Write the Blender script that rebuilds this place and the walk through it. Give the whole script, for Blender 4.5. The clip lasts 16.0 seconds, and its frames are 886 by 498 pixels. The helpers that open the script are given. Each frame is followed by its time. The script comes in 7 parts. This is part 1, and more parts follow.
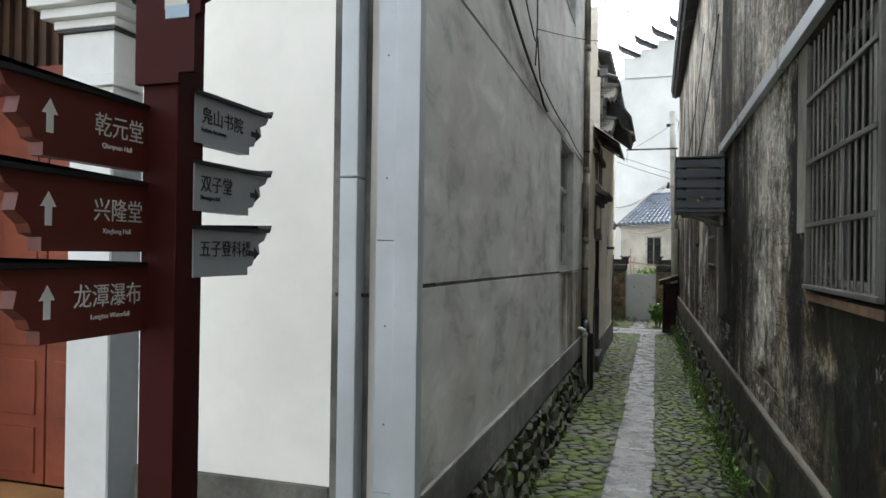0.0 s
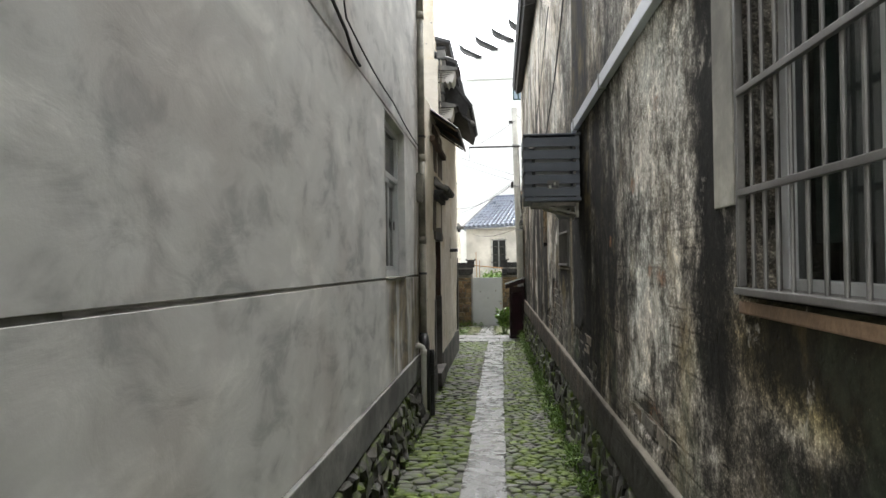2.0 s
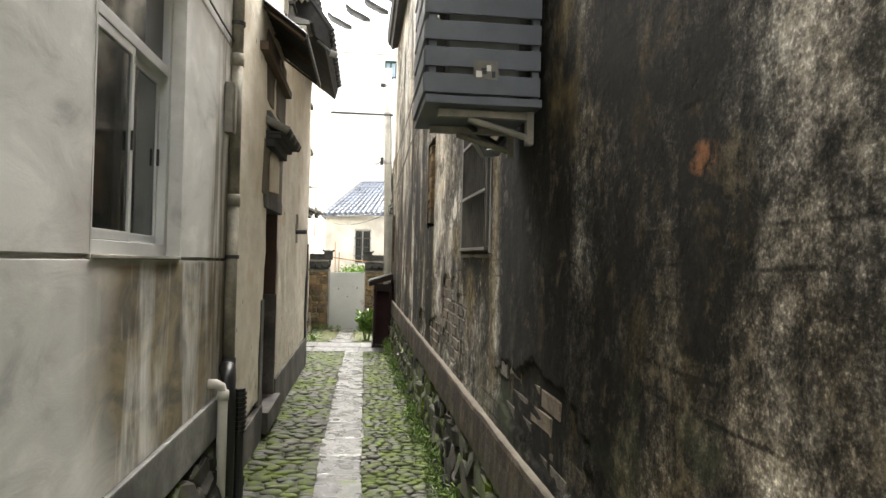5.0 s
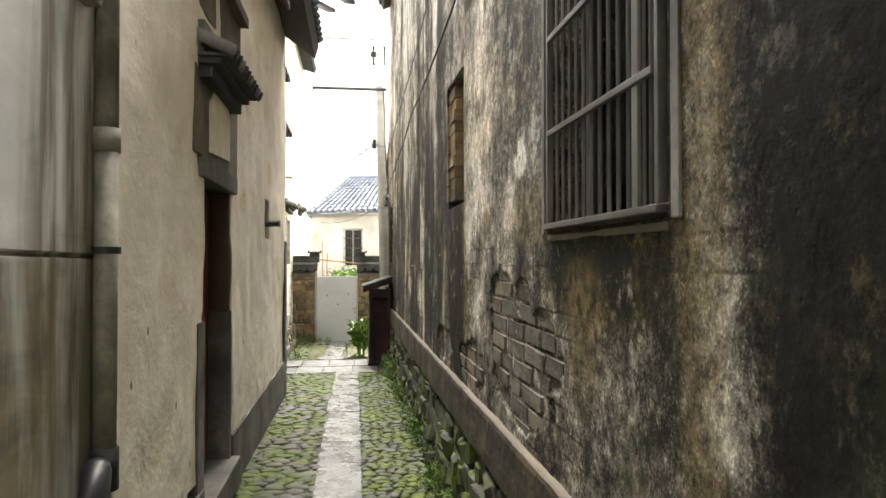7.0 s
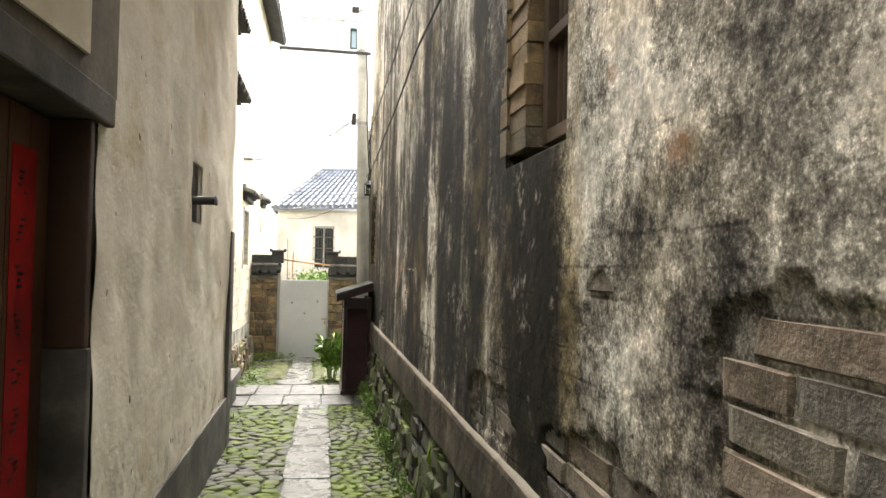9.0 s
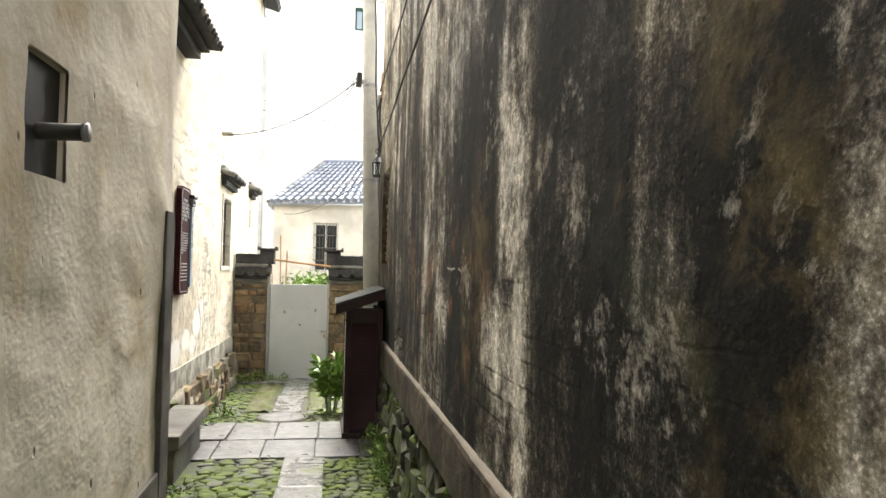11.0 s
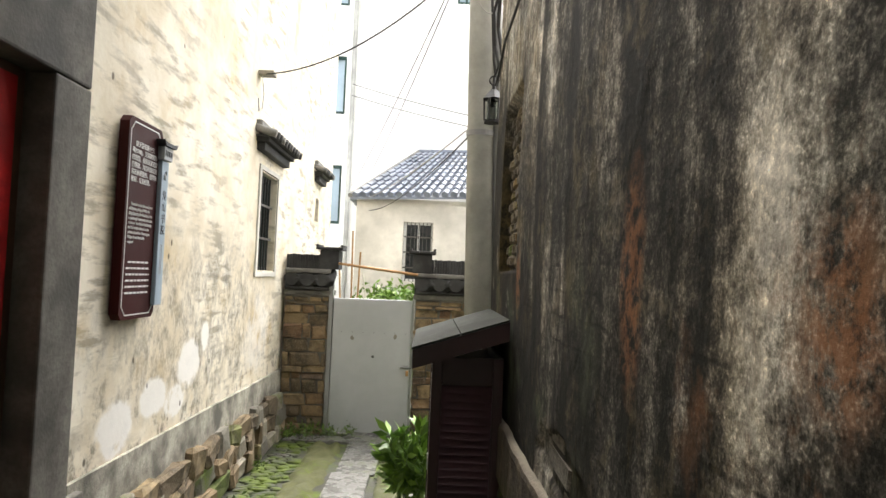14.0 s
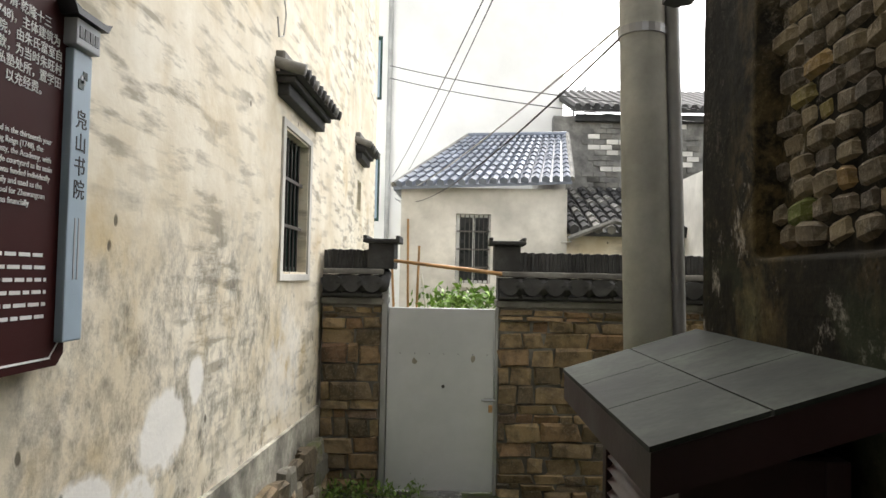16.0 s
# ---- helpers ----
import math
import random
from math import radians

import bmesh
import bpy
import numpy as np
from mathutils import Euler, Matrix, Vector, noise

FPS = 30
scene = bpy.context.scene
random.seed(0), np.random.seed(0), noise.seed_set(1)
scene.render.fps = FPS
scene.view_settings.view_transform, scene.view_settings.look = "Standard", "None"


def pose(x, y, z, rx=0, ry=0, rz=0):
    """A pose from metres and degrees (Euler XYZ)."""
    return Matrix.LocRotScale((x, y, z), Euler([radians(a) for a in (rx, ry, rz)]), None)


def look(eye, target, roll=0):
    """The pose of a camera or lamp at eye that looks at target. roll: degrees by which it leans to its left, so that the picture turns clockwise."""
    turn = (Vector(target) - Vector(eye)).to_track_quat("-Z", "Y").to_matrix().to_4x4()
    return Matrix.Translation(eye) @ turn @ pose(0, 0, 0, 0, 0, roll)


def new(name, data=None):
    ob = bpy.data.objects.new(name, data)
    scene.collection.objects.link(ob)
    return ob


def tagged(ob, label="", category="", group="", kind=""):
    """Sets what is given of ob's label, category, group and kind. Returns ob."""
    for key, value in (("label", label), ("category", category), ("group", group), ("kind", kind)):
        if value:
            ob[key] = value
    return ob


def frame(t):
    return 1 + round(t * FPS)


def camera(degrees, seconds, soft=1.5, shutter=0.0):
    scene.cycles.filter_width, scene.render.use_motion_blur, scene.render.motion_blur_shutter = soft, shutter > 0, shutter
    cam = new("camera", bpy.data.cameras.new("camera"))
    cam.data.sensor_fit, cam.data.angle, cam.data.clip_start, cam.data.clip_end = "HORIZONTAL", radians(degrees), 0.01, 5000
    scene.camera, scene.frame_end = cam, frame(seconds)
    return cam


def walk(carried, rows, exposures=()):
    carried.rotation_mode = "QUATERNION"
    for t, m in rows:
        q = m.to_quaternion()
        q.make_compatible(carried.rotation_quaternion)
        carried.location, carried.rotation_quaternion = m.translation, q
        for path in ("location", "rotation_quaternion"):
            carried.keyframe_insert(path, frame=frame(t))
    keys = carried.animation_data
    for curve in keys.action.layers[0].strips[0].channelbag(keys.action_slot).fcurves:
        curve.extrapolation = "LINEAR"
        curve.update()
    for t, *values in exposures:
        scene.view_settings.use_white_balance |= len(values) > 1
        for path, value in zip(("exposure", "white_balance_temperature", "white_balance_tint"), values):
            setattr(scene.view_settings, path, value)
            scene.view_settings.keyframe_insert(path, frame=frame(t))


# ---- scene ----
cam = camera(64.8, 16.0)
METRES, EYE, TILT, LEAN, TURN = 16.5, 1.6, 0.0, 0.0, 17.0
ROWS = [
    (0.0, 0.0, 0.0, 0.0, -0.0, 0.31, -0.78),
    (0.5, 0.0064, 0.018, -0.0029, -5.75, 0.59, 0.27),
    (1.0, 0.0139, 0.0416, -0.0001, -11.19, 0.08, -0.62),
    (1.5, 0.024, 0.0653, -0.0011, -12.08, 0.59, -1.79),
    (2.0, 0.0266, 0.0907, -0.0021, -12.23, 0.91, 0.68),
    (2.5, 0.0342, 0.1161, -0.0023, -14.03, 0.75, 0.75),
    (3.0, 0.0403, 0.1441, -0.0053, -17.4, 0.28, -0.72),
    (5.5, 0.0906, 0.3004, -0.0098, -23.58, 0.82, -1.35),
    (6.0, 0.1007, 0.3322, -0.0107, -22.45, 0.87, -2.31),
    (6.5, 0.11, 0.3638, -0.012, -22.67, 0.9, -0.85),
    (7.0, 0.1175, 0.3976, -0.0129, -24.23, 0.91, 0.01),
    (7.5, 0.1268, 0.4298, -0.0137, -25.46, 1.23, -1.27),
    (8.0, 0.1361, 0.4629, -0.0137, -26.01, 1.26, -1.12),
    (8.5, 0.146, 0.4957, -0.0143, -26.61, 1.39, -1.44),
    (9.0, 0.1554, 0.5286, -0.0145, -26.71, 1.35, -1.31),
    (9.5, 0.1662, 0.559, -0.0147, -26.28, 1.37, -1.01),
    (12.0, 0.2235, 0.7182, -0.0172, -26.1, 1.84, -1.4),
    (12.5, 0.2352, 0.7488, -0.0168, -25.65, 2.06, -1.36),
    (13.0, 0.246, 0.7788, -0.0167, -23.97, 2.32, -1.42),
    (13.5, 0.2568, 0.8083, -0.0166, -20.57, 2.27, -2.62),
    (14.0, 0.2642, 0.8376, -0.0171, -18.19, 2.21, -2.49),
    (14.5, 0.2695, 0.868, -0.0181, -16.63, 2.07, -1.43),
    (15.0, 0.2718, 0.8989, -0.0179, -15.72, 2.05, -1.25),
    (15.5, 0.273, 0.9277, -0.0179, -16.12, 2.12, -1.46),
    (16.0, 0.2746, 0.9565, -0.0189, -15.43, 2.24, -1.18),
]
walk(cam, [(t, pose(0, 0, EYE, TILT, LEAN, TURN) @ pose(METRES * x, METRES * y, METRES * z, 90 + pitch, roll, yaw)) for t, x, y, z, yaw, pitch, roll in ROWS],
     [(0.0, 2.0, 6000, 8), (1.5, 2.38, 6200, 9), (3.0, 3.02, 6400, 10), (5.5, 3.35, 6800, 10), (9.0, 3.42, 6900, 10), (12.5, 3.05, 6700, 10), (14.5, 2.75, 6700, 10), (16.0, 2.3, 6600, 10)])

# ---- sky and sun: an overcast day ----
world = bpy.data.worlds.new("overcast_sky")
scene.world = world
world.use_nodes = True
wn = world.node_tree
sky = wn.nodes.new("ShaderNodeTexSky")
sky.sky_type, sky.sun_disc = "NISHITA", False
sky.sun_elevation, sky.sun_rotation = radians(58), radians(0)
sky.air_density, sky.dust_density, sky.ozone_density = 1.0, 4.0, 1.0
soft_sky = wn.nodes.new("ShaderNodeHueSaturation")
soft_sky.inputs["Saturation"].default_value = 0.12
wn.links.new(sky.outputs[0], soft_sky.inputs["Color"])
wn.links.new(soft_sky.outputs[0], wn.nodes["Background"].inputs["Color"])
wn.nodes["Background"].inputs["Strength"].default_value = 0.15
sun = new("sun", bpy.data.lights.new("sun", "SUN"))
sun.data.energy, sun.data.angle, sun.data.color = 0.8, radians(25), (1.0, 0.96, 0.9)
sun.matrix_world = look((0, 10.6, 17), (0, 0, 0))


# ---- materials ----
class Mat:
    """A procedural material: small wrappers round shader nodes, in object space (metres)."""

    def __init__(self, name):
        self.m = bpy.data.materials.new(name)
        self.m.use_nodes = True
        self.t = self.m.node_tree
        self.b = self.t.nodes["Principled BSDF"]
        self.co = self.t.nodes.new("ShaderNodeTexCoord").outputs["Object"]

    def put(self, sock, v):
        if isinstance(v, bpy.types.NodeSocket):
            self.t.links.new(v, sock)
        elif isinstance(v, tuple) and len(v) == 3 and sock.type == "RGBA":
            sock.default_value = (*v, 1)
        else:
            sock.default_value = v

    def world_place(self):
        self.co = self.t.nodes.new("ShaderNodeNewGeometry").outputs["Position"]

    def vec(self, scale=(1, 1, 1), loc=(0, 0, 0), src=None):
        n = self.t.nodes.new("ShaderNodeMapping")
        self.put(n.inputs["Vector"], src or self.co)
        n.inputs["Scale"].default_value, n.inputs["Location"].default_value = scale, loc
        return n.outputs[0]

    def noise(self, scale, detail=4, rough=0.55, vec=None, warp=0.0):
        n = self.t.nodes.new("ShaderNodeTexNoise")
        self.put(n.inputs["Vector"], vec or self.co)
        n.inputs["Scale"].default_value, n.inputs["Detail"].default_value = scale, detail
        n.inputs["Roughness"].default_value, n.inputs["Distortion"].default_value = rough, warp
        return n.outputs["Fac"]

    def cells(self, scale, vec=None, what="DISTANCE_TO_EDGE"):
        n = self.t.nodes.new("ShaderNodeTexVoronoi")
        n.feature = what
        self.put(n.inputs["Vector"], vec or self.co)
        n.inputs["Scale"].default_value = scale
        return n.outputs["Distance"]

    def ramp(self, fac, stops, smooth=True):
        n = self.t.nodes.new("ShaderNodeValToRGB")
        self.put(n.inputs[0], fac)
        r = n.color_ramp
        r.interpolation = "EASE" if smooth else "LINEAR"
        while len(r.elements) < len(stops):
            r.elements.new(1.0)
        for e, (p, c) in zip(r.elements, stops):
            e.position = p
            e.color = (*c, 1) if isinstance(c, tuple) else (c, c, c, 1)
        return n.outputs["Color"]

    def mix(self, fac, a, b, mode="MIX"):
        n = self.t.nodes.new("ShaderNodeMix")
        n.data_type, n.blend_type = "RGBA", mode
        self.put(n.inputs[0], fac), self.put(n.inputs[6], a), self.put(n.inputs[7], b)
        return n.outputs[2]

    def math(self, op, a, b=0.0):
        n = self.t.nodes.new("ShaderNodeMath")
        n.operation = op
        self.put(n.inputs[0], a), self.put(n.inputs[1], b)
        return n.outputs[0]

    def span(self, v, lo, hi, to0=0.0, to1=1.0):
        n = self.t.nodes.new("ShaderNodeMapRange")
        self.put(n.inputs["Value"], v)
        n.inputs["From Min"].default_value, n.inputs["From Max"].default_value = lo, hi
        n.inputs["To Min"].default_value, n.inputs["To Max"].default_value = to0, to1
        return n.outputs[0]

    def axis(self, k):
        n = self.t.nodes.new("ShaderNodeSeparateXYZ")
        self.put(n.inputs[0], self.co)
        return n.outputs[k]

    def blob(self, y, z, ry, rz, edge=0.35, wobble=None):
        """1 inside a soft-edged stain round (y, z) on an alley wall, 0 outside."""
        n = self.t.nodes.new("ShaderNodeTexGradient")
        n.gradient_type = "SPHERICAL"
        self.put(n.inputs[0], self.vec((0, 1 / ry, 1 / rz), (0, -y / ry, -z / rz)))
        v = n.outputs["Fac"]
        if wobble is not None:
            v = self.math("ADD", v, self.math("MULTIPLY", self.math("MULTIPLY", self.math("SUBTRACT", wobble, 0.5), 1.1), self.span(v, 0.0, 0.2)))
        return self.span(v, 0.05, 0.05 + edge)

    def chance(self):
        return self.t.nodes.new("ShaderNodeObjectInfo").outputs["Random"]

    def island(self):
        return self.t.nodes.new("ShaderNodeNewGeometry").outputs["Random Per Island"]

    def done(self, colour, rough=0.85, bump=None, strength=0.4, depth=0.01, metal=0.0, spec=0.4):
        self.put(self.b.inputs["Base Color"], colour), self.put(self.b.inputs["Roughness"], rough)
        self.b.inputs["Metallic"].default_value, self.b.inputs["Specular IOR Level"].default_value = metal, spec
        if bump is not None:
            n = self.t.nodes.new("ShaderNodeBump")
            n.inputs["Strength"].default_value, n.inputs["Distance"].default_value = strength, depth
            self.put(n.inputs["Height"], bump)
            self.t.links.new(n.outputs[0], self.b.inputs["Normal"])
        return self.m


def plain(name, colour, rough=0.6, metal=0.0, vary=0.25, scale=9.0, spec=0.4, bump=0.15):
    """A painted or cast surface with grain and faint stains at two scales."""
    m = Mat(name)
    big, fine = m.noise(scale * 0.3, 5), m.noise(scale * 6, 3)
    dark = tuple(c * (1 - vary) for c in colour)
    lite = tuple(min(1, c * (1 + vary * 0.5)) for c in colour)
    c = m.mix(m.span(big, 0.38, 0.62), dark, lite)
    c = m.mix(m.math("MULTIPLY", m.span(m.noise(scale * 1.4, 7, 0.7), 0.44, 0.62), vary * 0.6), c, tuple(q * 0.35 for q in colour))
    c = m.mix(m.math("MULTIPLY", m.span(fine, 0.45, 0.75), vary * 0.6), c, dark)
    return m.done(c, m.span(big, 0.3, 0.7, max(0.05, rough - 0.1), min(1, rough + 0.1)), fine, bump, 0.004, metal, spec)


def weathered_wall():
    """Old lime plaster on the long wall: soft black run-off streaks, pale scabs, ochre, rust and algae."""
    m = Mat("weathered_lime_plaster")
    z, y = m.axis(2), m.axis(1)
    band = m.noise(1.0, 3, 0.5, m.vec((0, 2.5, 0.30)), 0.5)
    thin = m.noise(1.0, 4, 0.6, m.vec((0, 5.5, 0.9), (0, 4, 2)), 0.7)
    cloud, mid, fine, grit = m.noise(0.85, 4, 0.55, None, 0.3), m.noise(4.2, 8, 0.68, None, 0.25), m.noise(22, 6, 0.72), m.noise(120, 3, 0.7)

    def add(a, b, k):
        return m.math("ADD", a, m.math("MULTIPLY", b, k))

    def off(n):
        return m.math("SUBTRACT", n, 0.5)

    wavy = m.math("ADD", y, m.math("ADD", m.math("MULTIPLY", off(mid), 0.14), m.math("MULTIPLY", off(thin), 0.10)))

    def strip(c, w, z0, z1, soft=0.6, fade=0.25):
        """1 on an upright run of stain c +- w along the wall, from z0 up to z1."""
        across = m.span(m.math("ABSOLUTE", m.math("SUBTRACT", wavy, c)), w, w * (1 - soft))
        return m.math("MULTIPLY", across, m.math("MULTIPLY", m.span(z, z0, z0 + fade), m.span(z, z1, z1 - fade * 0.4)))
    runs = m.math("MAXIMUM", m.span(y, 11.4, 12.1), m.math("MULTIPLY", m.blob(6.4, 1.8, 2.2, 4.0, 0.5), 0.45))
    v = add(add(add(add(0.69, off(cloud), 0.80), off(mid), 0.78), off(fine), 0.62), off(grit), 0.42)
    v = m.math("ADD", v, m.math("MULTIPLY", off(band), m.math("ADD", 0.14, m.math("MULTIPLY", runs, 0.72))))
    v = m.math("ADD", v, m.math("MULTIPLY", off(thin), m.math("ADD", 0.22, m.math("MULTIPLY", runs, 0.50))))
    # Paler lime towards the top, with some sky light put into its tone.
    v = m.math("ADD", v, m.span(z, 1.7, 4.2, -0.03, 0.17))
    # The streaked stretches are slightly darker towards the bottom.
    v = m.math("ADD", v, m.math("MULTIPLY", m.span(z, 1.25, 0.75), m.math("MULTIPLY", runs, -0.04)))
    for by, bz, ry, rz, k in ((1.6, 2.0, 2.6, 4.2, -0.34), (6.95, 1.7, 1.9, 2.8, -0.10), (15.6, 1.5, 1.4, 2.0, 0.02), (14.5, 1.2, 0.5, 0.8, -0.12), (18.2, 1.2, 1.3, 1.6, -0.30), (17.4, 2.1, 0.9, 0.6, 0.10), (17.4, 0.9, 0.9, 0.5, -0.20), (4.7, 1.4, 1.3, 1.6, 0.10), (9.9, 1.9, 1.0, 1.5, 0.05), (10.8, 1.3, 0.5, 1.2, 0.12), (2.1, 1.75, 0.3, 0.6, 0.12), (14.15, 1.72, 0.55, 0.7, -0.46), (14.25, 0.98, 0.42, 0.6, -0.40), (13.45, 1.05, 0.42, 0.5, 0.26), (13.3, 1.8, 0.5, 0.7, 0.10), (6.45, 1.6, 0.6, 1.4, -0.14), (7.45, 2.0, 0.70, 2.6, -0.58), (16.2, 1.7, 0.7, 1.7, -0.26), (12.0, 2.3, 1.4, 1.0, -0.13), (12.85, 1.45, 0.55, 1.4, -0.24), (9.4, 1.6, 0.9, 1.2, 0.03), (12.6, 2.6, 0.7, 1.5, 0.06), (10.12, 1.70, 0.26, 0.32, -0.10), (10.62, 1.50, 0.16, 0.28, -0.10)):
        v = add(v, m.blob(by, bz, ry, rz, 0.6, mid), k)
    for by, bz, ry, rz, k in ((13.46, 1.66, 0.36, 0.42, 0.20), (14.72, 1.10, 0.28, 0.20, 0.20), (14.25, 1.37, 0.20, 0.045, 0.42), (14.07, 1.56, 0.12, 0.14, 0.30), (15.0, 1.5, 0.35, 0.7, 0.10), (6.76, 1.45, 0.18, 0.12, 0.10), (7.82, 1.50, 0.05, 0.12, 0.36), (7.25, 1.62, 0.16, 0.10, 0.20), (8.05, 1.15, 0.12, 0.6, 0.20), (3.30, 1.16, 0.36, 0.13, 0.32), (2.2, 1.0, 0.5, 0.2, 0.30), (1.9, 0.6, 1.7, 0.9, -0.25), (9.68, 1.81, 0.16, 0.10, 0.42), (5.0, 1.2, 0.45, 0.4, 0.18), (10.93, 1.5, 0.10, 0.6, 0.22)):
        v = add(v, m.math("MULTIPLY", m.blob(by, bz, ry, rz, 0.6), m.span(mid, 0.36, 0.56)), k)
    for c, w, z0, z1, k in ((3.95, 0.22, 0.9, 2.6, -0.36), (4.30, 0.08, 1.2, 2.1, -0.08), (7.62, 0.30, 0.2, 5.0, -0.42), (7.15, 0.26, 1.0, 5.0, -0.20), (6.55, 0.16, 0.9, 3.0, -0.12), (6.0, 0.12, 0.5, 5.0, -0.12), (12.2, 0.18, 0.9, 5.0, -0.26), (13.05, 0.20, 1.6, 5.0, -0.22), (13.76, 0.16, 1.0, 5.0, -0.16), (15.1, 0.16, 0.9, 1.7, -0.14), (15.54, 0.12, 0.5, 2.4, -0.18), (15.95, 0.13, 0.9, 5.0, -0.16), (16.5, 0.16, 0.5, 2.2, -0.14), (17.1, 0.14, 0.5, 5.0, -0.16), (11.38, 0.36, 0.5, 1.80, -0.28), (8.8, 0.55, 1.15, 1.50, -0.26), (3.1, 0.75, 1.18, 1.46, -0.30), (7.44, 0.016, 0.7, 2.4, 0.22), (7.81, 0.014, 1.5, 2.3, 0.20)):
        v = add(v, strip(c, w, z0, z1), k)
    course = m.math("ABSOLUTE", m.math("SUBTRACT", m.math("FRACT", m.math("ADD", m.math("DIVIDE", z, 0.078), m.math("MULTIPLY", off(mid), 0.5))), 0.5))
    joint = m.math("MULTIPLY", m.math("MULTIPLY", m.span(course, 0.09, 0.02), m.span(m.noise(1.7, 5, 0.65, m.vec((1, 1, 2), (6, 1, 4))), 0.50, 0.60)), m.span(z, 2.0, 1.2))
    v = add(v, joint, -0.16)
    c = m.ramp(m.math("ADD", m.math("MULTIPLY", v, 1.6), -0.64), [(0.08, (0.009, 0.008, 0.006)), (0.30, (0.040, 0.036, 0.029)), (0.46, (0.120, 0.108, 0.090)), (0.60, (0.235, 0.215, 0.180)), (0.84, (0.58, 0.54, 0.47))], False)
    algae = m.math("MAXIMUM", m.blob(11.38, 1.25, 0.50, 0.95, 0.5), m.math("MAXIMUM", m.blob(3.1, 1.33, 0.9, 0.24, 0.4), m.math("MAXIMUM", m.blob(8.8, 1.36, 0.75, 0.24, 0.4), m.blob(18.4, 0.9, 0.8, 1.1, 0.5))))
    c = m.mix(m.math("MULTIPLY", algae, 0.75), c, m.mix(1.0, c, (0.95, 0.82, 0.36), "MULTIPLY"))
    speck = m.math("ADD", m.math("MULTIPLY", m.noise(9, 7, 0.72, m.vec((1, 1, 1), (5, 2, 8)), 0.2), 0.55), m.math("MULTIPLY", m.noise(48, 4, 0.7), 0.45))
    gain = m.math("POWER", 2.0, m.span(speck, 0.36, 0.64, -1.25, 1.05))
    c = m.mix(1.0, c, gain, "MULTIPLY")
    tint = m.noise(1.6, 5, 0.6, m.vec((1, 1, 0.7), (4, 8, 3)), 0.4)
    c = m.mix(m.math("MULTIPLY", m.span(tint, 0.50, 0.62), 0.32), c, m.mix(1.0, c, (1.0, 0.86, 0.60), "MULTIPLY"))
    c = m.mix(m.math("MULTIPLY", m.span(tint, 0.46, 0.36), 0.55), c, m.mix(1.0, c, (0.86, 0.95, 1.0), "MULTIPLY"))
    murk = m.math("MAXIMUM", m.blob(6.6, 1.5, 1.9, 2.8, 0.3), m.blob(16.4, 1.6, 1.6, 2.6, 0.3))
    fleck = m.math("MULTIPLY", m.span(m.noise(5.5, 8, 0.75, m.vec((1, 1, 0.8), (2, 6, 4)), 0.4), 0.53, 0.62), m.span(fine, 0.40, 0.58))
    c = m.mix(m.math("MULTIPLY", m.math("MULTIPLY", fleck, murk), 0.55), c, m.mix(m.span(cloud, 0.42, 0.58), (0.070, 0.052, 0.022), (0.165, 0.135, 0.085)))
    pale = m.math("MULTIPLY", m.span(m.noise(3.0, 9, 0.76, m.vec((1, 1, 0.8), (3, 1, 7)), 0.3), 0.57, 0.63), m.span(fine, 0.42, 0.56))
    pale = m.math("MULTIPLY", pale, m.math("SUBTRACT", 1.0, m.math("MULTIPLY", murk, 0.85)))
    c = m.mix(m.math("MULTIPLY", pale, 0.55), c, m.mix(cloud, (0.30, 0.27, 0.22), (0.60, 0.56, 0.48)))
    ochre = m.math("MULTIPLY", m.span(m.noise(1.3, 6, 0.6, m.vec((1, 1.2, 0.5), (9, 2, 1))), 0.53, 0.66), m.span(mid, 0.44, 0.60))
    for k in (strip(8.18, 0.13, 0.6, 2.5), strip(8.92, 0.20, 0.85, 1.42), strip(11.0, 0.09, 0.7, 2.4), m.math("MULTIPLY", m.blob(9.50, 1.56, 0.45, 0.17, 0.5, mid), 0.9), m.blob(4.30, 1.20, 0.16, 0.3, 0.6, mid), m.blob(10.37, 1.61, 0.06, 0.05, 0.3)):
        ochre = m.math("MAXIMUM", ochre, m.math("MULTIPLY", k, m.span(fine, 0.34, 0.56)))
    c = m.mix(m.math("MULTIPLY", ochre, 0.50), c, m.mix(fine, (0.085, 0.062, 0.022), (0.27, 0.20, 0.085)))
    rust = m.math("MULTIPLY", m.blob(14.7, 1.2, 1.2, 0.6, 0.5, mid), m.span(m.noise(4, 8, 0.72, m.vec((1, 1.2, 0.8))), 0.54, 0.66))
    c = m.mix(m.math("MULTIPLY", rust, 0.5), c, (0.27, 0.12, 0.05))
    for by, bz, ry, rz in ((14.95, 1.33, 0.10, 0.05), (15.21, 1.29, 0.07, 0.12), (14.09, 1.38, 0.03, 0.05), (14.53, 1.15, 0.05, 0.06), (15.93, 1.34, 0.07, 0.22), (17.6, 1.30, 0.06, 0.16), (5.26, 1.94, 0.07, 0.04), (4.70, 2.25, 0.05, 0.03), (4.66, 1.48, 0.09, 0.045), (6.0, 1.67, 0.06, 0.03), (4.90, 1.50, 0.06, 0.03), (4.88, 0.83, 0.16, 0.06), (10.75, 1.86, 0.035, 0.03), (10.41, 1.61, 0.05, 0.04)):
        c = m.mix(m.math("MULTIPLY", m.math("MULTIPLY", m.blob(by, bz, ry * 1.4, rz * 1.4, 0.5, mid), m.span(fine, 0.42, 0.56)), 0.7), c, m.mix(fine, (0.12, 0.05, 0.022), (0.30, 0.13, 0.055)))
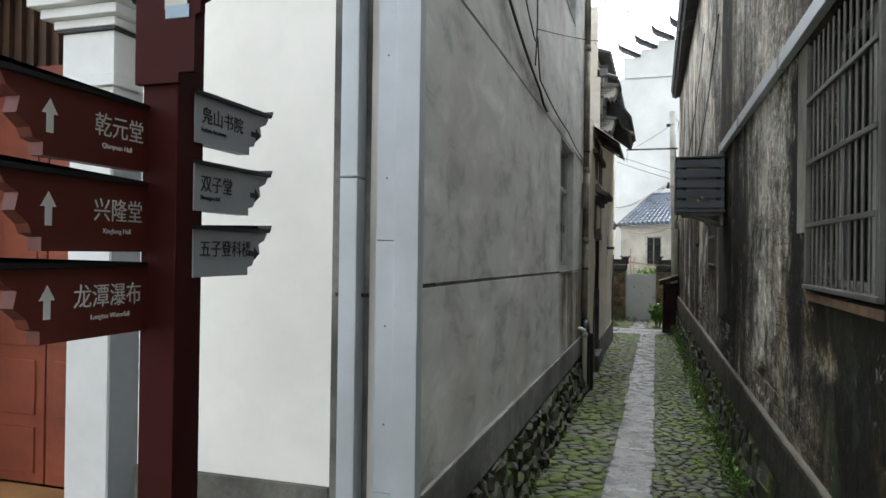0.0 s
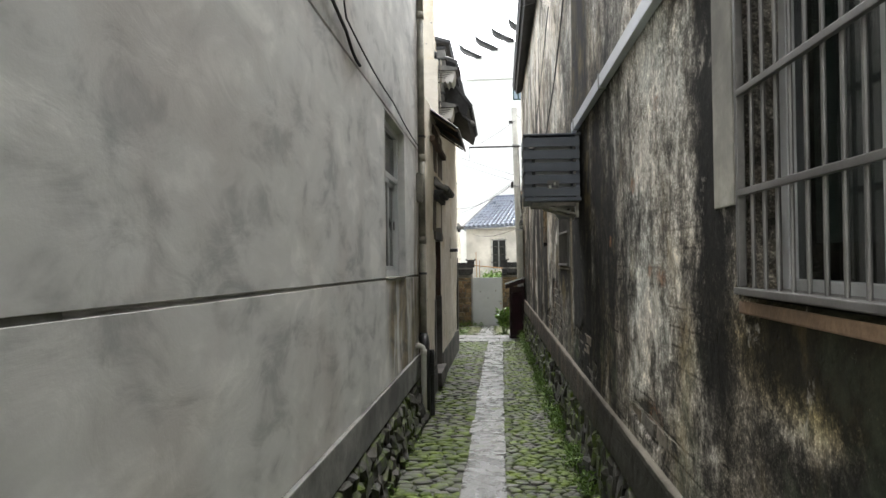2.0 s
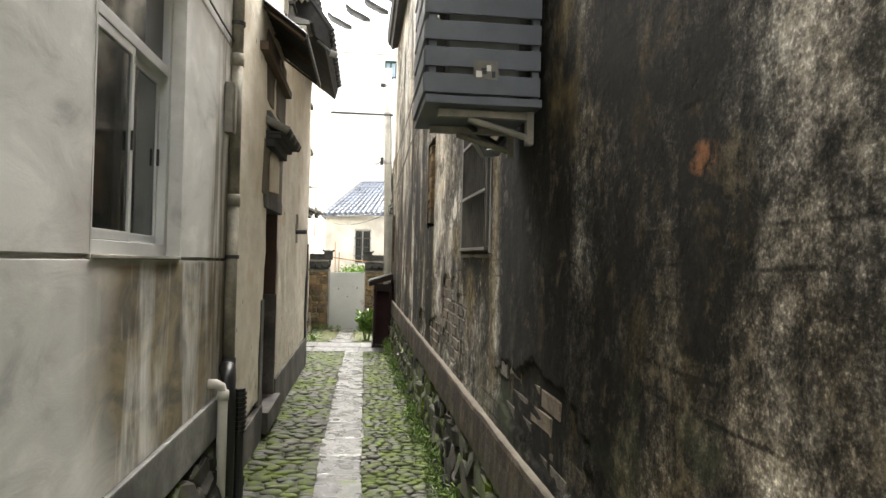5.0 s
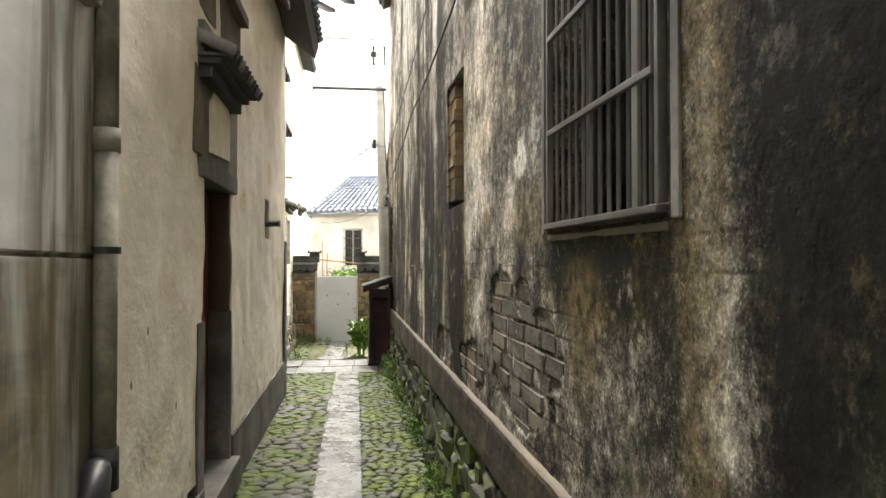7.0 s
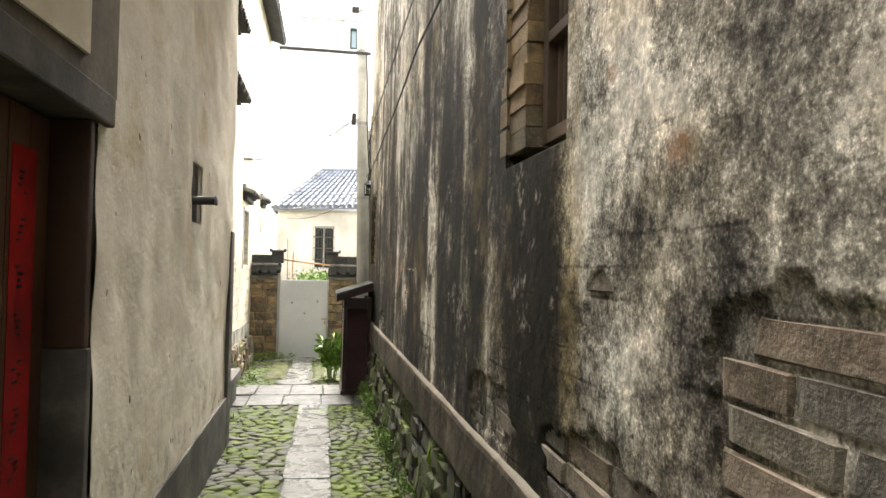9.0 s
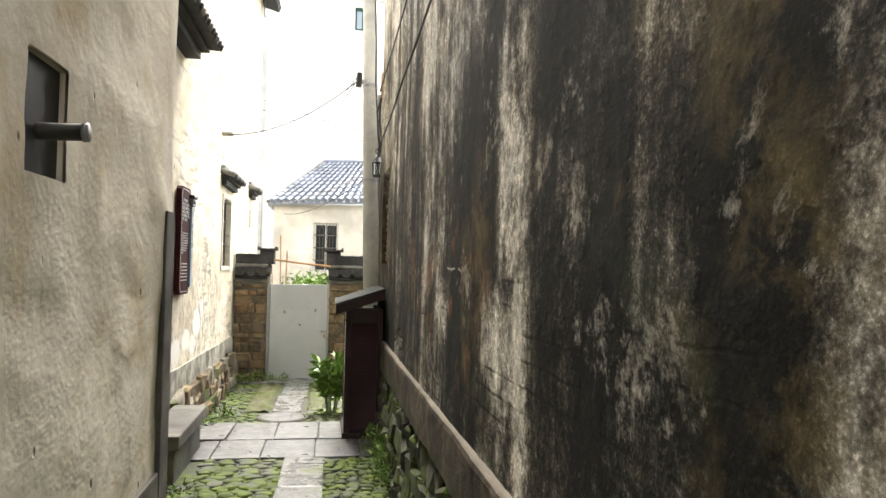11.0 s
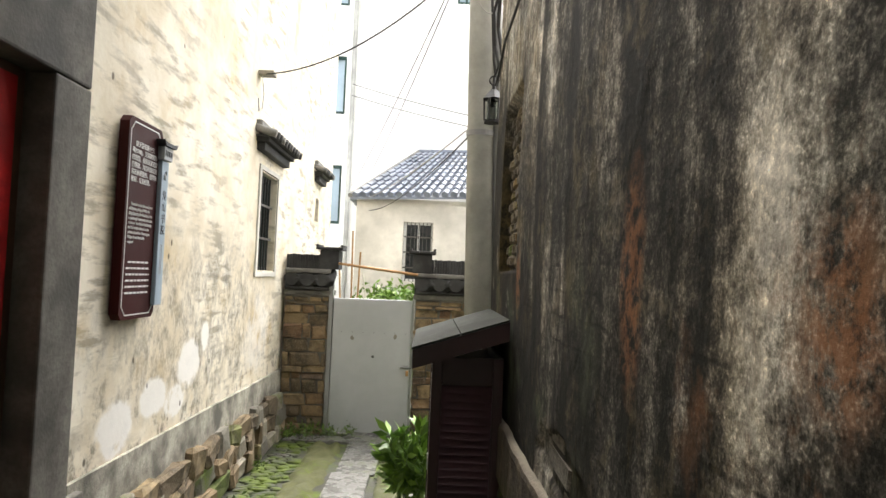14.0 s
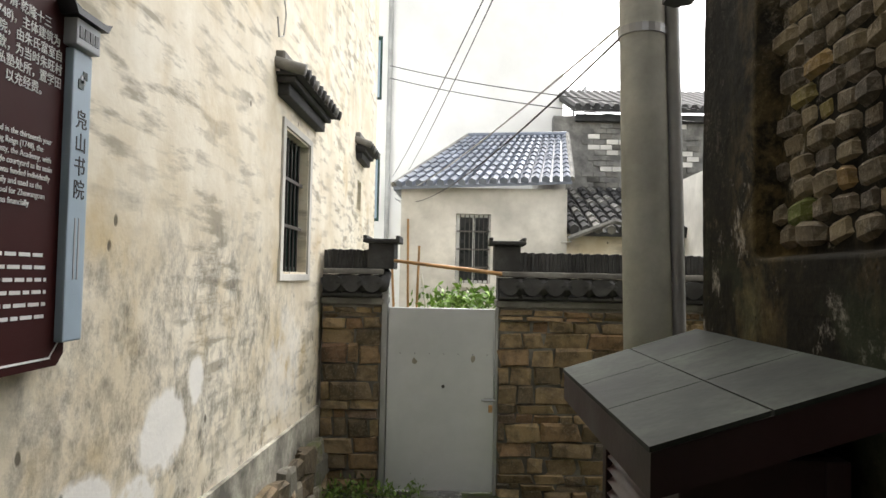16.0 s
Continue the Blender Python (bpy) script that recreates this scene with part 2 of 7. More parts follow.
    level = m.math("ABSOLUTE", m.math("ADD", m.math("ADD", z, -1.38), m.math("ADD", m.math("MULTIPLY", mid, 0.10), m.math("MULTIPLY", off(fine), 0.02))))
    crack = m.math("MULTIPLY", m.span(level, 0.007, 0.001), m.math("MULTIPLY", m.blob(14.6, 1.33, 0.42, 0.3, 0.3), m.span(mid, 0.47, 0.53)))
    low = m.math("ABSOLUTE", m.math("ADD", m.math("ADD", z, -0.84), m.math("MULTIPLY", mid, 0.07)))
    crack = m.math("MAXIMUM", crack, m.math("MULTIPLY", m.span(low, 0.005, 0.001), m.blob(4.9, 0.8, 0.65, 0.2, 0.3)))
    c = m.mix(m.math("MULTIPLY", crack, 0.75), c, (0.52, 0.48, 0.41))
    green = m.math("MULTIPLY", m.span(m.noise(2.0, 5, 0.6, m.vec((1, 1, 1), (1, 9, 5))), 0.56, 0.66), m.span(z, 1.6, 1.0))
    c = m.mix(m.math("MULTIPLY", green, 0.45), c, m.mix(fine, (0.030, 0.042, 0.022), (0.085, 0.100, 0.060)))
    c = m.mix(m.math("MULTIPLY", m.span(grit, 0.56, 0.70), 0.5), c, m.mix(1.0, c, (2.0, 1.95, 1.85), "MULTIPLY"))
    pits = m.span(m.cells(26, m.vec((1, 1, 1)), "F1"), 0.0, 0.20, 0.0, 1.0)
    holes = m.span(m.noise(7, 3, 0.5), 0.50, 0.60)
    c = m.mix(m.math("MULTIPLY", m.math("SUBTRACT", 1.0, pits), holes), c, (0.010, 0.009, 0.008))
    h = add(add(m.math("MULTIPLY", mid, 0.12), fine, 0.45), grit, 0.22)
    h = m.math("ADD", h, m.math("MULTIPLY", pits, m.math("MULTIPLY", holes, 0.5)))
    h = add(add(h, pale, 0.10), joint, -0.12)
    return m.done(c, 0.92, h, 0.34, 0.008, spec=0.12)


def grey_render():
    """Smooth cement render with cloudy trowel marks and faint pink patches."""
    m = Mat("grey_cement_render")
    z = m.axis(2)
    cloud, mid, fine = m.noise(1.6, 5, 0.55, m.vec((1, 0.7, 1.3)), 0.5), m.noise(4.5, 5, 0.6, m.vec((1, 0.6, 1.2)), 0.8), m.noise(60, 4, 0.6)
    c = m.ramp(m.math("ADD", m.math("MULTIPLY", cloud, 0.6), m.math("MULTIPLY", mid, 0.4)), [(0.36, (0.38, 0.38, 0.365)), (0.5, (0.60, 0.595, 0.565)), (0.64, (0.76, 0.75, 0.71))])
    c = m.mix(m.math("MULTIPLY", m.span(m.noise(1.1, 3, 0.5, m.vec((1, 1, 1), (5, 5, 5))), 0.52, 0.68), 0.25), c, (0.36, 0.29, 0.25))
    drip = m.math("MULTIPLY", m.span(m.noise(1.9, 6, 0.62, m.vec((1, 1.6, 0.30)), 0.5), 0.32, 0.50), m.math("MULTIPLY", m.blob(8.1, 1.05, 1.25, 0.95, 0.3), m.span(z, 1.42, 1.38)))
    c = m.mix(m.math("MULTIPLY", drip, 0.85), c, m.mix(m.span(mid, 0.4, 0.6), (0.06, 0.044, 0.018), (0.19, 0.14, 0.055)))
    side = m.math("MULTIPLY", m.span(m.noise(5, 5, 0.6, m.vec((1, 1.4, 0.12), (0, 2, 0))), 0.40, 0.56), m.blob(9.2, 1.5, 0.5, 2.0, 0.4))
    c = m.mix(m.math("MULTIPLY", side, 0.85), c, (0.13, 0.10, 0.045))
    return m.done(c, 0.86, m.math("ADD", m.math("MULTIPLY", mid, 0.7), m.math("MULTIPLY", fine, 0.10)), 0.35, 0.012, spec=0.25)


def cream_plaster(name, base, stain, spots, low, patched=False):
    """Hand-floated lime plaster, unevenly yellowed, with mould spots."""
    m = Mat(name)
    z = m.axis(2)
    cloud, mid, fine = m.noise(0.9, 6, 0.6), m.noise(4.0, 7, 0.62), m.noise(30, 5, 0.6)
    c = m.mix(m.span(m.math("ADD", m.math("MULTIPLY", cloud, 0.5), m.math("MULTIPLY", mid, 0.5)), 0.40, 0.62), stain, base)
    course = m.noise(3.0, 5, 0.6, m.vec((1, 0.9, 4.5), (1, 6, 3)))
    c = m.mix(m.math("MULTIPLY", m.span(course, 0.50, 0.62), m.math("MULTIPLY", m.span(cloud, 0.40, 0.56), spots)), c, (0.30, 0.265, 0.20))
    yellow = m.span(m.noise(2.2, 5, 0.6, m.vec((1, 1, 1), (7, 3, 9))), 0.56, 0.72)
    c = m.mix(m.math("MULTIPLY", yellow, 0.5), c, (0.50, 0.36, 0.15))
    mould = m.math("MULTIPLY", m.span(m.noise(8.5, 8, 0.7, m.vec((1, 1, 0.9), (2, 8, 5))), 0.52, 0.64), m.span(z, low + 1.0, low + 0.1))
    c = m.mix(m.math("MULTIPLY", mould, 0.75), c, (0.07, 0.065, 0.055))
    if patched:
        black = m.math("MULTIPLY", m.blob(19.4, 0.95, 2.0, 0.75, 0.5, mid), m.span(m.noise(9, 9, 0.78, m.vec((1, 1, 0.8), (4, 1, 2))), 0.44, 0.66))
        c = m.mix(m.math("MULTIPLY", black, 0.8), c, (0.085, 0.08, 0.068))
        bare = m.math("MULTIPLY", m.blob(20.7, 0.7, 0.5, 0.42, 0.5, mid), 0.5)
        for by, bz, ry, rz in ((18.98, 0.70, 0.34, 0.24), (18.42, 0.58, 0.30, 0.18), (17.95, 0.50, 0.34, 0.22), (18.75, 0.50, 0.26, 0.15), (19.3, 0.84, 0.14, 0.16)):
            bare = m.math("MAXIMUM", bare, m.blob(by, bz, ry * 0.72, rz * 0.72, 0.20, m.noise(8, 5, 0.6, m.vec((1, 1, 1), (2, 4, 6)))))
        bare = m.math("MULTIPLY", bare, m.span(mid, 0.38, 0.46))
        c = m.mix(m.math("MULTIPLY", bare, 0.9), c, (0.80, 0.78, 0.74))
        rain = m.math("MULTIPLY", m.span(m.noise(3.2, 6, 0.65, m.vec((1, 1.5, 0.3), (8, 8, 1))), 0.52, 0.64), m.span(z, 2.2, 4.2))
        c = m.mix(m.math("MULTIPLY", rain, 0.5), c, (0.30, 0.27, 0.20))
    nick = m.math("MULTIPLY", m.span(m.cells(7.0, m.vec((1, 1, 0.7)), "F1"), 0.11, 0.07), m.span(m.noise(5, 2), 0.5, 0.56))
    c = m.mix(m.math("MULTIPLY", nick, 0.8), c, (0.06, 0.05, 0.04))
    stroke = m.noise(2.6, 4, 0.5, m.vec((1, 0.8, 1.2), (3, 3, 3)), 1.3)
    h = m.math("ADD", m.math("ADD", m.math("MULTIPLY", mid, 0.6), m.math("MULTIPLY", stroke, 0.7)), m.math("SUBTRACT", m.math("MULTIPLY", fine, 0.25), m.math("MULTIPLY", nick, 0.4)))
    return m.done(c, 0.9, h, 0.65 if not patched else 0.25, 0.02, spec=0.2)


def mossy(name, stone_a, stone_b, moss, rough=0.7, random_stone=True, wet=0.0):
    """Paving stone with moss creeping over it."""
    m = Mat(name)
    m.world_place()
    pick = m.chance() if random_stone else m.island()
    c = m.mix(pick, stone_a, stone_b)
    big, mid, fine = m.noise(0.9, 5, 0.6, m.vec((1, 1, 0), (2, 5, 0))), m.noise(7, 6, 0.65), m.noise(70, 5, 0.65)
    c = m.mix(m.span(fine, 0.35, 0.7), c, m.mix(0.5, c, (0.03, 0.03, 0.025)))
    c = m.mix(m.math("MULTIPLY", m.span(m.noise(22, 6, 0.7), 0.42, 0.60), 0.5), c, m.mix(0.55, c, (0.02, 0.02, 0.016)))
    green = m.mix(m.span(mid, 0.4, 0.62), (0.012, 0.022, 0.002), (0.080, 0.120, 0.004))
    grow = m.math("MULTIPLY", m.span(m.math("ADD", m.math("MULTIPLY", big, 0.6), m.math("MULTIPLY", mid, 0.45)), 0.62 - moss * 0.25, 0.74 - moss * 0.25), 0.85)
    c = m.mix(grow, c, green)
    return m.done(c, m.math("MAXIMUM", m.span(mid, 0.3, 0.7, rough - 0.25 - wet, rough + 0.1), grow), m.math("ADD", fine, m.math("MULTIPLY", mid, 2.0)), 0.6, 0.006)


WALL_OLD, GREY_RENDER = weathered_wall(), grey_render()
CREAM = cream_plaster("cream_lime_plaster", (0.85, 0.795, 0.685), (0.68, 0.615, 0.50), 0.12, -0.2)
YELLOWED = cream_plaster("yellowed_lime_plaster", (0.82, 0.77, 0.66), (0.64, 0.56, 0.42), 0.8, 0.25, True)
WHITE_PAINT = plain("white_wall_paint", (0.86, 0.84, 0.79), 0.8, vary=0.08, scale=3)
FAR_WHITE = plain("far_white_render", (0.80, 0.80, 0.77), 0.85, vary=0.12, scale=1.2)
HOUSE_RENDER = plain("patchy_grey_white_render", (0.62, 0.60, 0.55), 0.9, vary=0.28, scale=3.0)


def brown_plinth():
    """Brown cement band: dark tide marks, a paler top edge, a darker near stretch, moss creeping up from below."""
    m = Mat("brown_cement_plinth")
    z = m.axis(2)
    mid, fine, run = m.noise(3.5, 8, 0.7), m.noise(24, 6, 0.68), m.noise(3, 5, 0.6, m.vec((1, 1.2, 0.3)))
    c = m.ramp(m.math("ADD", m.math("MULTIPLY", mid, 0.5), m.math("ADD", m.math("MULTIPLY", run, 0.35), m.math("MULTIPLY", fine, 0.15))), [(0.38, (0.012, 0.010, 0.008)), (0.48, (0.034, 0.027, 0.018)), (0.57, (0.072, 0.057, 0.038)), (0.67, (0.15, 0.125, 0.09))])
    c = m.mix(m.math("MULTIPLY", m.span(m.math("ADD", z, m.math("MULTIPLY", mid, 0.5)), 0.72, 0.42), 0.8), c, m.mix(fine, (0.02, 0.03, 0.008), (0.07, 0.085, 0.02)))
    # Darker round y 2.5, fading out by y 8.
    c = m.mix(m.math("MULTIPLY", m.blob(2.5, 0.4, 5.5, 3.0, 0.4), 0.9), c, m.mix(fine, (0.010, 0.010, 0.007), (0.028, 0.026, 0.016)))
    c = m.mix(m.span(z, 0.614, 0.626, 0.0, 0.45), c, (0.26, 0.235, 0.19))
    return m.done(c, 0.9, m.math("ADD", mid, m.math("MULTIPLY", fine, 0.6)), 0.8, 0.012, spec=0.2)


PLINTH = brown_plinth()
PLINTH_L = plain("stained_cement_plinth", (0.15, 0.143, 0.125), 0.88, vary=0.65, scale=6, bump=0.4)
PLINTH_GREY = plain("stained_grey_render_band", (0.19, 0.187, 0.172), 0.88, vary=0.6, scale=5, bump=0.4)
DADO = plain("pebbly_cement_dado", (0.36, 0.34, 0.285), 0.92, vary=0.7, scale=14, bump=0.8)
SOOT = plain("sooty_plaster", (0.16, 0.135, 0.10), 0.9, vary=0.5, scale=7, bump=0.5)
STONE_DARK = plain("dark_grey_stone", (0.12, 0.112, 0.098), 0.85, vary=0.65, scale=8, bump=0.5)
EARTH = mossy("mossy_earth", (0.014, 0.013, 0.010), (0.022, 0.020, 0.014), 0.55, 0.9)
COBBLE = mossy("river_cobble", (0.016, 0.016, 0.013), (0.060, 0.054, 0.043), 0.80, 0.80)
COBBLE_REST = mossy("river_cobble_rest", (0.016, 0.016, 0.013), (0.060, 0.054, 0.043), 0.80, 0.80, False)
SLAB = mossy("worn_granite_slab", (0.085, 0.085, 0.081), (0.155, 0.153, 0.143), 0.18, 0.42, wet=0.12)
CROSS = mossy("grey_flagstone", (0.085, 0.086, 0.085), (0.15, 0.149, 0.142), 0.10, 0.55, wet=0.1)
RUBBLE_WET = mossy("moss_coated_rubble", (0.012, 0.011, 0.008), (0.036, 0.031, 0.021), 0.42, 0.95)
RUBBLE = mossy("mossy_rubble", (0.16, 0.15, 0.125), (0.33, 0.29, 0.22), 0.30, 0.85)
MOSS_BED = mossy("thick_moss", (0.046, 0.054, 0.010), (0.066, 0.070, 0.012), 0.30, 0.95)
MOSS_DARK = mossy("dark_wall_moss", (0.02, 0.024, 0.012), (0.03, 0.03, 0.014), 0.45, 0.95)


def brick_material(name, stops):
    m = Mat(name)
    m.world_place()
    c = m.ramp(m.chance(), stops, False)
    mid, fine = m.noise(9, 6, 0.65), m.noise(70, 4, 0.65)
    c = m.mix(m.math("MULTIPLY", m.span(mid, 0.45, 0.65), 0.65), c, (0.03, 0.027, 0.022))
    c = m.mix(m.math("MULTIPLY", m.span(fine, 0.52, 0.7), 0.3), c, (0.35, 0.31, 0.25))
    return m.done(c, 0.9, m.math("ADD", mid, m.math("MULTIPLY", fine, 0.5)), 0.7, 0.012, spec=0.2)


BRICK_OLD = brick_material("sooty_old_brick", [(0.0, (0.08, 0.074, 0.064)), (0.4, (0.13, 0.118, 0.098)), (0.75, (0.18, 0.155, 0.12)), (1.0, (0.17, 0.13, 0.095))])
BRICK_TAN = brick_material("tan_sandstone_block", [(0.0, (0.115, 0.09, 0.06)), (0.35, (0.21, 0.155, 0.09)), (0.7, (0.28, 0.205, 0.115)), (0.9, (0.20, 0.12, 0.068)), (1.0, (0.13, 0.115, 0.10))])
STONE_TAN = brick_material("brown_rubble_stone", [(0.0, (0.10, 0.08, 0.055)), (0.5, (0.19, 0.14, 0.085)), (0.85, (0.25, 0.19, 0.11)), (1.0, (0.12, 0.16, 0.05))])
RUBBLE_DIM = brick_material("dim_rubble_stone", [(0.0, (0.06, 0.053, 0.045)), (0.4, (0.115, 0.095, 0.066)), (0.75, (0.16, 0.13, 0.08)), (0.9, (0.20, 0.13, 0.055)), (1.0, (0.06, 0.11, 0.025))])
ORANGE_BRICK = brick_material("orange_brick", [(0.0, (0.13, 0.085, 0.045)), (0.5, (0.24, 0.165, 0.08)), (1.0, (0.09, 0.075, 0.055))])
TILE_DARK = plain("dark_clay_tile", (0.05, 0.05, 0.05), 0.85, vary=0.5, scale=14, bump=0.5)
TILE_PALE = plain("pale_mortared_tile", (0.19, 0.185, 0.17), 0.85, vary=0.45, scale=14, bump=0.5)
BLUE_TILE = plain("glazed_blue_tile", (0.15, 0.172, 0.215), 0.35, vary=0.25, scale=10)
STEEL = plain("galvanised_steel", (0.33, 0.335, 0.34), 0.45, 0.6, 0.2, 8)
IRON_BAR = plain("grey_painted_iron_bar", (0.12, 0.113, 0.103), 0.5, 0.3, 0.35, 14)
IRON_DARK = plain("dark_iron", (0.06, 0.058, 0.055), 0.55, 0.4, 0.4, 14)
ALU = plain("white_aluminium", (0.62, 0.63, 0.62), 0.4, 0.2, 0.12, 6)
GATE_MET = plain("grey_sheet_metal", (0.47, 0.49, 0.50), 0.45, 0.25, 0.10, 4, bump=0.05)
TRIM_MET = plain("pale_grey_trunking", (0.50, 0.53, 0.56), 0.45, 0.1, 0.12, 5, bump=0.05)
SLAT_MET = plain("slate_blue_slat", (0.085, 0.095, 0.11), 0.5, 0.1, 0.25, 8)
AC_WHITE = plain("dusty_white_enamel", (0.42, 0.42, 0.40), 0.5, 0, 0.25, 8)
BRACKET = plain("rusty_cream_bracket", (0.27, 0.25, 0.205), 0.6, 0.1, 0.4, 16)
PVC = plain("white_pvc", (0.66, 0.64, 0.57), 0.4, 0, 0.2, 9)
PVC_OLD = plain("grimy_cream_pvc", (0.27, 0.25, 0.19), 0.6, 0, 0.6, 10)
RUBBER = plain("black_plastic", (0.022, 0.022, 0.022), 0.45, 0, 0.3, 10)
MAROON = plain("maroon_paint", (0.042, 0.005, 0.005), 0.65, 0, 0.18, 6, spec=0.15, bump=0.05)
SIGN_RED = plain("red_brown_sign_face", (0.125, 0.026, 0.018), 0.5, 0, 0.12, 5, bump=0.05)
SIGN_GREY = plain("blue_grey_sign_face", (0.36, 0.38, 0.40), 0.5, 0, 0.12, 5, bump=0.05)
SIGN_BLUE = plain("pale_blue_sign_strip", (0.33, 0.42, 0.50), 0.5, 0, 0.12, 5, bump=0.05)
BLACK = plain("black_paint", (0.012, 0.012, 0.014), 0.5, 0, 0.3, 10)
WHITE_INK = plain("white_lettering", (0.75, 0.74, 0.72), 0.6, 0, 0.1, 10)
DOOR_LEAF = plain("worn_brown_door_leaf", (0.13, 0.062, 0.03), 0.6, 0, 0.5, 6, bump=0.4)
RED_PAPER = plain("red_paper", (0.52, 0.012, 0.014), 0.8, 0, 0.55, 8)
RED_DOOR = plain("red_brown_door_paint", (0.23, 0.058, 0.03), 0.5, 0, 0.25, 5)
DOOR_WOOD = plain("dark_brown_door_wood", (0.065, 0.032, 0.016), 0.6, 0, 0.45, 6, bump=0.4)
OLD_WOOD = plain("weathered_brown_wood", (0.10, 0.065, 0.04), 0.75, 0, 0.45, 10, bump=0.5)
CABINET = plain("dark_maroon_metal", (0.024, 0.010, 0.010), 0.5, 0, 0.3, 8, spec=0.25)
# Lighter than the cabinet maroon: highlights on the slats put into the colour.
LOUVRE_LIT = plain("lit_louvre_slat", (0.075, 0.042, 0.045), 0.35, 0, 0.3, 8)
CEMENT_WORN = plain("worn_cement_band", (0.25, 0.235, 0.195), 0.9, vary=0.55, scale=5, bump=0.5)
CAB_ROOF = plain("grey_green_roof_panel", (0.034, 0.038, 0.032), 0.9, 0, 0.7, 7, spec=0.15)
CONCRETE = plain("pole_concrete", (0.40, 0.40, 0.365), 0.85, 0, 0.3, 7, bump=0.4)
BAMBOO = plain("bamboo", (0.42, 0.24, 0.10), 0.5, 0, 0.3, 12)
RUST_SILL = plain("rust_stained_sill", (0.15, 0.095, 0.055), 0.9, vary=0.6, scale=8, bump=0.6)
WIN_GREY = plain("faded_grey_frame_paint", (0.32, 0.315, 0.295), 0.6, 0, 0.3, 8)
CURTAIN = plain("grey_curtain", (0.38, 0.38, 0.35), 0.95, 0, 0.35, 5)
GREEN_SHUT = plain("dark_green_shutter", (0.016, 0.05, 0.042), 0.6, 0, 0.4, 9)
CABLE = plain("black_cable", (0.02, 0.02, 0.02), 0.6, 0, 0.2, 9)
PALE_CABLE = plain("pale_cable", (0.45, 0.44, 0.42), 0.6, 0, 0.2, 9)
WHITE_STONE = plain("white_carved_pilaster", (0.72, 0.72, 0.71), 0.6, 0, 0.1, 4)
LEAF = Mat("fresh_leaf")
LEAF = LEAF.done(LEAF.mix(LEAF.island(), (0.06, 0.13, 0.016), (0.19, 0.33, 0.045)), 0.5)
WEED = Mat("weed_leaf")
WEED = WEED.done(WEED.mix(WEED.island(), (0.045, 0.09, 0.012), (0.13, 0.21, 0.03)), 0.6)
# Opaque pane: the darkness of the room behind is put into its colour.
OPAQUE_PANE = plain("opaque_dark_pane", (0.02, 0.024, 0.025), 0.3, 0, 0.3, 4, spec=0.25)
GLASS = Mat("window_glass")
GLASS.b.inputs["Transmission Weight"].default_value, GLASS.b.inputs["IOR"].default_value = 1.0, 1.45
GLASS = GLASS.done((0.16, 0.19, 0.18), 0.05, GLASS.noise(1.5, 2), 0.03, 0.01, spec=0.5)


# ---- building helpers ----
def origin(ob):
    o = Vector((0, 0, 0))
    while ob is not None:
        o, ob = o + ob.location, ob.parent
    return o


def mesh_of(name, bm, material, smooth=False):
    me = bpy.data.meshes.new(name)
    bmesh.ops.recalc_face_normals(bm, faces=bm.faces)
    bm.to_mesh(me)
    bm.free()
    me.materials.append(material)
    if smooth:
        me.polygons.foreach_set("use_smooth", [True] * len(me.polygons))
    return me


def part(name, bm, material, parent=None, label="", smooth=False):
    """Links a bmesh, given in world metres, as one mesh object under a thing or a part."""
    if parent is not None:
        bmesh.ops.translate(bm, verts=bm.verts, vec=-origin(parent))
    ob = new(name, mesh_of(name, bm, material, smooth))
    ob.parent = parent
    return tagged(ob, label)


def thing(name, at, label, category, group="", kind=""):
    ob = new(name)
    ob.location, ob.empty_display_size = at, 0.1
    return tagged(ob, label, category, group, kind)


def solid(name, bm, material, label, category, kind="structure", smooth=False, group=""):
    return tagged(part(name, bm, material, None, "", smooth), label, category, group, kind)


def box(x0, x1, y0, y1, z0, z1, bm=None, bevel=0.0):
    b = bmesh.new()
    m = Matrix.Translation(((x0 + x1) / 2, (y0 + y1) / 2, (z0 + z1) / 2)) @ Matrix.Diagonal((abs(x1 - x0), abs(y1 - y0), abs(z1 - z0), 1))
    bmesh.ops.create_cube(b, size=1, matrix=m)
    if bevel:
        bmesh.ops.bevel(b, geom=b.edges[:], offset=bevel, segments=2, affect="EDGES", profile=0.6)
    return join(bm, b)


def join(bm, b):
    if bm is None:
        return b
    me = bpy.data.meshes.new("tmp")
    b.to_mesh(me)
    b.free()
    bm.from_mesh(me)
    bpy.data.meshes.remove(me)
    return bm


def rod(p, q, r, bm=None, r2=None, sides=10):
    """A round bar from p to q."""
    p, q = Vector(p), Vector(q)
    b = bmesh.new()
    m = Matrix.Translation((p + q) / 2) @ (q - p).to_track_quat("Z", "Y").to_matrix().to_4x4()
    bmesh.ops.create_cone(b, cap_ends=True, segments=sides, radius1=r, radius2=r if r2 is None else r2, depth=(q - p).length, matrix=m)
    return join(bm, b)


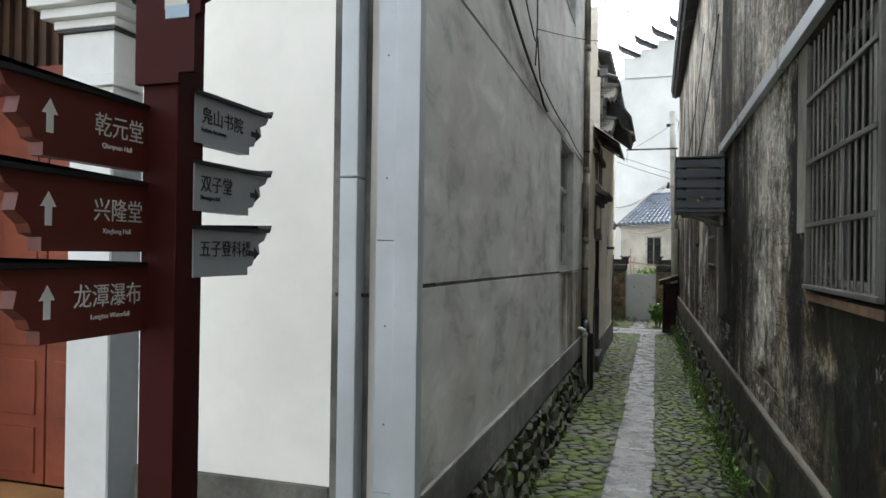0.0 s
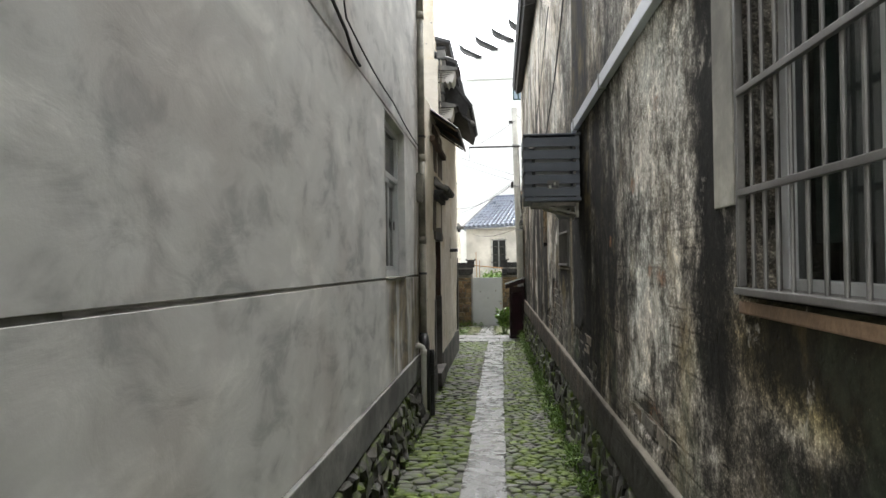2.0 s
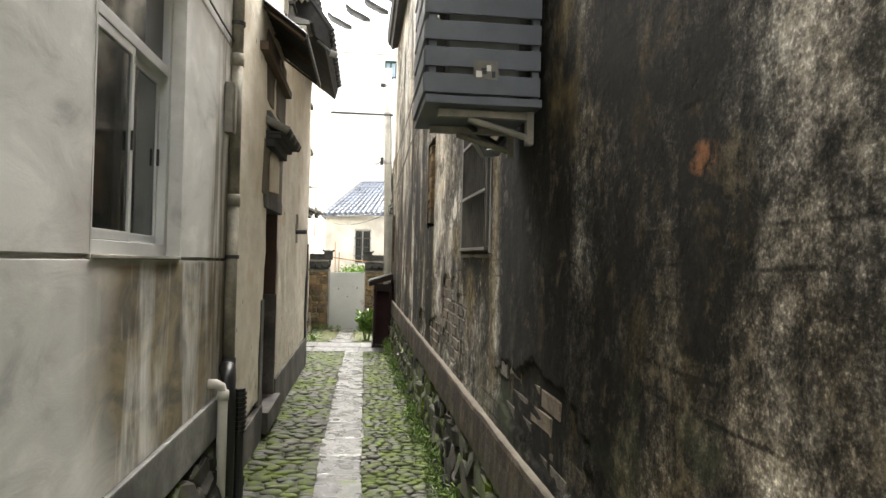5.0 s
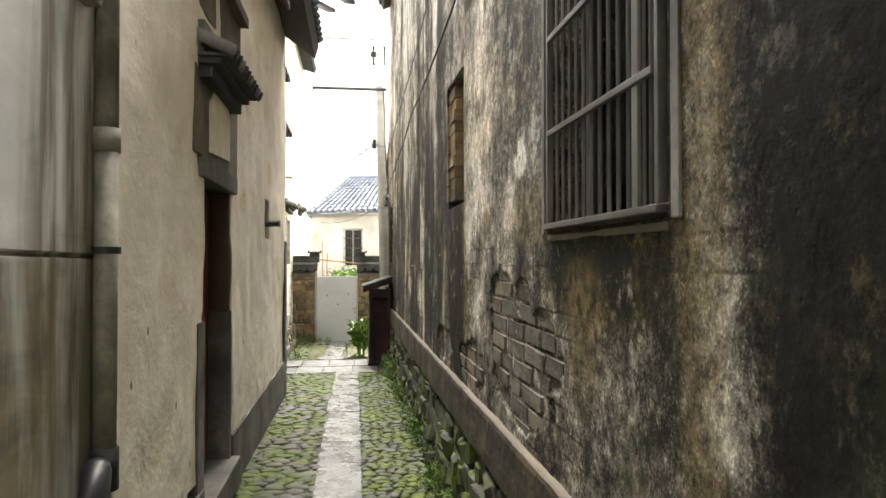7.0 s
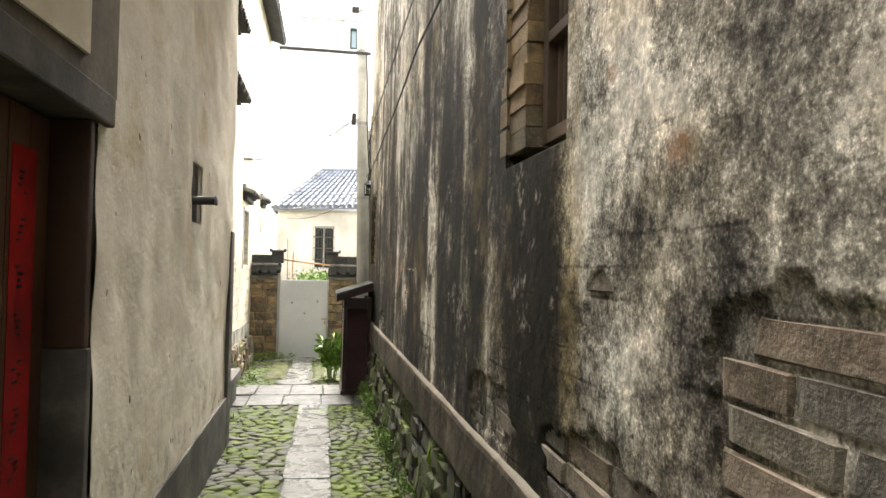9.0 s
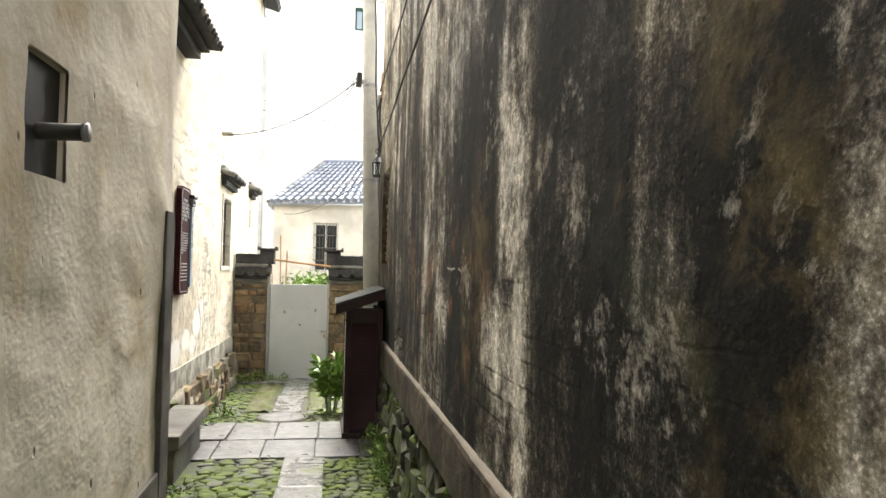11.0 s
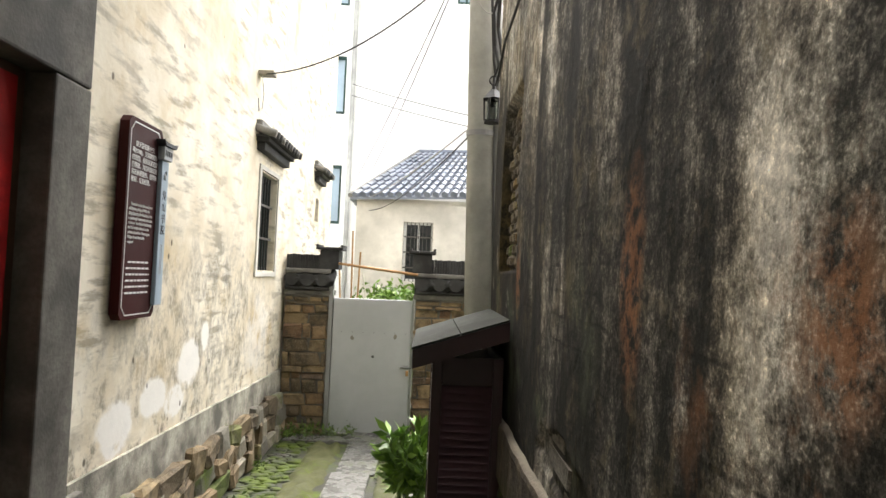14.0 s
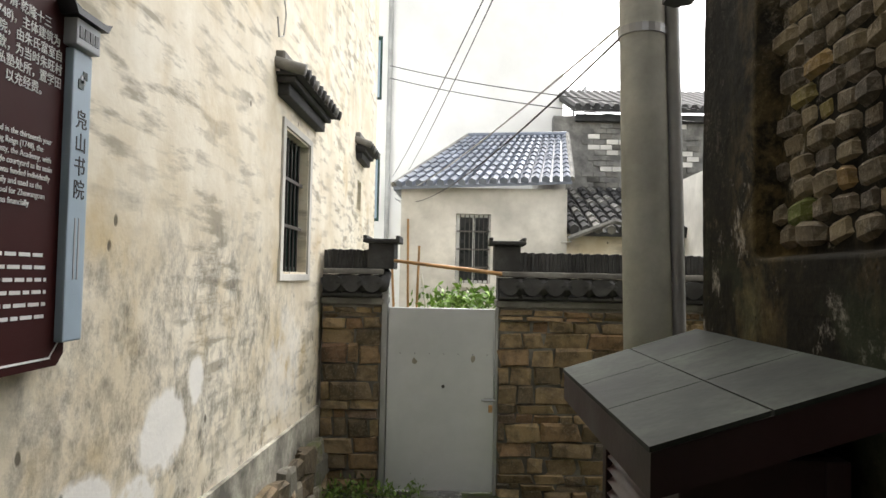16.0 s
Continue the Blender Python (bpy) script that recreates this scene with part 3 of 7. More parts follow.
def tube(points, r, bm=None, sides=6):
    """A bent round bar through points."""
    b = bmesh.new()
    pts, rings = [Vector(p) for p in points], []
    for i, p in enumerate(pts):
        d = (pts[min(i + 1, len(pts) - 1)] - pts[max(i - 1, 0)]).normalized()
        a = d.cross(Vector((0, 0, 1)) if abs(d.z) < 0.95 else Vector((1, 0, 0))).normalized()
        c = d.cross(a)
        rings.append([b.verts.new(p + r * (math.cos(6.2832 * k / sides) * a + math.sin(6.2832 * k / sides) * c)) for k in range(sides)])
    for u, v in zip(rings, rings[1:]):
        for k in range(sides):
            b.faces.new((u[k], u[(k + 1) % sides], v[(k + 1) % sides], v[k]))
    b.faces.new(rings[0]), b.faces.new(rings[-1])
    return join(bm, b)


def sag(p, q, drop, n=14):
    p, q = Vector(p), Vector(q)
    return [p.lerp(q, i / n) - Vector((0, 0, drop * 4 * (i / n) * (1 - i / n))) for i in range(n + 1)]


def prism(outline, axis, a, b, bm=None):
    """A flat outline in the two other axes, pushed from a to b along an axis (0 x, 1 y, 2 z)."""
    m = bmesh.new()

    def at(u, v, w):
        return ((w, u, v), (u, w, v), (u, v, w))[axis]
    lo, hi = [m.verts.new(at(u, v, a)) for u, v in outline], [m.verts.new(at(u, v, b)) for u, v in outline]
    m.faces.new(lo), m.faces.new(hi)
    for i in range(len(lo)):
        j = (i + 1) % len(lo)
        m.faces.new((lo[i], lo[j], hi[j], hi[i]))
    return join(bm, m)


def ground_z(y):
    return -0.016 * min(max(y, -5), 22)


def fbm(x, y, z):
    return noise.noise(Vector((x, y, z)))


def skin(name, at, s0, s1, z0, z1, step, holes, relief, material, label, grooves=(), close=()):
    """A plaster face with real unevenness: at(s, out, z) gives the world point; holes are (s0, s1, z0, z1); close: such a stretch, in a grid three times finer."""
    def lines(a, b, must):
        ls = [a + (b - a) * i / max(1, round((b - a) / step)) for i in range(max(1, round((b - a) / step)) + 1)]
        ls = [v for v in ls if v in (a, b) or all(abs(v - w) > step * 0.45 for w in must)]
        return sorted(set(ls + [w for w in must if a < w < b]))
    def denser(ls, a, b):
        return sorted(ls + [u + (v - u) * f / 3 for u, v in zip(ls, ls[1:]) if a < u and v < b and v - u > step * 0.5 for f in (1, 2)])
    ss = lines(s0, s1, [h for k in holes for h in k[:2]])
    zs = lines(z0, z1, [h for k in holes for h in k[2:]] + [g + d for g in grooves for d in (-0.040, -0.011, -0.010, -0.005, 0.005, 0.010, 0.011, 0.040)])
    for a, b, c, d in close:
        ss, zs = denser(ss, a, b), denser(zs, c, d)
    pts = []
    for z in zs:
        deep = -0.018 if any(abs(z - g) < 0.008 for g in grooves) else 0.0
        pts += [at(s, relief(s, z) + deep, z) for s in ss]
    n, faces = len(ss), []
    for j in range(len(zs) - 1):
        zc = (zs[j] + zs[j + 1]) / 2
        for i in range(n - 1):
            sc = (ss[i] + ss[i + 1]) / 2
            if not any(h[0] < sc < h[1] and h[2] < zc < h[3] for h in holes):
                faces.append((j * n + i, j * n + i + 1, (j + 1) * n + i + 1, (j + 1) * n + i))
    me = bpy.data.meshes.new(name)
    me.from_pydata(pts, [], faces)
    me.materials.append(material)
    me.polygons.foreach_set("use_smooth", [True] * len(me.polygons))
    return tagged(new(name, me), label, "wall", "", "structure")


def core(bm, at, s0, s1, z0, z1, holes, front, back):
    """The body of a wall behind its plaster: one closed shell with its openings cut through."""
    ss = sorted({s0, s1, *[v for h in holes for v in h[:2] if s0 < v < s1]})
    zs = sorted({z0, z1, *[v for h in holes for v in h[2:] if z0 < v < z1]})
    got = {}

    def vert(i, n, j):
        if (i, n, j) not in got:
            got[i, n, j] = bm.verts.new(at(ss[i], n, zs[j]))
        return got[i, n, j]

    def full(i, j):
        if not (0 <= i < len(ss) - 1 and 0 <= j < len(zs) - 1):
            return False
        s, z = (ss[i] + ss[i + 1]) / 2, (zs[j] + zs[j + 1]) / 2
        return not any(h[0] < s < h[1] and h[2] < z < h[3] for h in holes)
    for i in range(len(ss) - 1):
        for j in range(len(zs) - 1):
            if not full(i, j):
                continue
            for n in (front, back):
                bm.faces.new((vert(i, n, j), vert(i + 1, n, j), vert(i + 1, n, j + 1), vert(i, n, j + 1)))
            for di, dj, a, b in ((-1, 0, (i, j), (i, j + 1)), (1, 0, (i + 1, j), (i + 1, j + 1)), (0, -1, (i, j), (i + 1, j)), (0, 1, (i, j + 1), (i + 1, j + 1))):
                if not full(i + di, j + dj):
                    bm.faces.new((vert(a[0], front, a[1]), vert(b[0], front, b[1]), vert(b[0], back, b[1]), vert(a[0], back, a[1])))
    return bm


def reveal(bm, at, h, front, back, t=0.012):
    """The lining of an opening, four thin plastered sides."""
    s0, s1, z0, z1 = h
    for a, b, c, d in ((s0, s0 + t, z0, z1), (s1 - t, s1, z0, z1), (s0 + t, s1 - t, z0, z0 + t), (s0 + t, s1 - t, z1 - t, z1)):
        vs = [bm.verts.new(at(s, n, z)) for s in (a, b) for n in (back, front) for z in (c, d)]
        for f in ((0, 1, 3, 2), (4, 6, 7, 5), (0, 4, 5, 1), (2, 3, 7, 6), (0, 2, 6, 4), (1, 5, 7, 3)):
            bm.faces.new([vs[i] for i in f])
    return bm


def block(at, s0, s1, n0, n1, z0, z1, bm=None, bevel=0.0):
    """A box in a wall's own directions: along it, out of it, and up."""
    b = box(s0, s1, n0, n1, z0, z1, None, bevel)
    for v in b.verts:
        v.co = at(*v.co)
    return join(bm, b)


def stone_mesh(name, material, seed, flat=1.0, sides=8, rough=0.18, top=0.66):
    """A rounded unit stone, 1 x 1 across and about 0.5 high, sunk at its base."""
    rnd, b = random.Random(seed), bmesh.new()
    rad = [1 + rnd.uniform(-rough, rough) for _ in range(sides)]
    rings = []
    for z, k in ((-0.6, 0.98), (0.12, 0.95), (0.34 * flat, top)):
        rings.append([b.verts.new((0.5 * k * rad[i] * math.cos(6.2832 * i / sides), 0.5 * k * rad[i] * math.sin(6.2832 * i / sides), z + rnd.uniform(-0.04, 0.04))) for i in range(sides)])
    for u, v in zip(rings, rings[1:]):
        for k in range(sides):
            b.faces.new((u[k], u[(k + 1) % sides], v[(k + 1) % sides], v[k]))
    b.faces.new(rings[-1])
    return mesh_of(name, b, material, True)


def brick_mesh(name, material, seed, rough=0.05, bevel=0.10):
    """A worn unit block, 1 x 1 x 1, its corners knocked about."""
    rnd, b = random.Random(seed), bmesh.new()
    bmesh.ops.create_cube(b, size=1)
    bmesh.ops.bevel(b, geom=b.edges[:], offset=bevel, segments=1, affect="EDGES")
    for v in b.verts:
        v.co += Vector([rnd.uniform(-rough, rough) for _ in range(3)])
    return mesh_of(name, b, material)


def piece(name, mesh, parent, m):
    ob = new(name, mesh)
    ob.parent = parent
    ob.matrix_basis = Matrix.Translation(-origin(parent)) @ m
    return ob


def lettering(name, text, size, m, material, parent, spacing=1.0, align="LEFT", wide=1.0):
    """Raised lettering as a mesh: m carries the text's xy plane to its place."""
    cu = bpy.data.curves.new("tmp_text", "FONT")
    cu.body, cu.size, cu.extrude, cu.space_character, cu.align_x, cu.resolution_u = text, size, 0.0008, spacing, align, 2
    cu.space_line = 1.12
    tmp = new("tmp_text", cu)
    bpy.context.view_layer.update()
    me = bpy.data.meshes.new_from_object(tmp.evaluated_get(bpy.context.evaluated_depsgraph_get()))
    bpy.data.objects.remove(tmp)
    bpy.data.curves.remove(cu)
    me.transform(m @ Matrix.Diagonal((wide, 1, 1, 1)))
    me.transform(Matrix.Translation(-origin(parent)))
    me.materials.clear()
    me.materials.append(material)
    ob = new(name, me)
    ob.parent = parent
    return ob


def leaf_spray(bm, at, count, spread, size, rnd, up=0.4):
    """Many small pointed leaves, each two triangles folded on a midrib."""
    for _ in range(count):
        d = Vector((rnd.gauss(0, 1), rnd.gauss(0, 1), rnd.gauss(up, 0.8))).normalized()
        p = Vector(at) + Vector((rnd.gauss(0, spread[0]), rnd.gauss(0, spread[1]), rnd.gauss(0, spread[2])))
        side = d.cross(Vector((rnd.gauss(0, 1), rnd.gauss(0, 1), rnd.gauss(0, 1)))).normalized()
        s = size * rnd.uniform(0.6, 1.3)
        a, b, c, e = (bm.verts.new(q) for q in (p, p + d * s * 0.5 + side * s * 0.16, p + d * s, p + d * s * 0.5 - side * s * 0.16))
        bm.faces.new((a, b, c)), bm.faces.new((a, c, e))
    return bm


# ---- ground ----
bm = bmesh.new()
ys, xs = [-600, -60, -5, 22, 60, 600], [-600, -60, -8, 8, 60, 600]
gv = [[bm.verts.new((x, y, ground_z(y) - 0.004)) for x in xs] for y in ys]
for j in range(5):
    for i in range(5):
        bm.faces.new((gv[j][i], gv[j][i + 1], gv[j + 1][i + 1], gv[j + 1][i]))
ground = solid("ground", bm, EARTH, "mossy dark earth under the lane and beyond it", "ground")


# ---- long weathered wall ----
def RW(s, out, z):
    return (0.727 - 0.0112 * s - out, s, z)


PATCHES = [(10.03, 1.09, 0.26, 0.27), (9.63, 1.23, 0.12, 0.085), (9.46, 1.03, 0.30, 0.17), (10.78, 0.78, 0.42, 0.13), (10.82, 1.235, 0.085, 0.12), (9.75, 0.85, 0.5, 0.16), (7.3, 0.84, 0.7, 0.18), (11.9, 0.78, 0.40, 0.12), (16.6, 0.76, 0.35, 0.08), (5.0, 0.78, 0.45, 0.08)]


def patch(s, z):
    """Above 0 where the plaster has fallen."""
    w = 0.30 * fbm(s * 3.1, z * 3.1, 4) + 0.3 * fbm(s * 9, z * 9, 1) + 0.12 * fbm(s * 31, z * 31, 6)
    return max(1 - math.hypot((s - a) / ra, (z - c) / rc) + w for a, c, ra, rc in PATCHES)


def rw_relief(s, z):
    v = 0.010 * fbm(s * 0.9, z * 0.9, 0) + 0.0022 * fbm(s * 4, z * 4, 2) + 0.0008 * fbm(s * 13, z * 13, 3)
    if z < 1.7:
        v -= 0.011 * min(max(patch(s, z) * 30, 0), 1)
    if 17.68 < s < 18.32 and 1.36 < z < 2.22:
        v -= 0.05
    return v


RW_HOLES = [(2.54, 3.70, 1.44, 2.62), (8.33, 9.27, 1.48, 2.56), (11.07, 11.76, 1.74, 2.60)]
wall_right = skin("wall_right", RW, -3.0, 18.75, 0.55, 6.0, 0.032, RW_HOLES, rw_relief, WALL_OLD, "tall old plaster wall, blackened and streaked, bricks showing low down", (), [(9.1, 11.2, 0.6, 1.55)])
bm = core(bmesh.new(), RW, -3.0, 18.75, -0.5, 6.0, RW_HOLES, -0.075, -0.32)
for h in RW_HOLES:
    reveal(bm, RW, (h[0] - 0.006, h[1] + 0.006, h[2] - 0.006, h[3] + 0.006), -0.006, -0.3)
block(RW, 18.70, 18.76, -0.30, -0.004, -0.5, 6.0, bm)
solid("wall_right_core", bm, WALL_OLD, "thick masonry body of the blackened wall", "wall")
# Unseen back and end walls, added so the rooms behind the windows stay dark.
solid("wall_right_back", box(4.5, 4.7, -3, 18.76, -0.5, 6.4), WALL_OLD, "unseen back wall added to keep the old house dark inside", "wall")
bm = box(0.8, 4.6, -3.2, -3.0, -0.5, 6.4)
box(0.85, 4.6, 18.5, 18.75, -0.5, 6.4, bm)
solid("wall_right_ends", bm, WALL_OLD, "unseen end walls added to keep the old house dark inside", "wall")
bm = bmesh.new()
block(RW, -3.0, 18.7, -0.03, 0.004, 0.36, 0.615, bm)
n = 700
rows = [[bm.verts.new(RW(-3 + 21.7 * i / n, o + 0.008 * fbm(i * 0.09, z * 4, 41) + 0.004 * fbm(i * 0.4, z * 15, 42), z + 0.006 * fbm(i * 0.15, k, 43))) for k, (o, z) in enumerate(((0.0, 0.632), (0.028, 0.62), (0.034, 0.60), (0.034, 0.52), (0.036, 0.45), (0.036, 0.38), (0.006, 0.36)))] for i in range(n + 1)]
for u, v in zip(rows, rows[1:]):
    for k in range(6):
        bm.faces.new((u[k], u[k + 1], v[k + 1], v[k]))
solid("plinth_right", bm, PLINTH, "brown cement plinth along the old wall, darker at its near end", "plinth")
bm = bmesh.new()
n = 440
prof = ((0.004, 0.40), (0.016, 0.34), (0.03, 0.16), (0.05, 0.0), (0.12, -0.06))
rows = []
for i in range(n + 1):
    s = -3 + 21.6 * i / n
    g = ground_z(s)
    rows.append([bm.verts.new(RW(s, o + 0.03 * fbm(s * 5, o * 30, 1) + 0.015 * fbm(s * 17, o * 50, 7), (h if k == 0 else h + g * (1 if k > 1 else 0.5)) + 0.03 * fbm(s * 7, k * 3.1, 5))) for k, (o, h) in enumerate(prof)])
for u, v in zip(rows, rows[1:]):
    for k in range(len(prof) - 1):
        bm.faces.new((u[k], u[k + 1], v[k + 1], v[k]))
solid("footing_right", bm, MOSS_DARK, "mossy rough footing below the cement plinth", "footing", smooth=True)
# roof of the old house: a dark eave over the lane
bm = bmesh.new()
for i in range(2):
    b = prism([(0.30, 5.72), (0.34, 5.60), (4.7, 7.6), (4.7, 7.8)] if i else [(0.36, 5.62), (0.40, 5.52), (0.8, 5.72), (0.8, 5.85)], 1, -3.2, 18.35)
    join(bm, b)
old_roof = solid("roof_right", bm, TILE_DARK, "dark tiled roof with deep eaves on the old house", "roof")


# ---- grey rendered house ----
def GW(s, out, z):
    return (-0.93 + out, s, z - 0.009 * (s - 6))


def gw_relief(s, z):
    return 0.006 * fbm(s * 0.8, z * 0.8, 11) + 0.0025 * fbm(s * 4, z * 4, 12)


GW_HOLES = [(7.03, 8.16, 1.42, 2.79), (7.05, 8.15, 4.25, 5.5)]
wall_grey = skin("wall_grey", GW, 2.7, 9.42, 0.58, 5.7, 0.06, GW_HOLES, gw_relief, GREY_RENDER, "smooth grey cement rendered house wall with scored lines", (1.43, 2.82))
bm = core(bmesh.new(), GW, 2.72, 9.42, -0.4, 5.7, GW_HOLES, -0.03, -0.28)
for h in GW_HOLES:
    reveal(bm, GW, (h[0] - 0.006, h[1] + 0.006, h[2] - 0.006, h[3] + 0.006), 0.004, -0.26)
solid("wall_grey_core", bm, GREY_RENDER, "masonry body of the grey house wall", "wall")
solid("plinth_grey", block(GW, 2.72, 9.42, -0.02, 0.022, 0.33, 0.575, None, 0.008), PLINTH_GREY, "dark stained cement plinth of the grey house", "plinth")
bm = box(-1.312, -0.934, 2.69, 2.95, -0.3, 5.7)
solid("wall_grey_corner", bm, PLINTH_GREY, "grey cement corner of the house", "wall")
solid("wall_white", box(-2.3, -1.315, 2.70, 2.95, 0.60, 5.7), WHITE_PAINT, "clean white painted house front", "wall")
solid("plinth_white", box(-2.3, -1.315, 2.68, 2.95, -0.2, 0.597), PLINTH_L, "grey cement plinth under the white wall", "plinth")
# Unseen rear walls and roof, added to keep light out of the rooms.
bm = box(-4.6, -4.4, 2.95, 9.4, -0.2, 5.7)
box(-4.4, -1.22, 9.2, 9.4, -0.2, 5.7, bm)
box(-2.5, -2.3, 2.96, 3.6, -0.2, 5.7, bm)
solid("wall_grey_rear", bm, GREY_RENDER, "unseen rear walls added to keep the grey house dark inside", "wall")
solid("roof_grey", box(-4.6, -0.8, 2.6, 9.5, 5.73, 5.88), GREY_RENDER, "unseen flat concrete roof added to keep the grey house dark inside", "roof")


# ---- cream house with the narrow door ----
def CW(s, out, z):
    y = s + float(np.interp(s, (9.44, 11.0, 11.9, 14.0, 15.58), (-0.02, -0.18, -0.22, -0.38, -0.15)))
    return (-0.895 + out, y, z - 0.05 * min(max(z - 1.364, -0.7), 0.8))


def cw_relief(s, z):
    return 0.014 * fbm(s * 0.9, z * 0.9, 21) + 0.013 * fbm(s * 3.2, z * 3.2, 22) + 0.003 * fbm(s * 11, z * 11, 23)


CW_HOLES = [(11.03, 11.96, -0.02, 1.95), (13.88, 14.18, 1.60, 2.00)]
wall_cream = skin("wall_cream", CW, 9.44, 15.58, 0.16, 4.65, 0.045, [*CW_HOLES, (9.40, 12.3, 3.55, 4.7)], cw_relief, CREAM, "uneven cream lime-plastered house wall")
bm = core(bmesh.new(), CW, 9.44, 15.58, -0.5, 3.55, CW_HOLES, -0.045, -0.30)
core(bm, CW, 12.3, 15.58, 3.552, 4.65, [], -0.045, -0.30)
reveal(bm, CW, (13.874, 14.186, 1.594, 2.006), -0.005, -0.3)
block(CW, 15.52, 15.58, -0.30, -0.004, -0.4, 4.65, bm)
solid("wall_cream_core", bm, CREAM, "masonry body of the cream house wall", "wall")
bm = block(CW, 11.97, 15.60, -0.04, 0.018, -0.4, 0.165, None, 0.01)
block(CW, 9.46, 11.02, -0.04, 0.018, -0.4, 0.10, bm, 0.01)
solid("plinth_cream", bm, STONE_DARK, "dark stone plinth of the cream house", "plinth")
# First two boxes: unseen rear walls, added to keep the inside dark.
bm = box(-4.6, -4.4, 9.44, 15.66, -0.4, 5)
box(-4.4, -1.19, 15.22, 15.42, -0.4, 4.65, bm)
solid("corner_stone", box(-0.935, -0.872, 15.26, 15.455, -0.3, 1.61, None, 0.01), STONE_DARK, "grey dressed corner stone of the cream house", "stone")
solid("wall_cream_rear", bm, CREAM, "unseen rear walls added to keep the cream house dark inside", "wall")


# ---- yellowed house at the lane's end ----
def YW(s, out, z):
    return (-1.37 + out, s, z)


def yw_relief(s, z):
    return 0.012 * fbm(s * 0.9, z * 0.9, 31) + 0.005 * fbm(s * 3.5, z * 5, 32) + 0.002 * fbm(s * 14, z * 14, 33)


YW_HOLES = [(16.28, 17.48, 0.0, 2.52), (20.58, 21.24, 1.29, 2.17), (23.5, 23.75, 1.95, 2.26)]
wall_yellowed = skin("wall_yellowed", YW, 15.64, 24.9, 0.22, 6.3, 0.05, YW_HOLES, yw_relief, YELLOWED, "cream-white plaster wall with yellow and black mould stains")
bm = core(bmesh.new(), YW, 15.70, 24.9, -0.5, 6.3, YW_HOLES, -0.03, -0.30)
for h in YW_HOLES[1:]:
    reveal(bm, YW, (h[0] - 0.006, h[1] + 0.006, h[2] - 0.006, h[3] + 0.006), 0.002, -0.28)
box(-1.66, -1.372, 24.86, 24.92, -0.5, 6.3, bm)
solid("wall_yellowed_core", bm, YELLOWED, "masonry body of the mould-stained wall", "wall")
bm = prism([(17.485, -0.4), (21.74, -0.4), (21.74, 0.29), (17.485, 0.37)], 0, -1.40, -1.345)
solid("dado_yellowed", bm, DADO, "rough pebbly cement band at the wall's foot", "plinth")
# Rear walls out of view, added so no light enters behind the openings.
bm = box(-5.2, -5.0, 15.7, 24.9, -0.5, 6.3)
box(-5.0, -1.66, 24.7, 24.9, -0.5, 6.3, bm)
box(-5.0, -1.68, 15.70, 15.9, -0.5, 6.3, bm)
solid("wall_yellowed_rear", bm, YELLOWED, "unseen rear walls added to keep the house at the lane's end dark inside", "wall")


# ---- tiled roofs ----
def tiled_roof(x0, x1, y0, y1, low, high, pitch_y, material, name, label, end=0.35):
    """A roof that falls towards x1: a sloped deck under rows of half-round cover tiles."""
    bm = prism([(x0, high - 0.06), (x1, low - 0.06), (x1, low), (x0, high)], 1, y0, y1)
    k, d = int((y1 - y0) / pitch_y), Vector((x1 - x0, 0, low - high)).normalized()
    for i in range(k + 1):
        y = y0 + (y1 - y0) * i / k
        rod((x0, y, high + 0.02), (x1 + 0.02, y, low + 0.02), pitch_y * 0.32, bm, None, 7)
    return solid(name, bm, material, label, "roof")


tiled_roof(-4.6, -0.70, 12.45, 16.5, 4.62, 6.3, 0.2, TILE_DARK, "roof_cream", "dark clay tiled roof with overhanging eaves")
solid("roof_cream_lean", prism([(-0.98, 3.5), (-0.98, 3.56), (-4.5, 4.6), (-4.5, 4.5)], 1, 9.44, 12.28), TILE_DARK, "lower dark roof behind the awning", "roof")
tiled_roof(-5.2, -1.08, 16.6, 25.0, 6.25, 7.6, 0.2, TILE_DARK, "roof_yellowed", "dark clay tiled roof over the stained house")


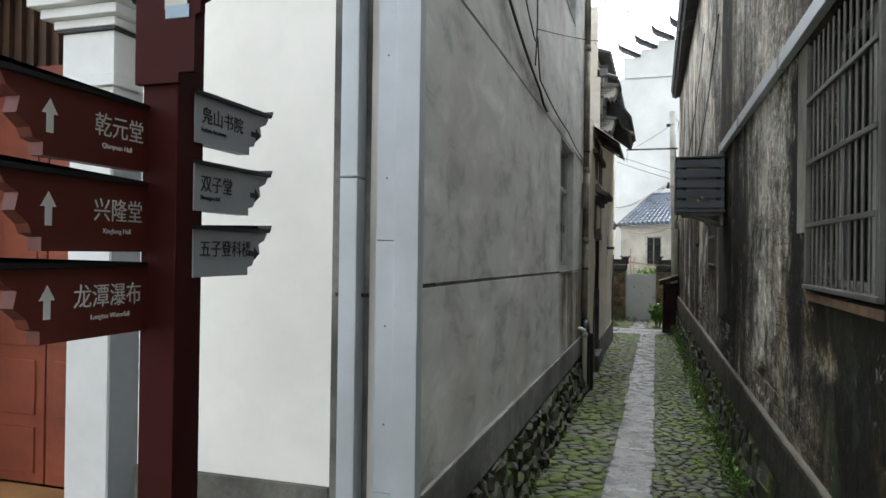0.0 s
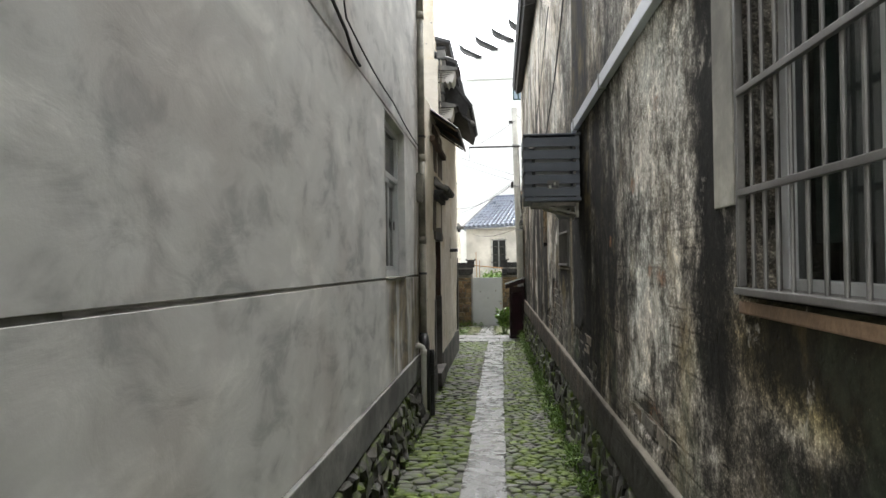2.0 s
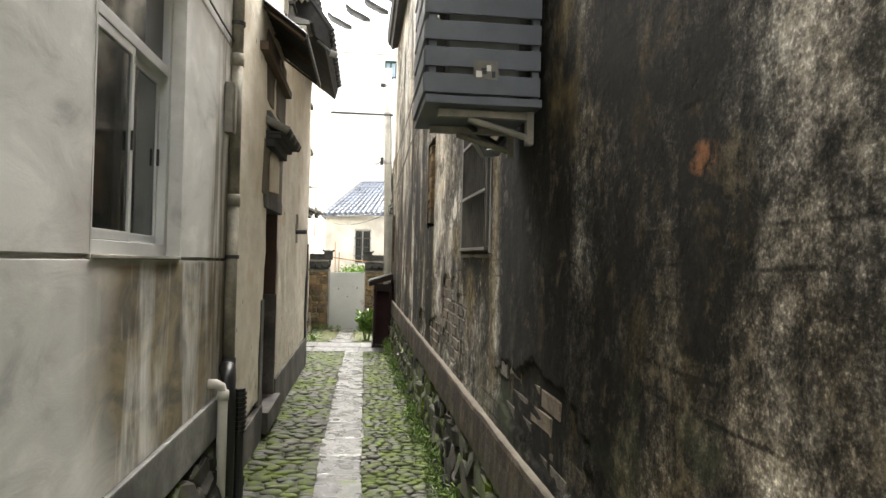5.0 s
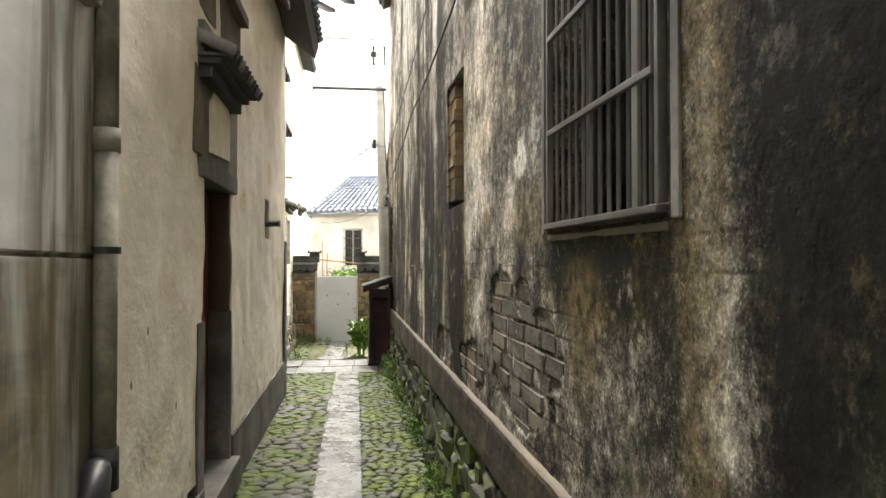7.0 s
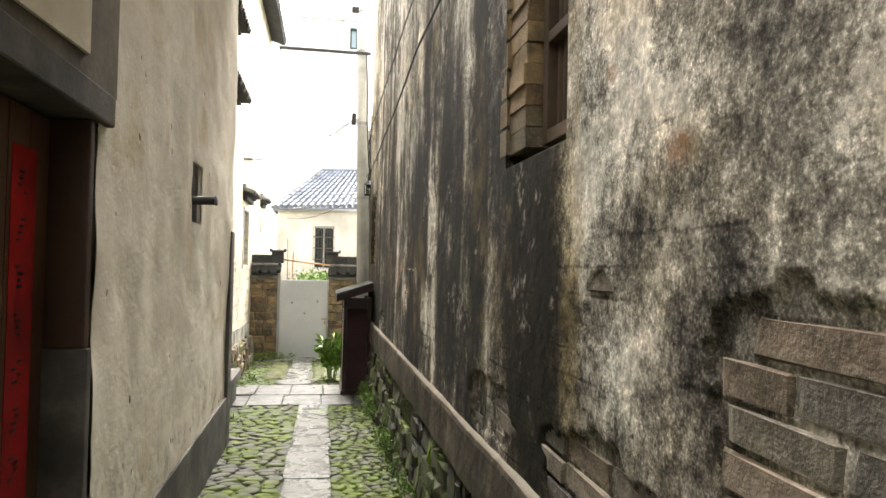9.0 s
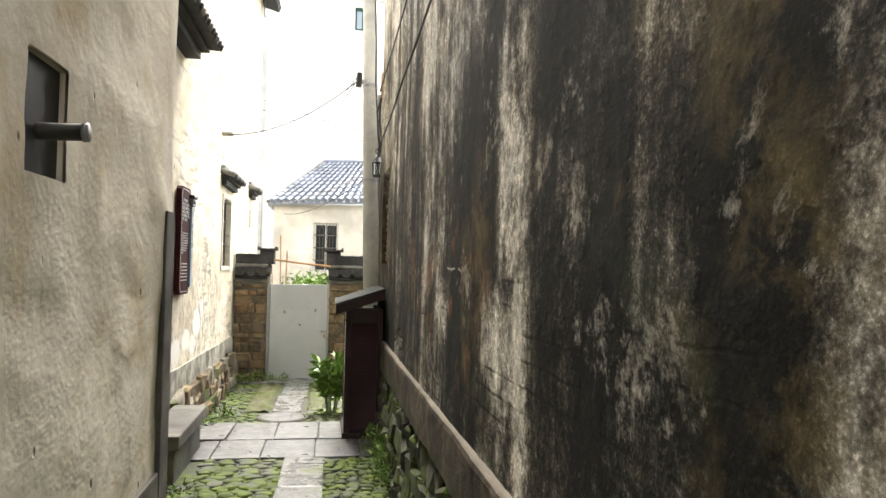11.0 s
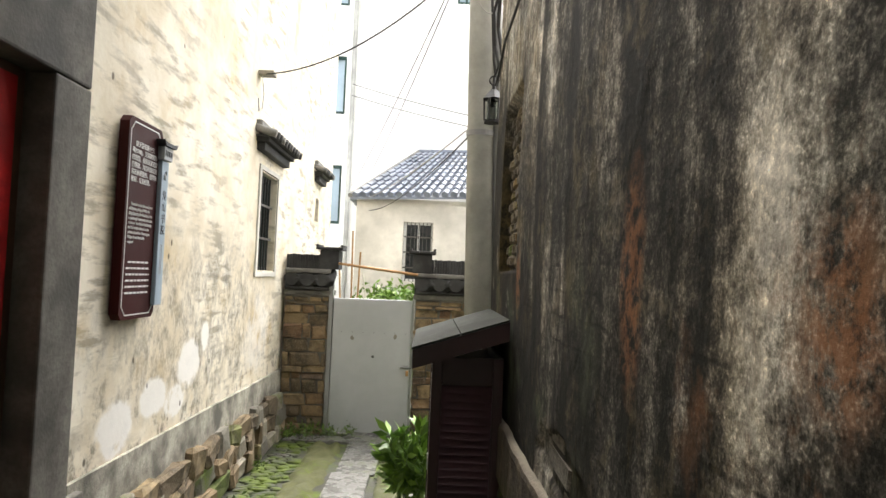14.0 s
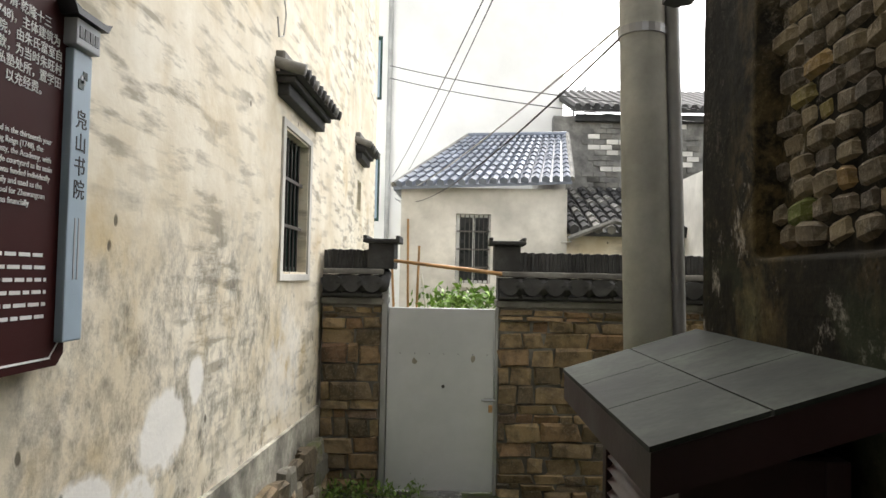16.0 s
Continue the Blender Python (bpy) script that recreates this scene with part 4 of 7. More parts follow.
# ---- finger-post at the lane's mouth ----
def finger_post():
    near = 0.885
    post = thing("finger_post", (-1.485, 1.885, ground_z(1.9)), "dark maroon finger-post with brown and grey direction boards", "signpost")
    part("pole", box(-1.55, -1.42, 1.82, 1.95, -0.22, 2.72, None, 0.006), MAROON, post)
    part("base_plate", box(-1.64, -1.33, 1.73, 2.04, -0.22, -0.18, None, 0.005), MAROON, post)
    hd = prism([(-1.56, 2.72), (-1.30, 2.72), (-1.30, 2.36), (-1.325, 2.35), (-1.325, 2.32), (-1.345, 2.31), (-1.345, 2.14), (-1.40, 2.14), (-1.40, 2.11), (-1.56, 2.11)], 1, 1.795, 1.8185)
    head = part("head_panel", hd, MAROON, post, "maroon panel with a round scenic emblem")
    for k, (c, z0, z1, w) in enumerate(((PVC, 2.335, 2.42, 0.08), (SIGN_BLUE, 2.305, 2.345, 0.085), (GREEN_SHUT, 2.375, 2.425, 0.05), (RED_PAPER, 2.365, 2.42, 0.03))):
        part("emblem", box(-1.405 - w / 2 + 0.006 * (k - 1), -1.405 + w / 2 + 0.006 * (k - 1), 1.791 - 0.001 * k, 1.7945, z0, z1, None, 0.001), c, head)

    def board(y0, y1, z0, z1, x, face, ink, words, small, up):
        w = (y1 - y0)
        e = 1 if w > 0 else -1
        h = z1 - z0
        edge = [(y0, z0), (y0, z1), (y1 + 0.03 * e, z1), (y1 + 0.01 * e, z1 - 0.18 * h), (y1 - 0.03 * e, z1 - 0.28 * h), (y1 - 0.02 * e, z1 - 0.5 * h), (y1 - 0.06 * e, z1 - 0.66 * h), (y1 - 0.07 * e, z1 - 0.78 * h), (y1 - 0.10 * e, z1 - 0.82 * h), (y1 - 0.10 * e, z0)]
        b = part("board", prism(edge, 0, x - 0.045, x), face, post, "brown board with white writing" if up else "grey board with black writing")
        part("cap", prism([(y0, z1 + 0.001), (y0, z1 + 0.013), (y1 + 0.045 * e, z1 + 0.016), (y1 + 0.05 * e, z1 + 0.03), (y1 + 0.035 * e, z1 + 0.001)], 0, x - 0.052, x + 0.008), BLACK, b)
        turn = Matrix(((0, 0, 1, 0), (1, 0, 0, 0), (0, 1, 0, 0), (0, 0, 0, 1)))
        if up:
            ty = y0 - 0.028
            m = Matrix.Translation((x + 0.001, ty, z0 + 0.46 * h)) @ turn
            lettering("writing", words, 0.072, m, ink, b, 1.0, "RIGHT", 0.92)
            lettering("writing", small, 0.021, Matrix.Translation((x + 0.001, ty - 0.05, z0 + 0.26 * h)) @ turn, ink, b, 1.0, "RIGHT")
            yc, zc = y1 + 0.12, z0 + 0.55 * h
            part("arrow", prism([(yc - 0.011, zc - 0.045), (yc + 0.011, zc - 0.045), (yc + 0.011, zc + 0.005), (yc + 0.025, zc + 0.005), (yc, zc + 0.045), (yc - 0.025, zc + 0.005), (yc - 0.011, zc + 0.005)], 0, x + 0.0005, x + 0.002), ink, b)
        else:
            m = Matrix.Translation((x + 0.001, y0 + 0.03, z0 + 0.46 * h)) @ turn
            lettering("writing", words, 0.060, m, ink, b, 1.0, "LEFT", 1.0)
            lettering("writing", small, 0.02, Matrix.Translation((x + 0.001, y0 + 0.03, z0 + 0.26 * h)) @ turn, ink, b)
            yc, zc = y1 - 0.06, z0 + 0.5 * h
            part("arrow", prism([(yc - 0.03, zc - 0.009), (yc, zc - 0.009), (yc, zc - 0.024), (yc + 0.03, zc), (yc, zc + 0.024), (yc, zc + 0.009), (yc - 0.03, zc + 0.009)], 0, x + 0.0005, x + 0.002), ink, b)
    for z0, z1, words, small in ((1.84, 2.035, "乾元堂", "Qianyuan Hall"), (1.59, 1.795, "兴隆堂", "Xinglong Hall"), (1.345, 1.545, "龙潭瀑布", "Longtan Waterfall")):
        board(1.83, 1.33, z0, z1, -1.53, SIGN_RED, WHITE_INK, words, small, True)
    for z0, z1, words, small in ((1.945, 2.10, "凫山书院", "Fushan Academy"), (1.725, 1.875, "双子堂", "Shuangzi Hall"), (1.51, 1.665, "五子登科楼", "")):
        board(1.90, 2.31, z0, z1, -1.415, SIGN_GREY, BLACK, words, small, False)
    eye = Vector((0, 0, 1.6))
    post.location, post.scale = eye + near * (Vector(post.location) - eye), (near, near, near)


finger_post()

# ---- shop front beside the lane ----
bm = box(-8.0, -3.37, 3.55, 3.8, 3.305, 6.0)
box(-8.0, -6.4, 3.55, 3.8, -0.1, 3.3, bm)
box(-3.02, -2.3, 4.0, 4.2, -0.1, 6.0, bm)
box(-3.24, -3.02, 3.84, 4.2, -0.1, 6.0, bm)
solid("wall_shop", bm, WHITE_PAINT, "white wall of the shop front", "wall")
solid("roof_shop", box(-8.1, -2.4, 3.3, 7.0, 6.0, 6.15), TILE_DARK, "flat roof over the shop front", "roof")


def shop_doors():
    d = thing("shop_door", (-4.4, 3.62, -0.02), "closed red-brown panelled double door", "door")
    part("lintel", box(-6.38, -3.37, 3.57, 3.72, 2.62, 2.78, None, 0.006), RED_DOOR, d)
    fan = part("fanlight", box(-6.38, -3.37, 3.66, 3.70, 2.785, 3.30), DOOR_WOOD, d, "wooden lattice fanlight")
    for i in range(28):
        part("lattice_bar", box(-6.3 + i * 0.105, -6.275 + i * 0.105, 3.62, 3.655, 2.785, 3.30), DOOR_WOOD, fan)
    for x0 in (-3.80, -4.24, -4.68, -5.12, -5.56, -6.0):
        leaf = part("leaf", box(x0, x0 + 0.425, 3.61, 3.66, 0.05, 2.61, None, 0.004), RED_DOOR, d)
        for z0, z1 in ((0.12, 0.42), (0.50, 0.86), (0.95, 1.25), (1.33, 2.5)):
            part("panel", box(x0 + 0.07, x0 + 0.355, 3.595, 3.612, z0, z1, None, 0.006), RED_DOOR, leaf)


shop_doors()
solid("step_shop", box(-6.6, -3.4, 2.95, 3.6, -0.1, 0.045, None, 0.01), BAMBOO, "worn tan stone step before the shop doors", "step")


def pilaster():
    p = thing("pilaster", (-3.17, 3.5, -0.02), "white carved pilaster with a stepped capital", "pilaster")
    part("shaft", box(-3.33, -3.03, 3.30, 3.83, -0.02, 2.418, None, 0.006), WHITE_STONE, p)
    c = part("capital", box(-3.35, -3.03, 3.31, 3.83, 2.42, 3.058), WHITE_STONE, p)
    for i, (g, z0, z1) in enumerate(((-0.03, 2.42, 2.48), (0.0, 2.482, 2.54), (0.03, 2.542, 2.61), (0.015, 2.612, 2.86), (0.05, 2.88, 2.93), (0.10, 2.932, 2.99), (0.15, 2.992, 3.06))):
        part("moulding", box(-3.36 - g, -3.02 + g, 3.30 - g, 3.835, z0, z1, None, 0.006), WHITE_STONE, c)

    # Grey sheet over the white side: its shade is put into the colour.
    part("shaded_side", box(-3.029, -3.022, 3.31, 3.82, 0.0, 2.41), SIGN_GREY, p, "blue-grey side with its shade put into the colour")
    part("band", box(-3.40, -2.98, 3.26, 3.83, 2.862, 2.878), BLACK, c)
    part("band", box(-3.54, -2.84, 3.12, 3.83, 3.062, 3.09), BLACK, c)
    for i in range(5):
        part("eave_tile", rod((-2.852, 3.2 + i * 0.09, 3.025), (-2.875, 3.2 + i * 0.09, 3.025), 0.03), BLACK, c)


pilaster()


def corner_trunking():
    t = thing("cable_trunking", (-1.03, 2.66, -0.1), "pale grey sheet-metal cable trunking on the house corner", "trunking")
    for z0, z1 in ((-0.1, 0.62), (0.623, 1.645), (1.648, 3.3), (3.303, 5.6)):
        part("cover", box(-1.095, -1.012, 2.645, 2.688, z0, z1, None, 0.003), TRIM_MET, t)
    part("edge_strip", box(-1.008, -0.905, 2.62, 2.688, -0.1, 5.6, None, 0.004), TRIM_MET, t)
    part("side_strip", box(-1.135, -1.099, 2.675, 2.688, -0.1, 5.6, None, 0.003), HOUSE_RENDER, t)
    for z in (0.4, 0.9, 1.3, 1.9, 2.4):
        part("screw", rod((-1.05, 2.638, z), (-1.05, 2.646, z), 0.003), IRON_DARK, t)
    d = thing("square_downpipe", (-1.235, 2.64, -0.1), "pale grey square metal downpipe", "downpipe")
    for z0, z1 in ((-0.1, 1.9), (1.905, 5.6)):
        part("length", box(-1.24, -1.162, 2.60, 2.688, z0, z1, None, 0.006), TRIM_MET, d)
    for z in (1.42, 3.4):
        part("strap", box(-1.28, -1.14, 2.655, 2.687, z - 0.008, z + 0.008), IRON_DARK, d)


corner_trunking()


# ---- barred windows of the old wall ----
def barred_window(name, label, h, at, rails, bars, r):
    s0, s1, z0, z1 = h
    w = thing(name, at((s0 + s1) / 2, -0.05, z0), label, "window", "", "structure")
    f = bmesh.new()
    for a, b, c, d in ((s0 + 0.01, s0 + 0.06, z0 + 0.01, z1 - 0.01), (s1 - 0.06, s1 - 0.01, z0 + 0.01, z1 - 0.01), (s0 + 0.06, s1 - 0.06, z0 + 0.01, z0 + 0.06), (s0 + 0.06, s1 - 0.06, z1 - 0.06, z1 - 0.01)):
        block(at, a, b, -0.17, -0.12, c, d, f, 0.004)
    block(at, (s0 + s1) / 2 - 0.03, (s0 + s1) / 2 + 0.03, -0.17, -0.12, z0 + 0.06, z1 - 0.06, f, 0.004)
    part("window_frame", f, WIN_GREY, w)
    for a, b in ((s0 + 0.06, (s0 + s1) / 2 - 0.03), ((s0 + s1) / 2 + 0.03, s1 - 0.06)):
        pane = part("pane", block(at, a, b, -0.150, -0.146, z0 + 0.06, z1 - 0.06), GLASS, w)
        pane.visible_shadow = False
        c = bmesh.new()
        n = 40
        cols = [[c.verts.new(at(a + (b - a) * i / n, -0.20 + 0.018 * math.sin(i * 1.15 + a), z)) for z in (z0 + 0.16, z1 - 0.06)] for i in range(n + 1)]
        for u, v in zip(cols, cols[1:]):
            c.faces.new((u[0], u[1], v[1], v[0]))
        part("curtain", c, CURTAIN, w, "pleated grey curtain", True)
    part("window_sill", block(at, s0 + 0.012, s1 - 0.012, -0.118, -0.01, z0 + 0.008, z0 + 0.03, None, 0.004), PLINTH_L, w)
    g = part("grille", block(at, s0 + 0.015, s1 - 0.015, -0.018, 0.022, z0 + 0.015, z0 + 0.035, None, 0.003), IRON_BAR, w, "grey iron security bars")
    for s in (s0 + 0.015, s1 - 0.045):
        part("upright", block(at, s + 0.005, s + 0.025, -0.010, 0.014, z0 + 0.037, z1 - 0.012, None, 0.003), IRON_BAR, g)
    for z in rails:
        part("rail", block(at, s0 + 0.047, s1 - 0.047, 0.003, 0.018, z - 0.010, z + 0.010, None, 0.003), IRON_BAR, g)
    for i in range(bars):
        s = s0 + 0.06 + (s1 - s0 - 0.12) * (i + 0.5) / bars
        part("bar", rod(at(s, -0.006, z0 + 0.036), at(s, -0.006, z1 - 0.012), r, None, None, 8), IRON_BAR, g)
    return w


barred_window("window_1", "barred window with curtains and a rusty stone sill", RW_HOLES[0], RW, (1.75, 2.04, 2.33), 12, 0.0065)
barred_window("window_2", "barred window with drawn grey curtains", RW_HOLES[1], RW, (1.83, 2.16), 12, 0.0070)
for k, (a, b, z) in enumerate(((2.54, 3.70, 1.435), (8.33, 9.27, 1.475))):
    solid("sill_%d" % (k + 1), block(RW, a, b, -0.06, 0.004, z - (0.022 if k else 0.038), z, None, 0.006), PLINTH if k else RUST_SILL, "crumbling stained sill under the barred window", "sill")
for k, (s, z0, z1, w) in enumerate(((3.81, 1.72, 2.63, 0.38), (8.285, 1.48, 2.6, 0.08), (9.315, 1.48, 2.6, 0.07))):
    solid("trim_%d" % (k + 1), block(RW, s - w / 4, s + w / 4, -0.04, 0.006, z0, z1, None, 0.004), CEMENT_WORN if k == 0 else PLINTH_L, "plain cement edging beside a barred window", "trim")


def wooden_window():
    w = thing("window_3", RW(11.4, -0.06, 1.74), "small old window with round wooden bars in a brick reveal", "window", "", "structure")
    f = bmesh.new()
    for a, b, c, d in ((11.08, 11.13, 1.80, 2.58), (11.46, 11.51, 1.80, 2.58), (11.13, 11.46, 1.80, 1.85), (11.13, 11.46, 2.16, 2.20), (11.13, 11.46, 2.53, 2.58)):
        block(RW, a, b, -0.15, -0.07, c, d, f, 0.004)
    part("window_frame", f, OLD_WOOD, w)
    for i in range(6):
        s = 11.155 + 0.055 * i
        part("bar", rod(RW(s, -0.11, 1.851), RW(s, -0.11, 2.529), 0.012, None, None, 7), OLD_WOOD, w)
    x = RW(11.4, -0.006, 0)[0]
    part("window_sill", prism([(x, 1.745), (x + 0.25, 1.805), (x + 0.25, 1.70), (x, 1.70)], 1, 11.072, 11.758), MOSS_DARK, w)
    return w


w3 = wooden_window()
jamb = [brick_mesh("brick", ORANGE_BRICK, k, 0.018, 0.03) for k in range(4)]
rb = random.Random(3)
for i in range(10):
    piece("brick", jamb[i % 4], w3, Matrix.Translation(RW(11.645 + rb.uniform(-0.003, 0.003), -0.125 + rb.uniform(-0.006, 0.006), 1.835 + i * 0.0775)) @ Matrix.Diagonal((0.22, 0.235 + rb.uniform(-0.006, 0.006), 0.0765, 1)))
for i in range(6):
    piece("brick", jamb[i % 4], w3, Matrix.Translation(RW(11.79, -0.012, 1.85 + i * 0.115)) @ Matrix.Diagonal((0.022, 0.06 + rb.uniform(0, 0.05), 0.10, 1)))


# ---- air conditioner in its slatted cage, and the conduit that leads to it ----
def ac_cage():
    y0, y1, x0, x1, z0, z1 = 7.22, 7.78, 0.18, 0.63, 2.05, 2.56
    a = thing("air_conditioner", (x1, 7.5, z0), "air conditioner in a slate-blue slatted cage on wall brackets", "air conditioner")
    part("unit", box(0.27, 0.55, 7.29, 7.71, z0 + 0.03, z1 - 0.05, None, 0.012), AC_WHITE, a)
    part("fan_grille", rod((0.262, 7.5, 2.32), (0.269, 7.5, 2.32), 0.18, None, None, 24), IRON_DARK, a)
    part("base_tray", box(x0, x1, y0, y1, z0 - 0.02, z0 + 0.012, None, 0.004), SLAT_MET, a)
    part("top_sheet", box(x0 - 0.01, x1, y0 - 0.01, y1 + 0.01, z1, z1 + 0.014, None, 0.003), SLAT_MET, a)
    for x in (x0 + 0.012, x1 - 0.04):
        for y in (y0 + 0.012, y1 - 0.04):
            part("post", box(x, x + 0.028, y, y + 0.028, z0 + 0.013, z1 - 0.001), SLAT_MET, a)
    for i in range(5):
        z = z0 + 0.018 + i * 0.100
        part("slat", box(x0 - 0.004, x1 - 0.01, y0 - 0.006, y0 + 0.008, z, z + 0.074, None, 0.003), SLAT_MET, a)
        part("slat", box(x0 - 0.008, x0 + 0.007, y0 + 0.01, y1 - 0.01, z, z + 0.074, None, 0.003), SLAT_MET, a)
        part("slat", box(x0 - 0.004, x1 - 0.01, y1 - 0.008, y1 + 0.006, z, z + 0.074, None, 0.003), SLAT_MET, a)
    part("sticker", box(0.36, 0.455, y0 - 0.009, y0 - 0.0065, 2.125, 2.195), PLINTH_L, a, "torn grey sticker")
    for k in range(4):
        part("sticker_scrap", box(0.37 + 0.02 * k, 0.393 + 0.017 * k, y0 - 0.0105, y0 - 0.0092, 2.132 + 0.012 * (k % 3), 2.156 + 0.011 * (k % 3)), BLACK if k % 2 else PVC, a)
    for y in (7.30, 7.66):
        b = part("bracket", box(0.24, 0.60, y, y + 0.035, z0 - 0.052, z0 - 0.022, None, 0.003), BRACKET, a, "rusty cream steel bracket")
        part("brace", rod((0.36, y + 0.017, z0 - 0.055), (0.592, y + 0.017, z0 - 0.12), 0.013), BRACKET, b)
        part("wall_plate", box(0.590, 0.618, y - 0.005, y + 0.04, z0 - 0.15, z0 - 0.02, None, 0.003), BRACKET, b)
    part("hose", tube([(0.45, 7.72, 2.04), (0.46, 7.75, 1.98), (0.50, 7.77, 1.93), (0.56, 7.78, 1.94), (0.60, 7.78, 2.02), (0.615, 7.78, 2.1)], 0.022, None, 8), STEEL, a, "wrapped silver refrigerant hose")
    part("hose", tube([(0.40, 7.62, 2.04), (0.47, 7.70, 2.0), (0.55, 7.72, 1.97), (0.61, 7.72, 2.05)], 0.014, None, 8), RUBBER, a, "black hose")


ac_cage()
cd = thing("wall_conduit", RW(5, 0.02, 2.66), "long pale grey conduit fixed along the old wall", "conduit")
part("channel", block(RW, 0.5, 7.6, 0.008, 0.05, 2.64, 2.72, None, 0.004), TRIM_MET, cd)
for s in (1.2, 2.4, 4.2, 6.0, 7.4):
    part("clip", block(RW, s, s + 0.03, 0.006, 0.056, 2.632, 2.728, None, 0.002), STEEL, cd)


def cable(name, pts, r, material=CABLE, label="thin black cable strung along the lane"):
    return tagged(part(name, tube(pts, r, None, 5), material), label, "cable")


def wall_run(rail, pts, out=0.012, n=8):
    got = []
    for (s0, z0), (s1, z1) in zip(pts, pts[1:]):
        got += [Vector(rail(s0 + (s1 - s0) * i / n, out, z0 + (z1 - z0) * i / n - 0.03 * math.sin(3.1416 * i / n))) for i in range(n)]
    return got + [Vector(rail(pts[-1][0], out, pts[-1][1]))]


cable("wall_cable", wall_run(RW, [(8.0, 4.2), (9.3, 3.55), (11.2, 3.05), (14.2, 2.95), (16.5, 2.75), (18.3, 2.62), (18.72, 2.5)], 0.03), 0.008, label="black cable looping along the old wall")
cable("wall_cable", wall_run(RW, [(10.0, 4.6), (12.8, 3.6), (15.0, 3.4), (18.7, 3.2)], 0.03), 0.006, label="thin black cable on the old wall")
cable("wall_cable", wall_run(GW, [(2.75, 4.0), (4.2, 3.25), (5.6, 2.92), (6.0, 2.83)], 0.018), 0.010, label="black cable drooping down the grey wall")
cable("wall_cable", wall_run(GW, [(2.75, 4.5), (4.6, 3.6), (5.3, 3.25), (5.45, 3.3), (5.6, 3.0), (7.4, 2.92), (9.4, 2.86)], 0.018), 0.006, label="tangled thin cable on the grey wall")
cable("wall_cable", wall_run(GW, [(5.4, 4.3), (5.42, 3.4), (5.35, 3.05)], 0.02), 0.006, label="thin cable hanging on the grey wall")
cable("overhead_cable", sag((-0.9, 4.1, 3.55), (0.55, 12.5, 5.6), 0.25), 0.006)
cable("overhead_cable", sag((-0.9, 5.4, 3.35), (0.55, 12.0, 5.4), 0.2), 0.005)


# ---- sliding window of the grey house ----
def sliding_window(name, h, label):
    s0, s1, z0, z1 = h
    w = thing(name, GW((s0 + s1) / 2, -0.08, z0), label, "window", "", "structure")
    f, zt = bmesh.new(), z0 + 0.88
    for a, b, c, d in ((s0 + 0.007, s0 + 0.055, z0 + 0.007, z1 - 0.007), (s1 - 0.055, s1 - 0.007, z0 + 0.007, z1 - 0.007), (s0 + 0.055, s1 - 0.055, z0 + 0.007, z0 + 0.075), (s0 + 0.055, s1 - 0.055, z1 - 0.06, z1 - 0.007), (s0 + 0.055, s1 - 0.055, zt, zt + 0.05)):
        block(GW, a, b, -0.13, -0.06, c, d, f, 0.004)
    part("window_frame", f, ALU, w)
    mid = (s0 + s1) / 2
    for k, (a, b, o) in enumerate(((s0 + 0.056, mid + 0.03, -0.075), (mid - 0.03, s1 - 0.056, -0.110))):
        c = bmesh.new()
        for p, q, u, v in ((a, a + 0.03, z0 + 0.076, zt - 0.002), (b - 0.03, b, z0 + 0.076, zt - 0.002), (a + 0.03, b - 0.03, z0 + 0.076, z0 + 0.115), (a + 0.03, b - 0.03, zt - 0.04, zt - 0.002)):
            block(GW, p, q, o - 0.012, o + 0.012, u, v, c, 0.002)
        sash = part("sash", c, ALU, w)
        pane = part("pane", block(GW, a + 0.03, b - 0.03, o - 0.002, o + 0.002, z0 + 0.115, zt - 0.04), GLASS, sash)
        pane.visible_shadow = False
        part("catch", block(GW, b - 0.035, b - 0.02, o + 0.0125, o + 0.022, z0 + 0.45, z0 + 0.53), RUBBER, sash)
    pane = part("pane", block(GW, s0 + 0.055, s1 - 0.055, -0.097, -0.093, zt + 0.05, z1 - 0.06), GLASS, w)
    pane.visible_shadow = False
    part("window_sill", block(GW, s0 + 0.008, s1 - 0.008, -0.058, 0.010, z0 + 0.004, z0 + 0.02, None, 0.004), CEMENT_WORN, w)


sliding_window("window_4", GW_HOLES[0], "white aluminium sliding window with dark glass")
sliding_window("window_5", GW_HOLES[1], "upper white aluminium sliding window")


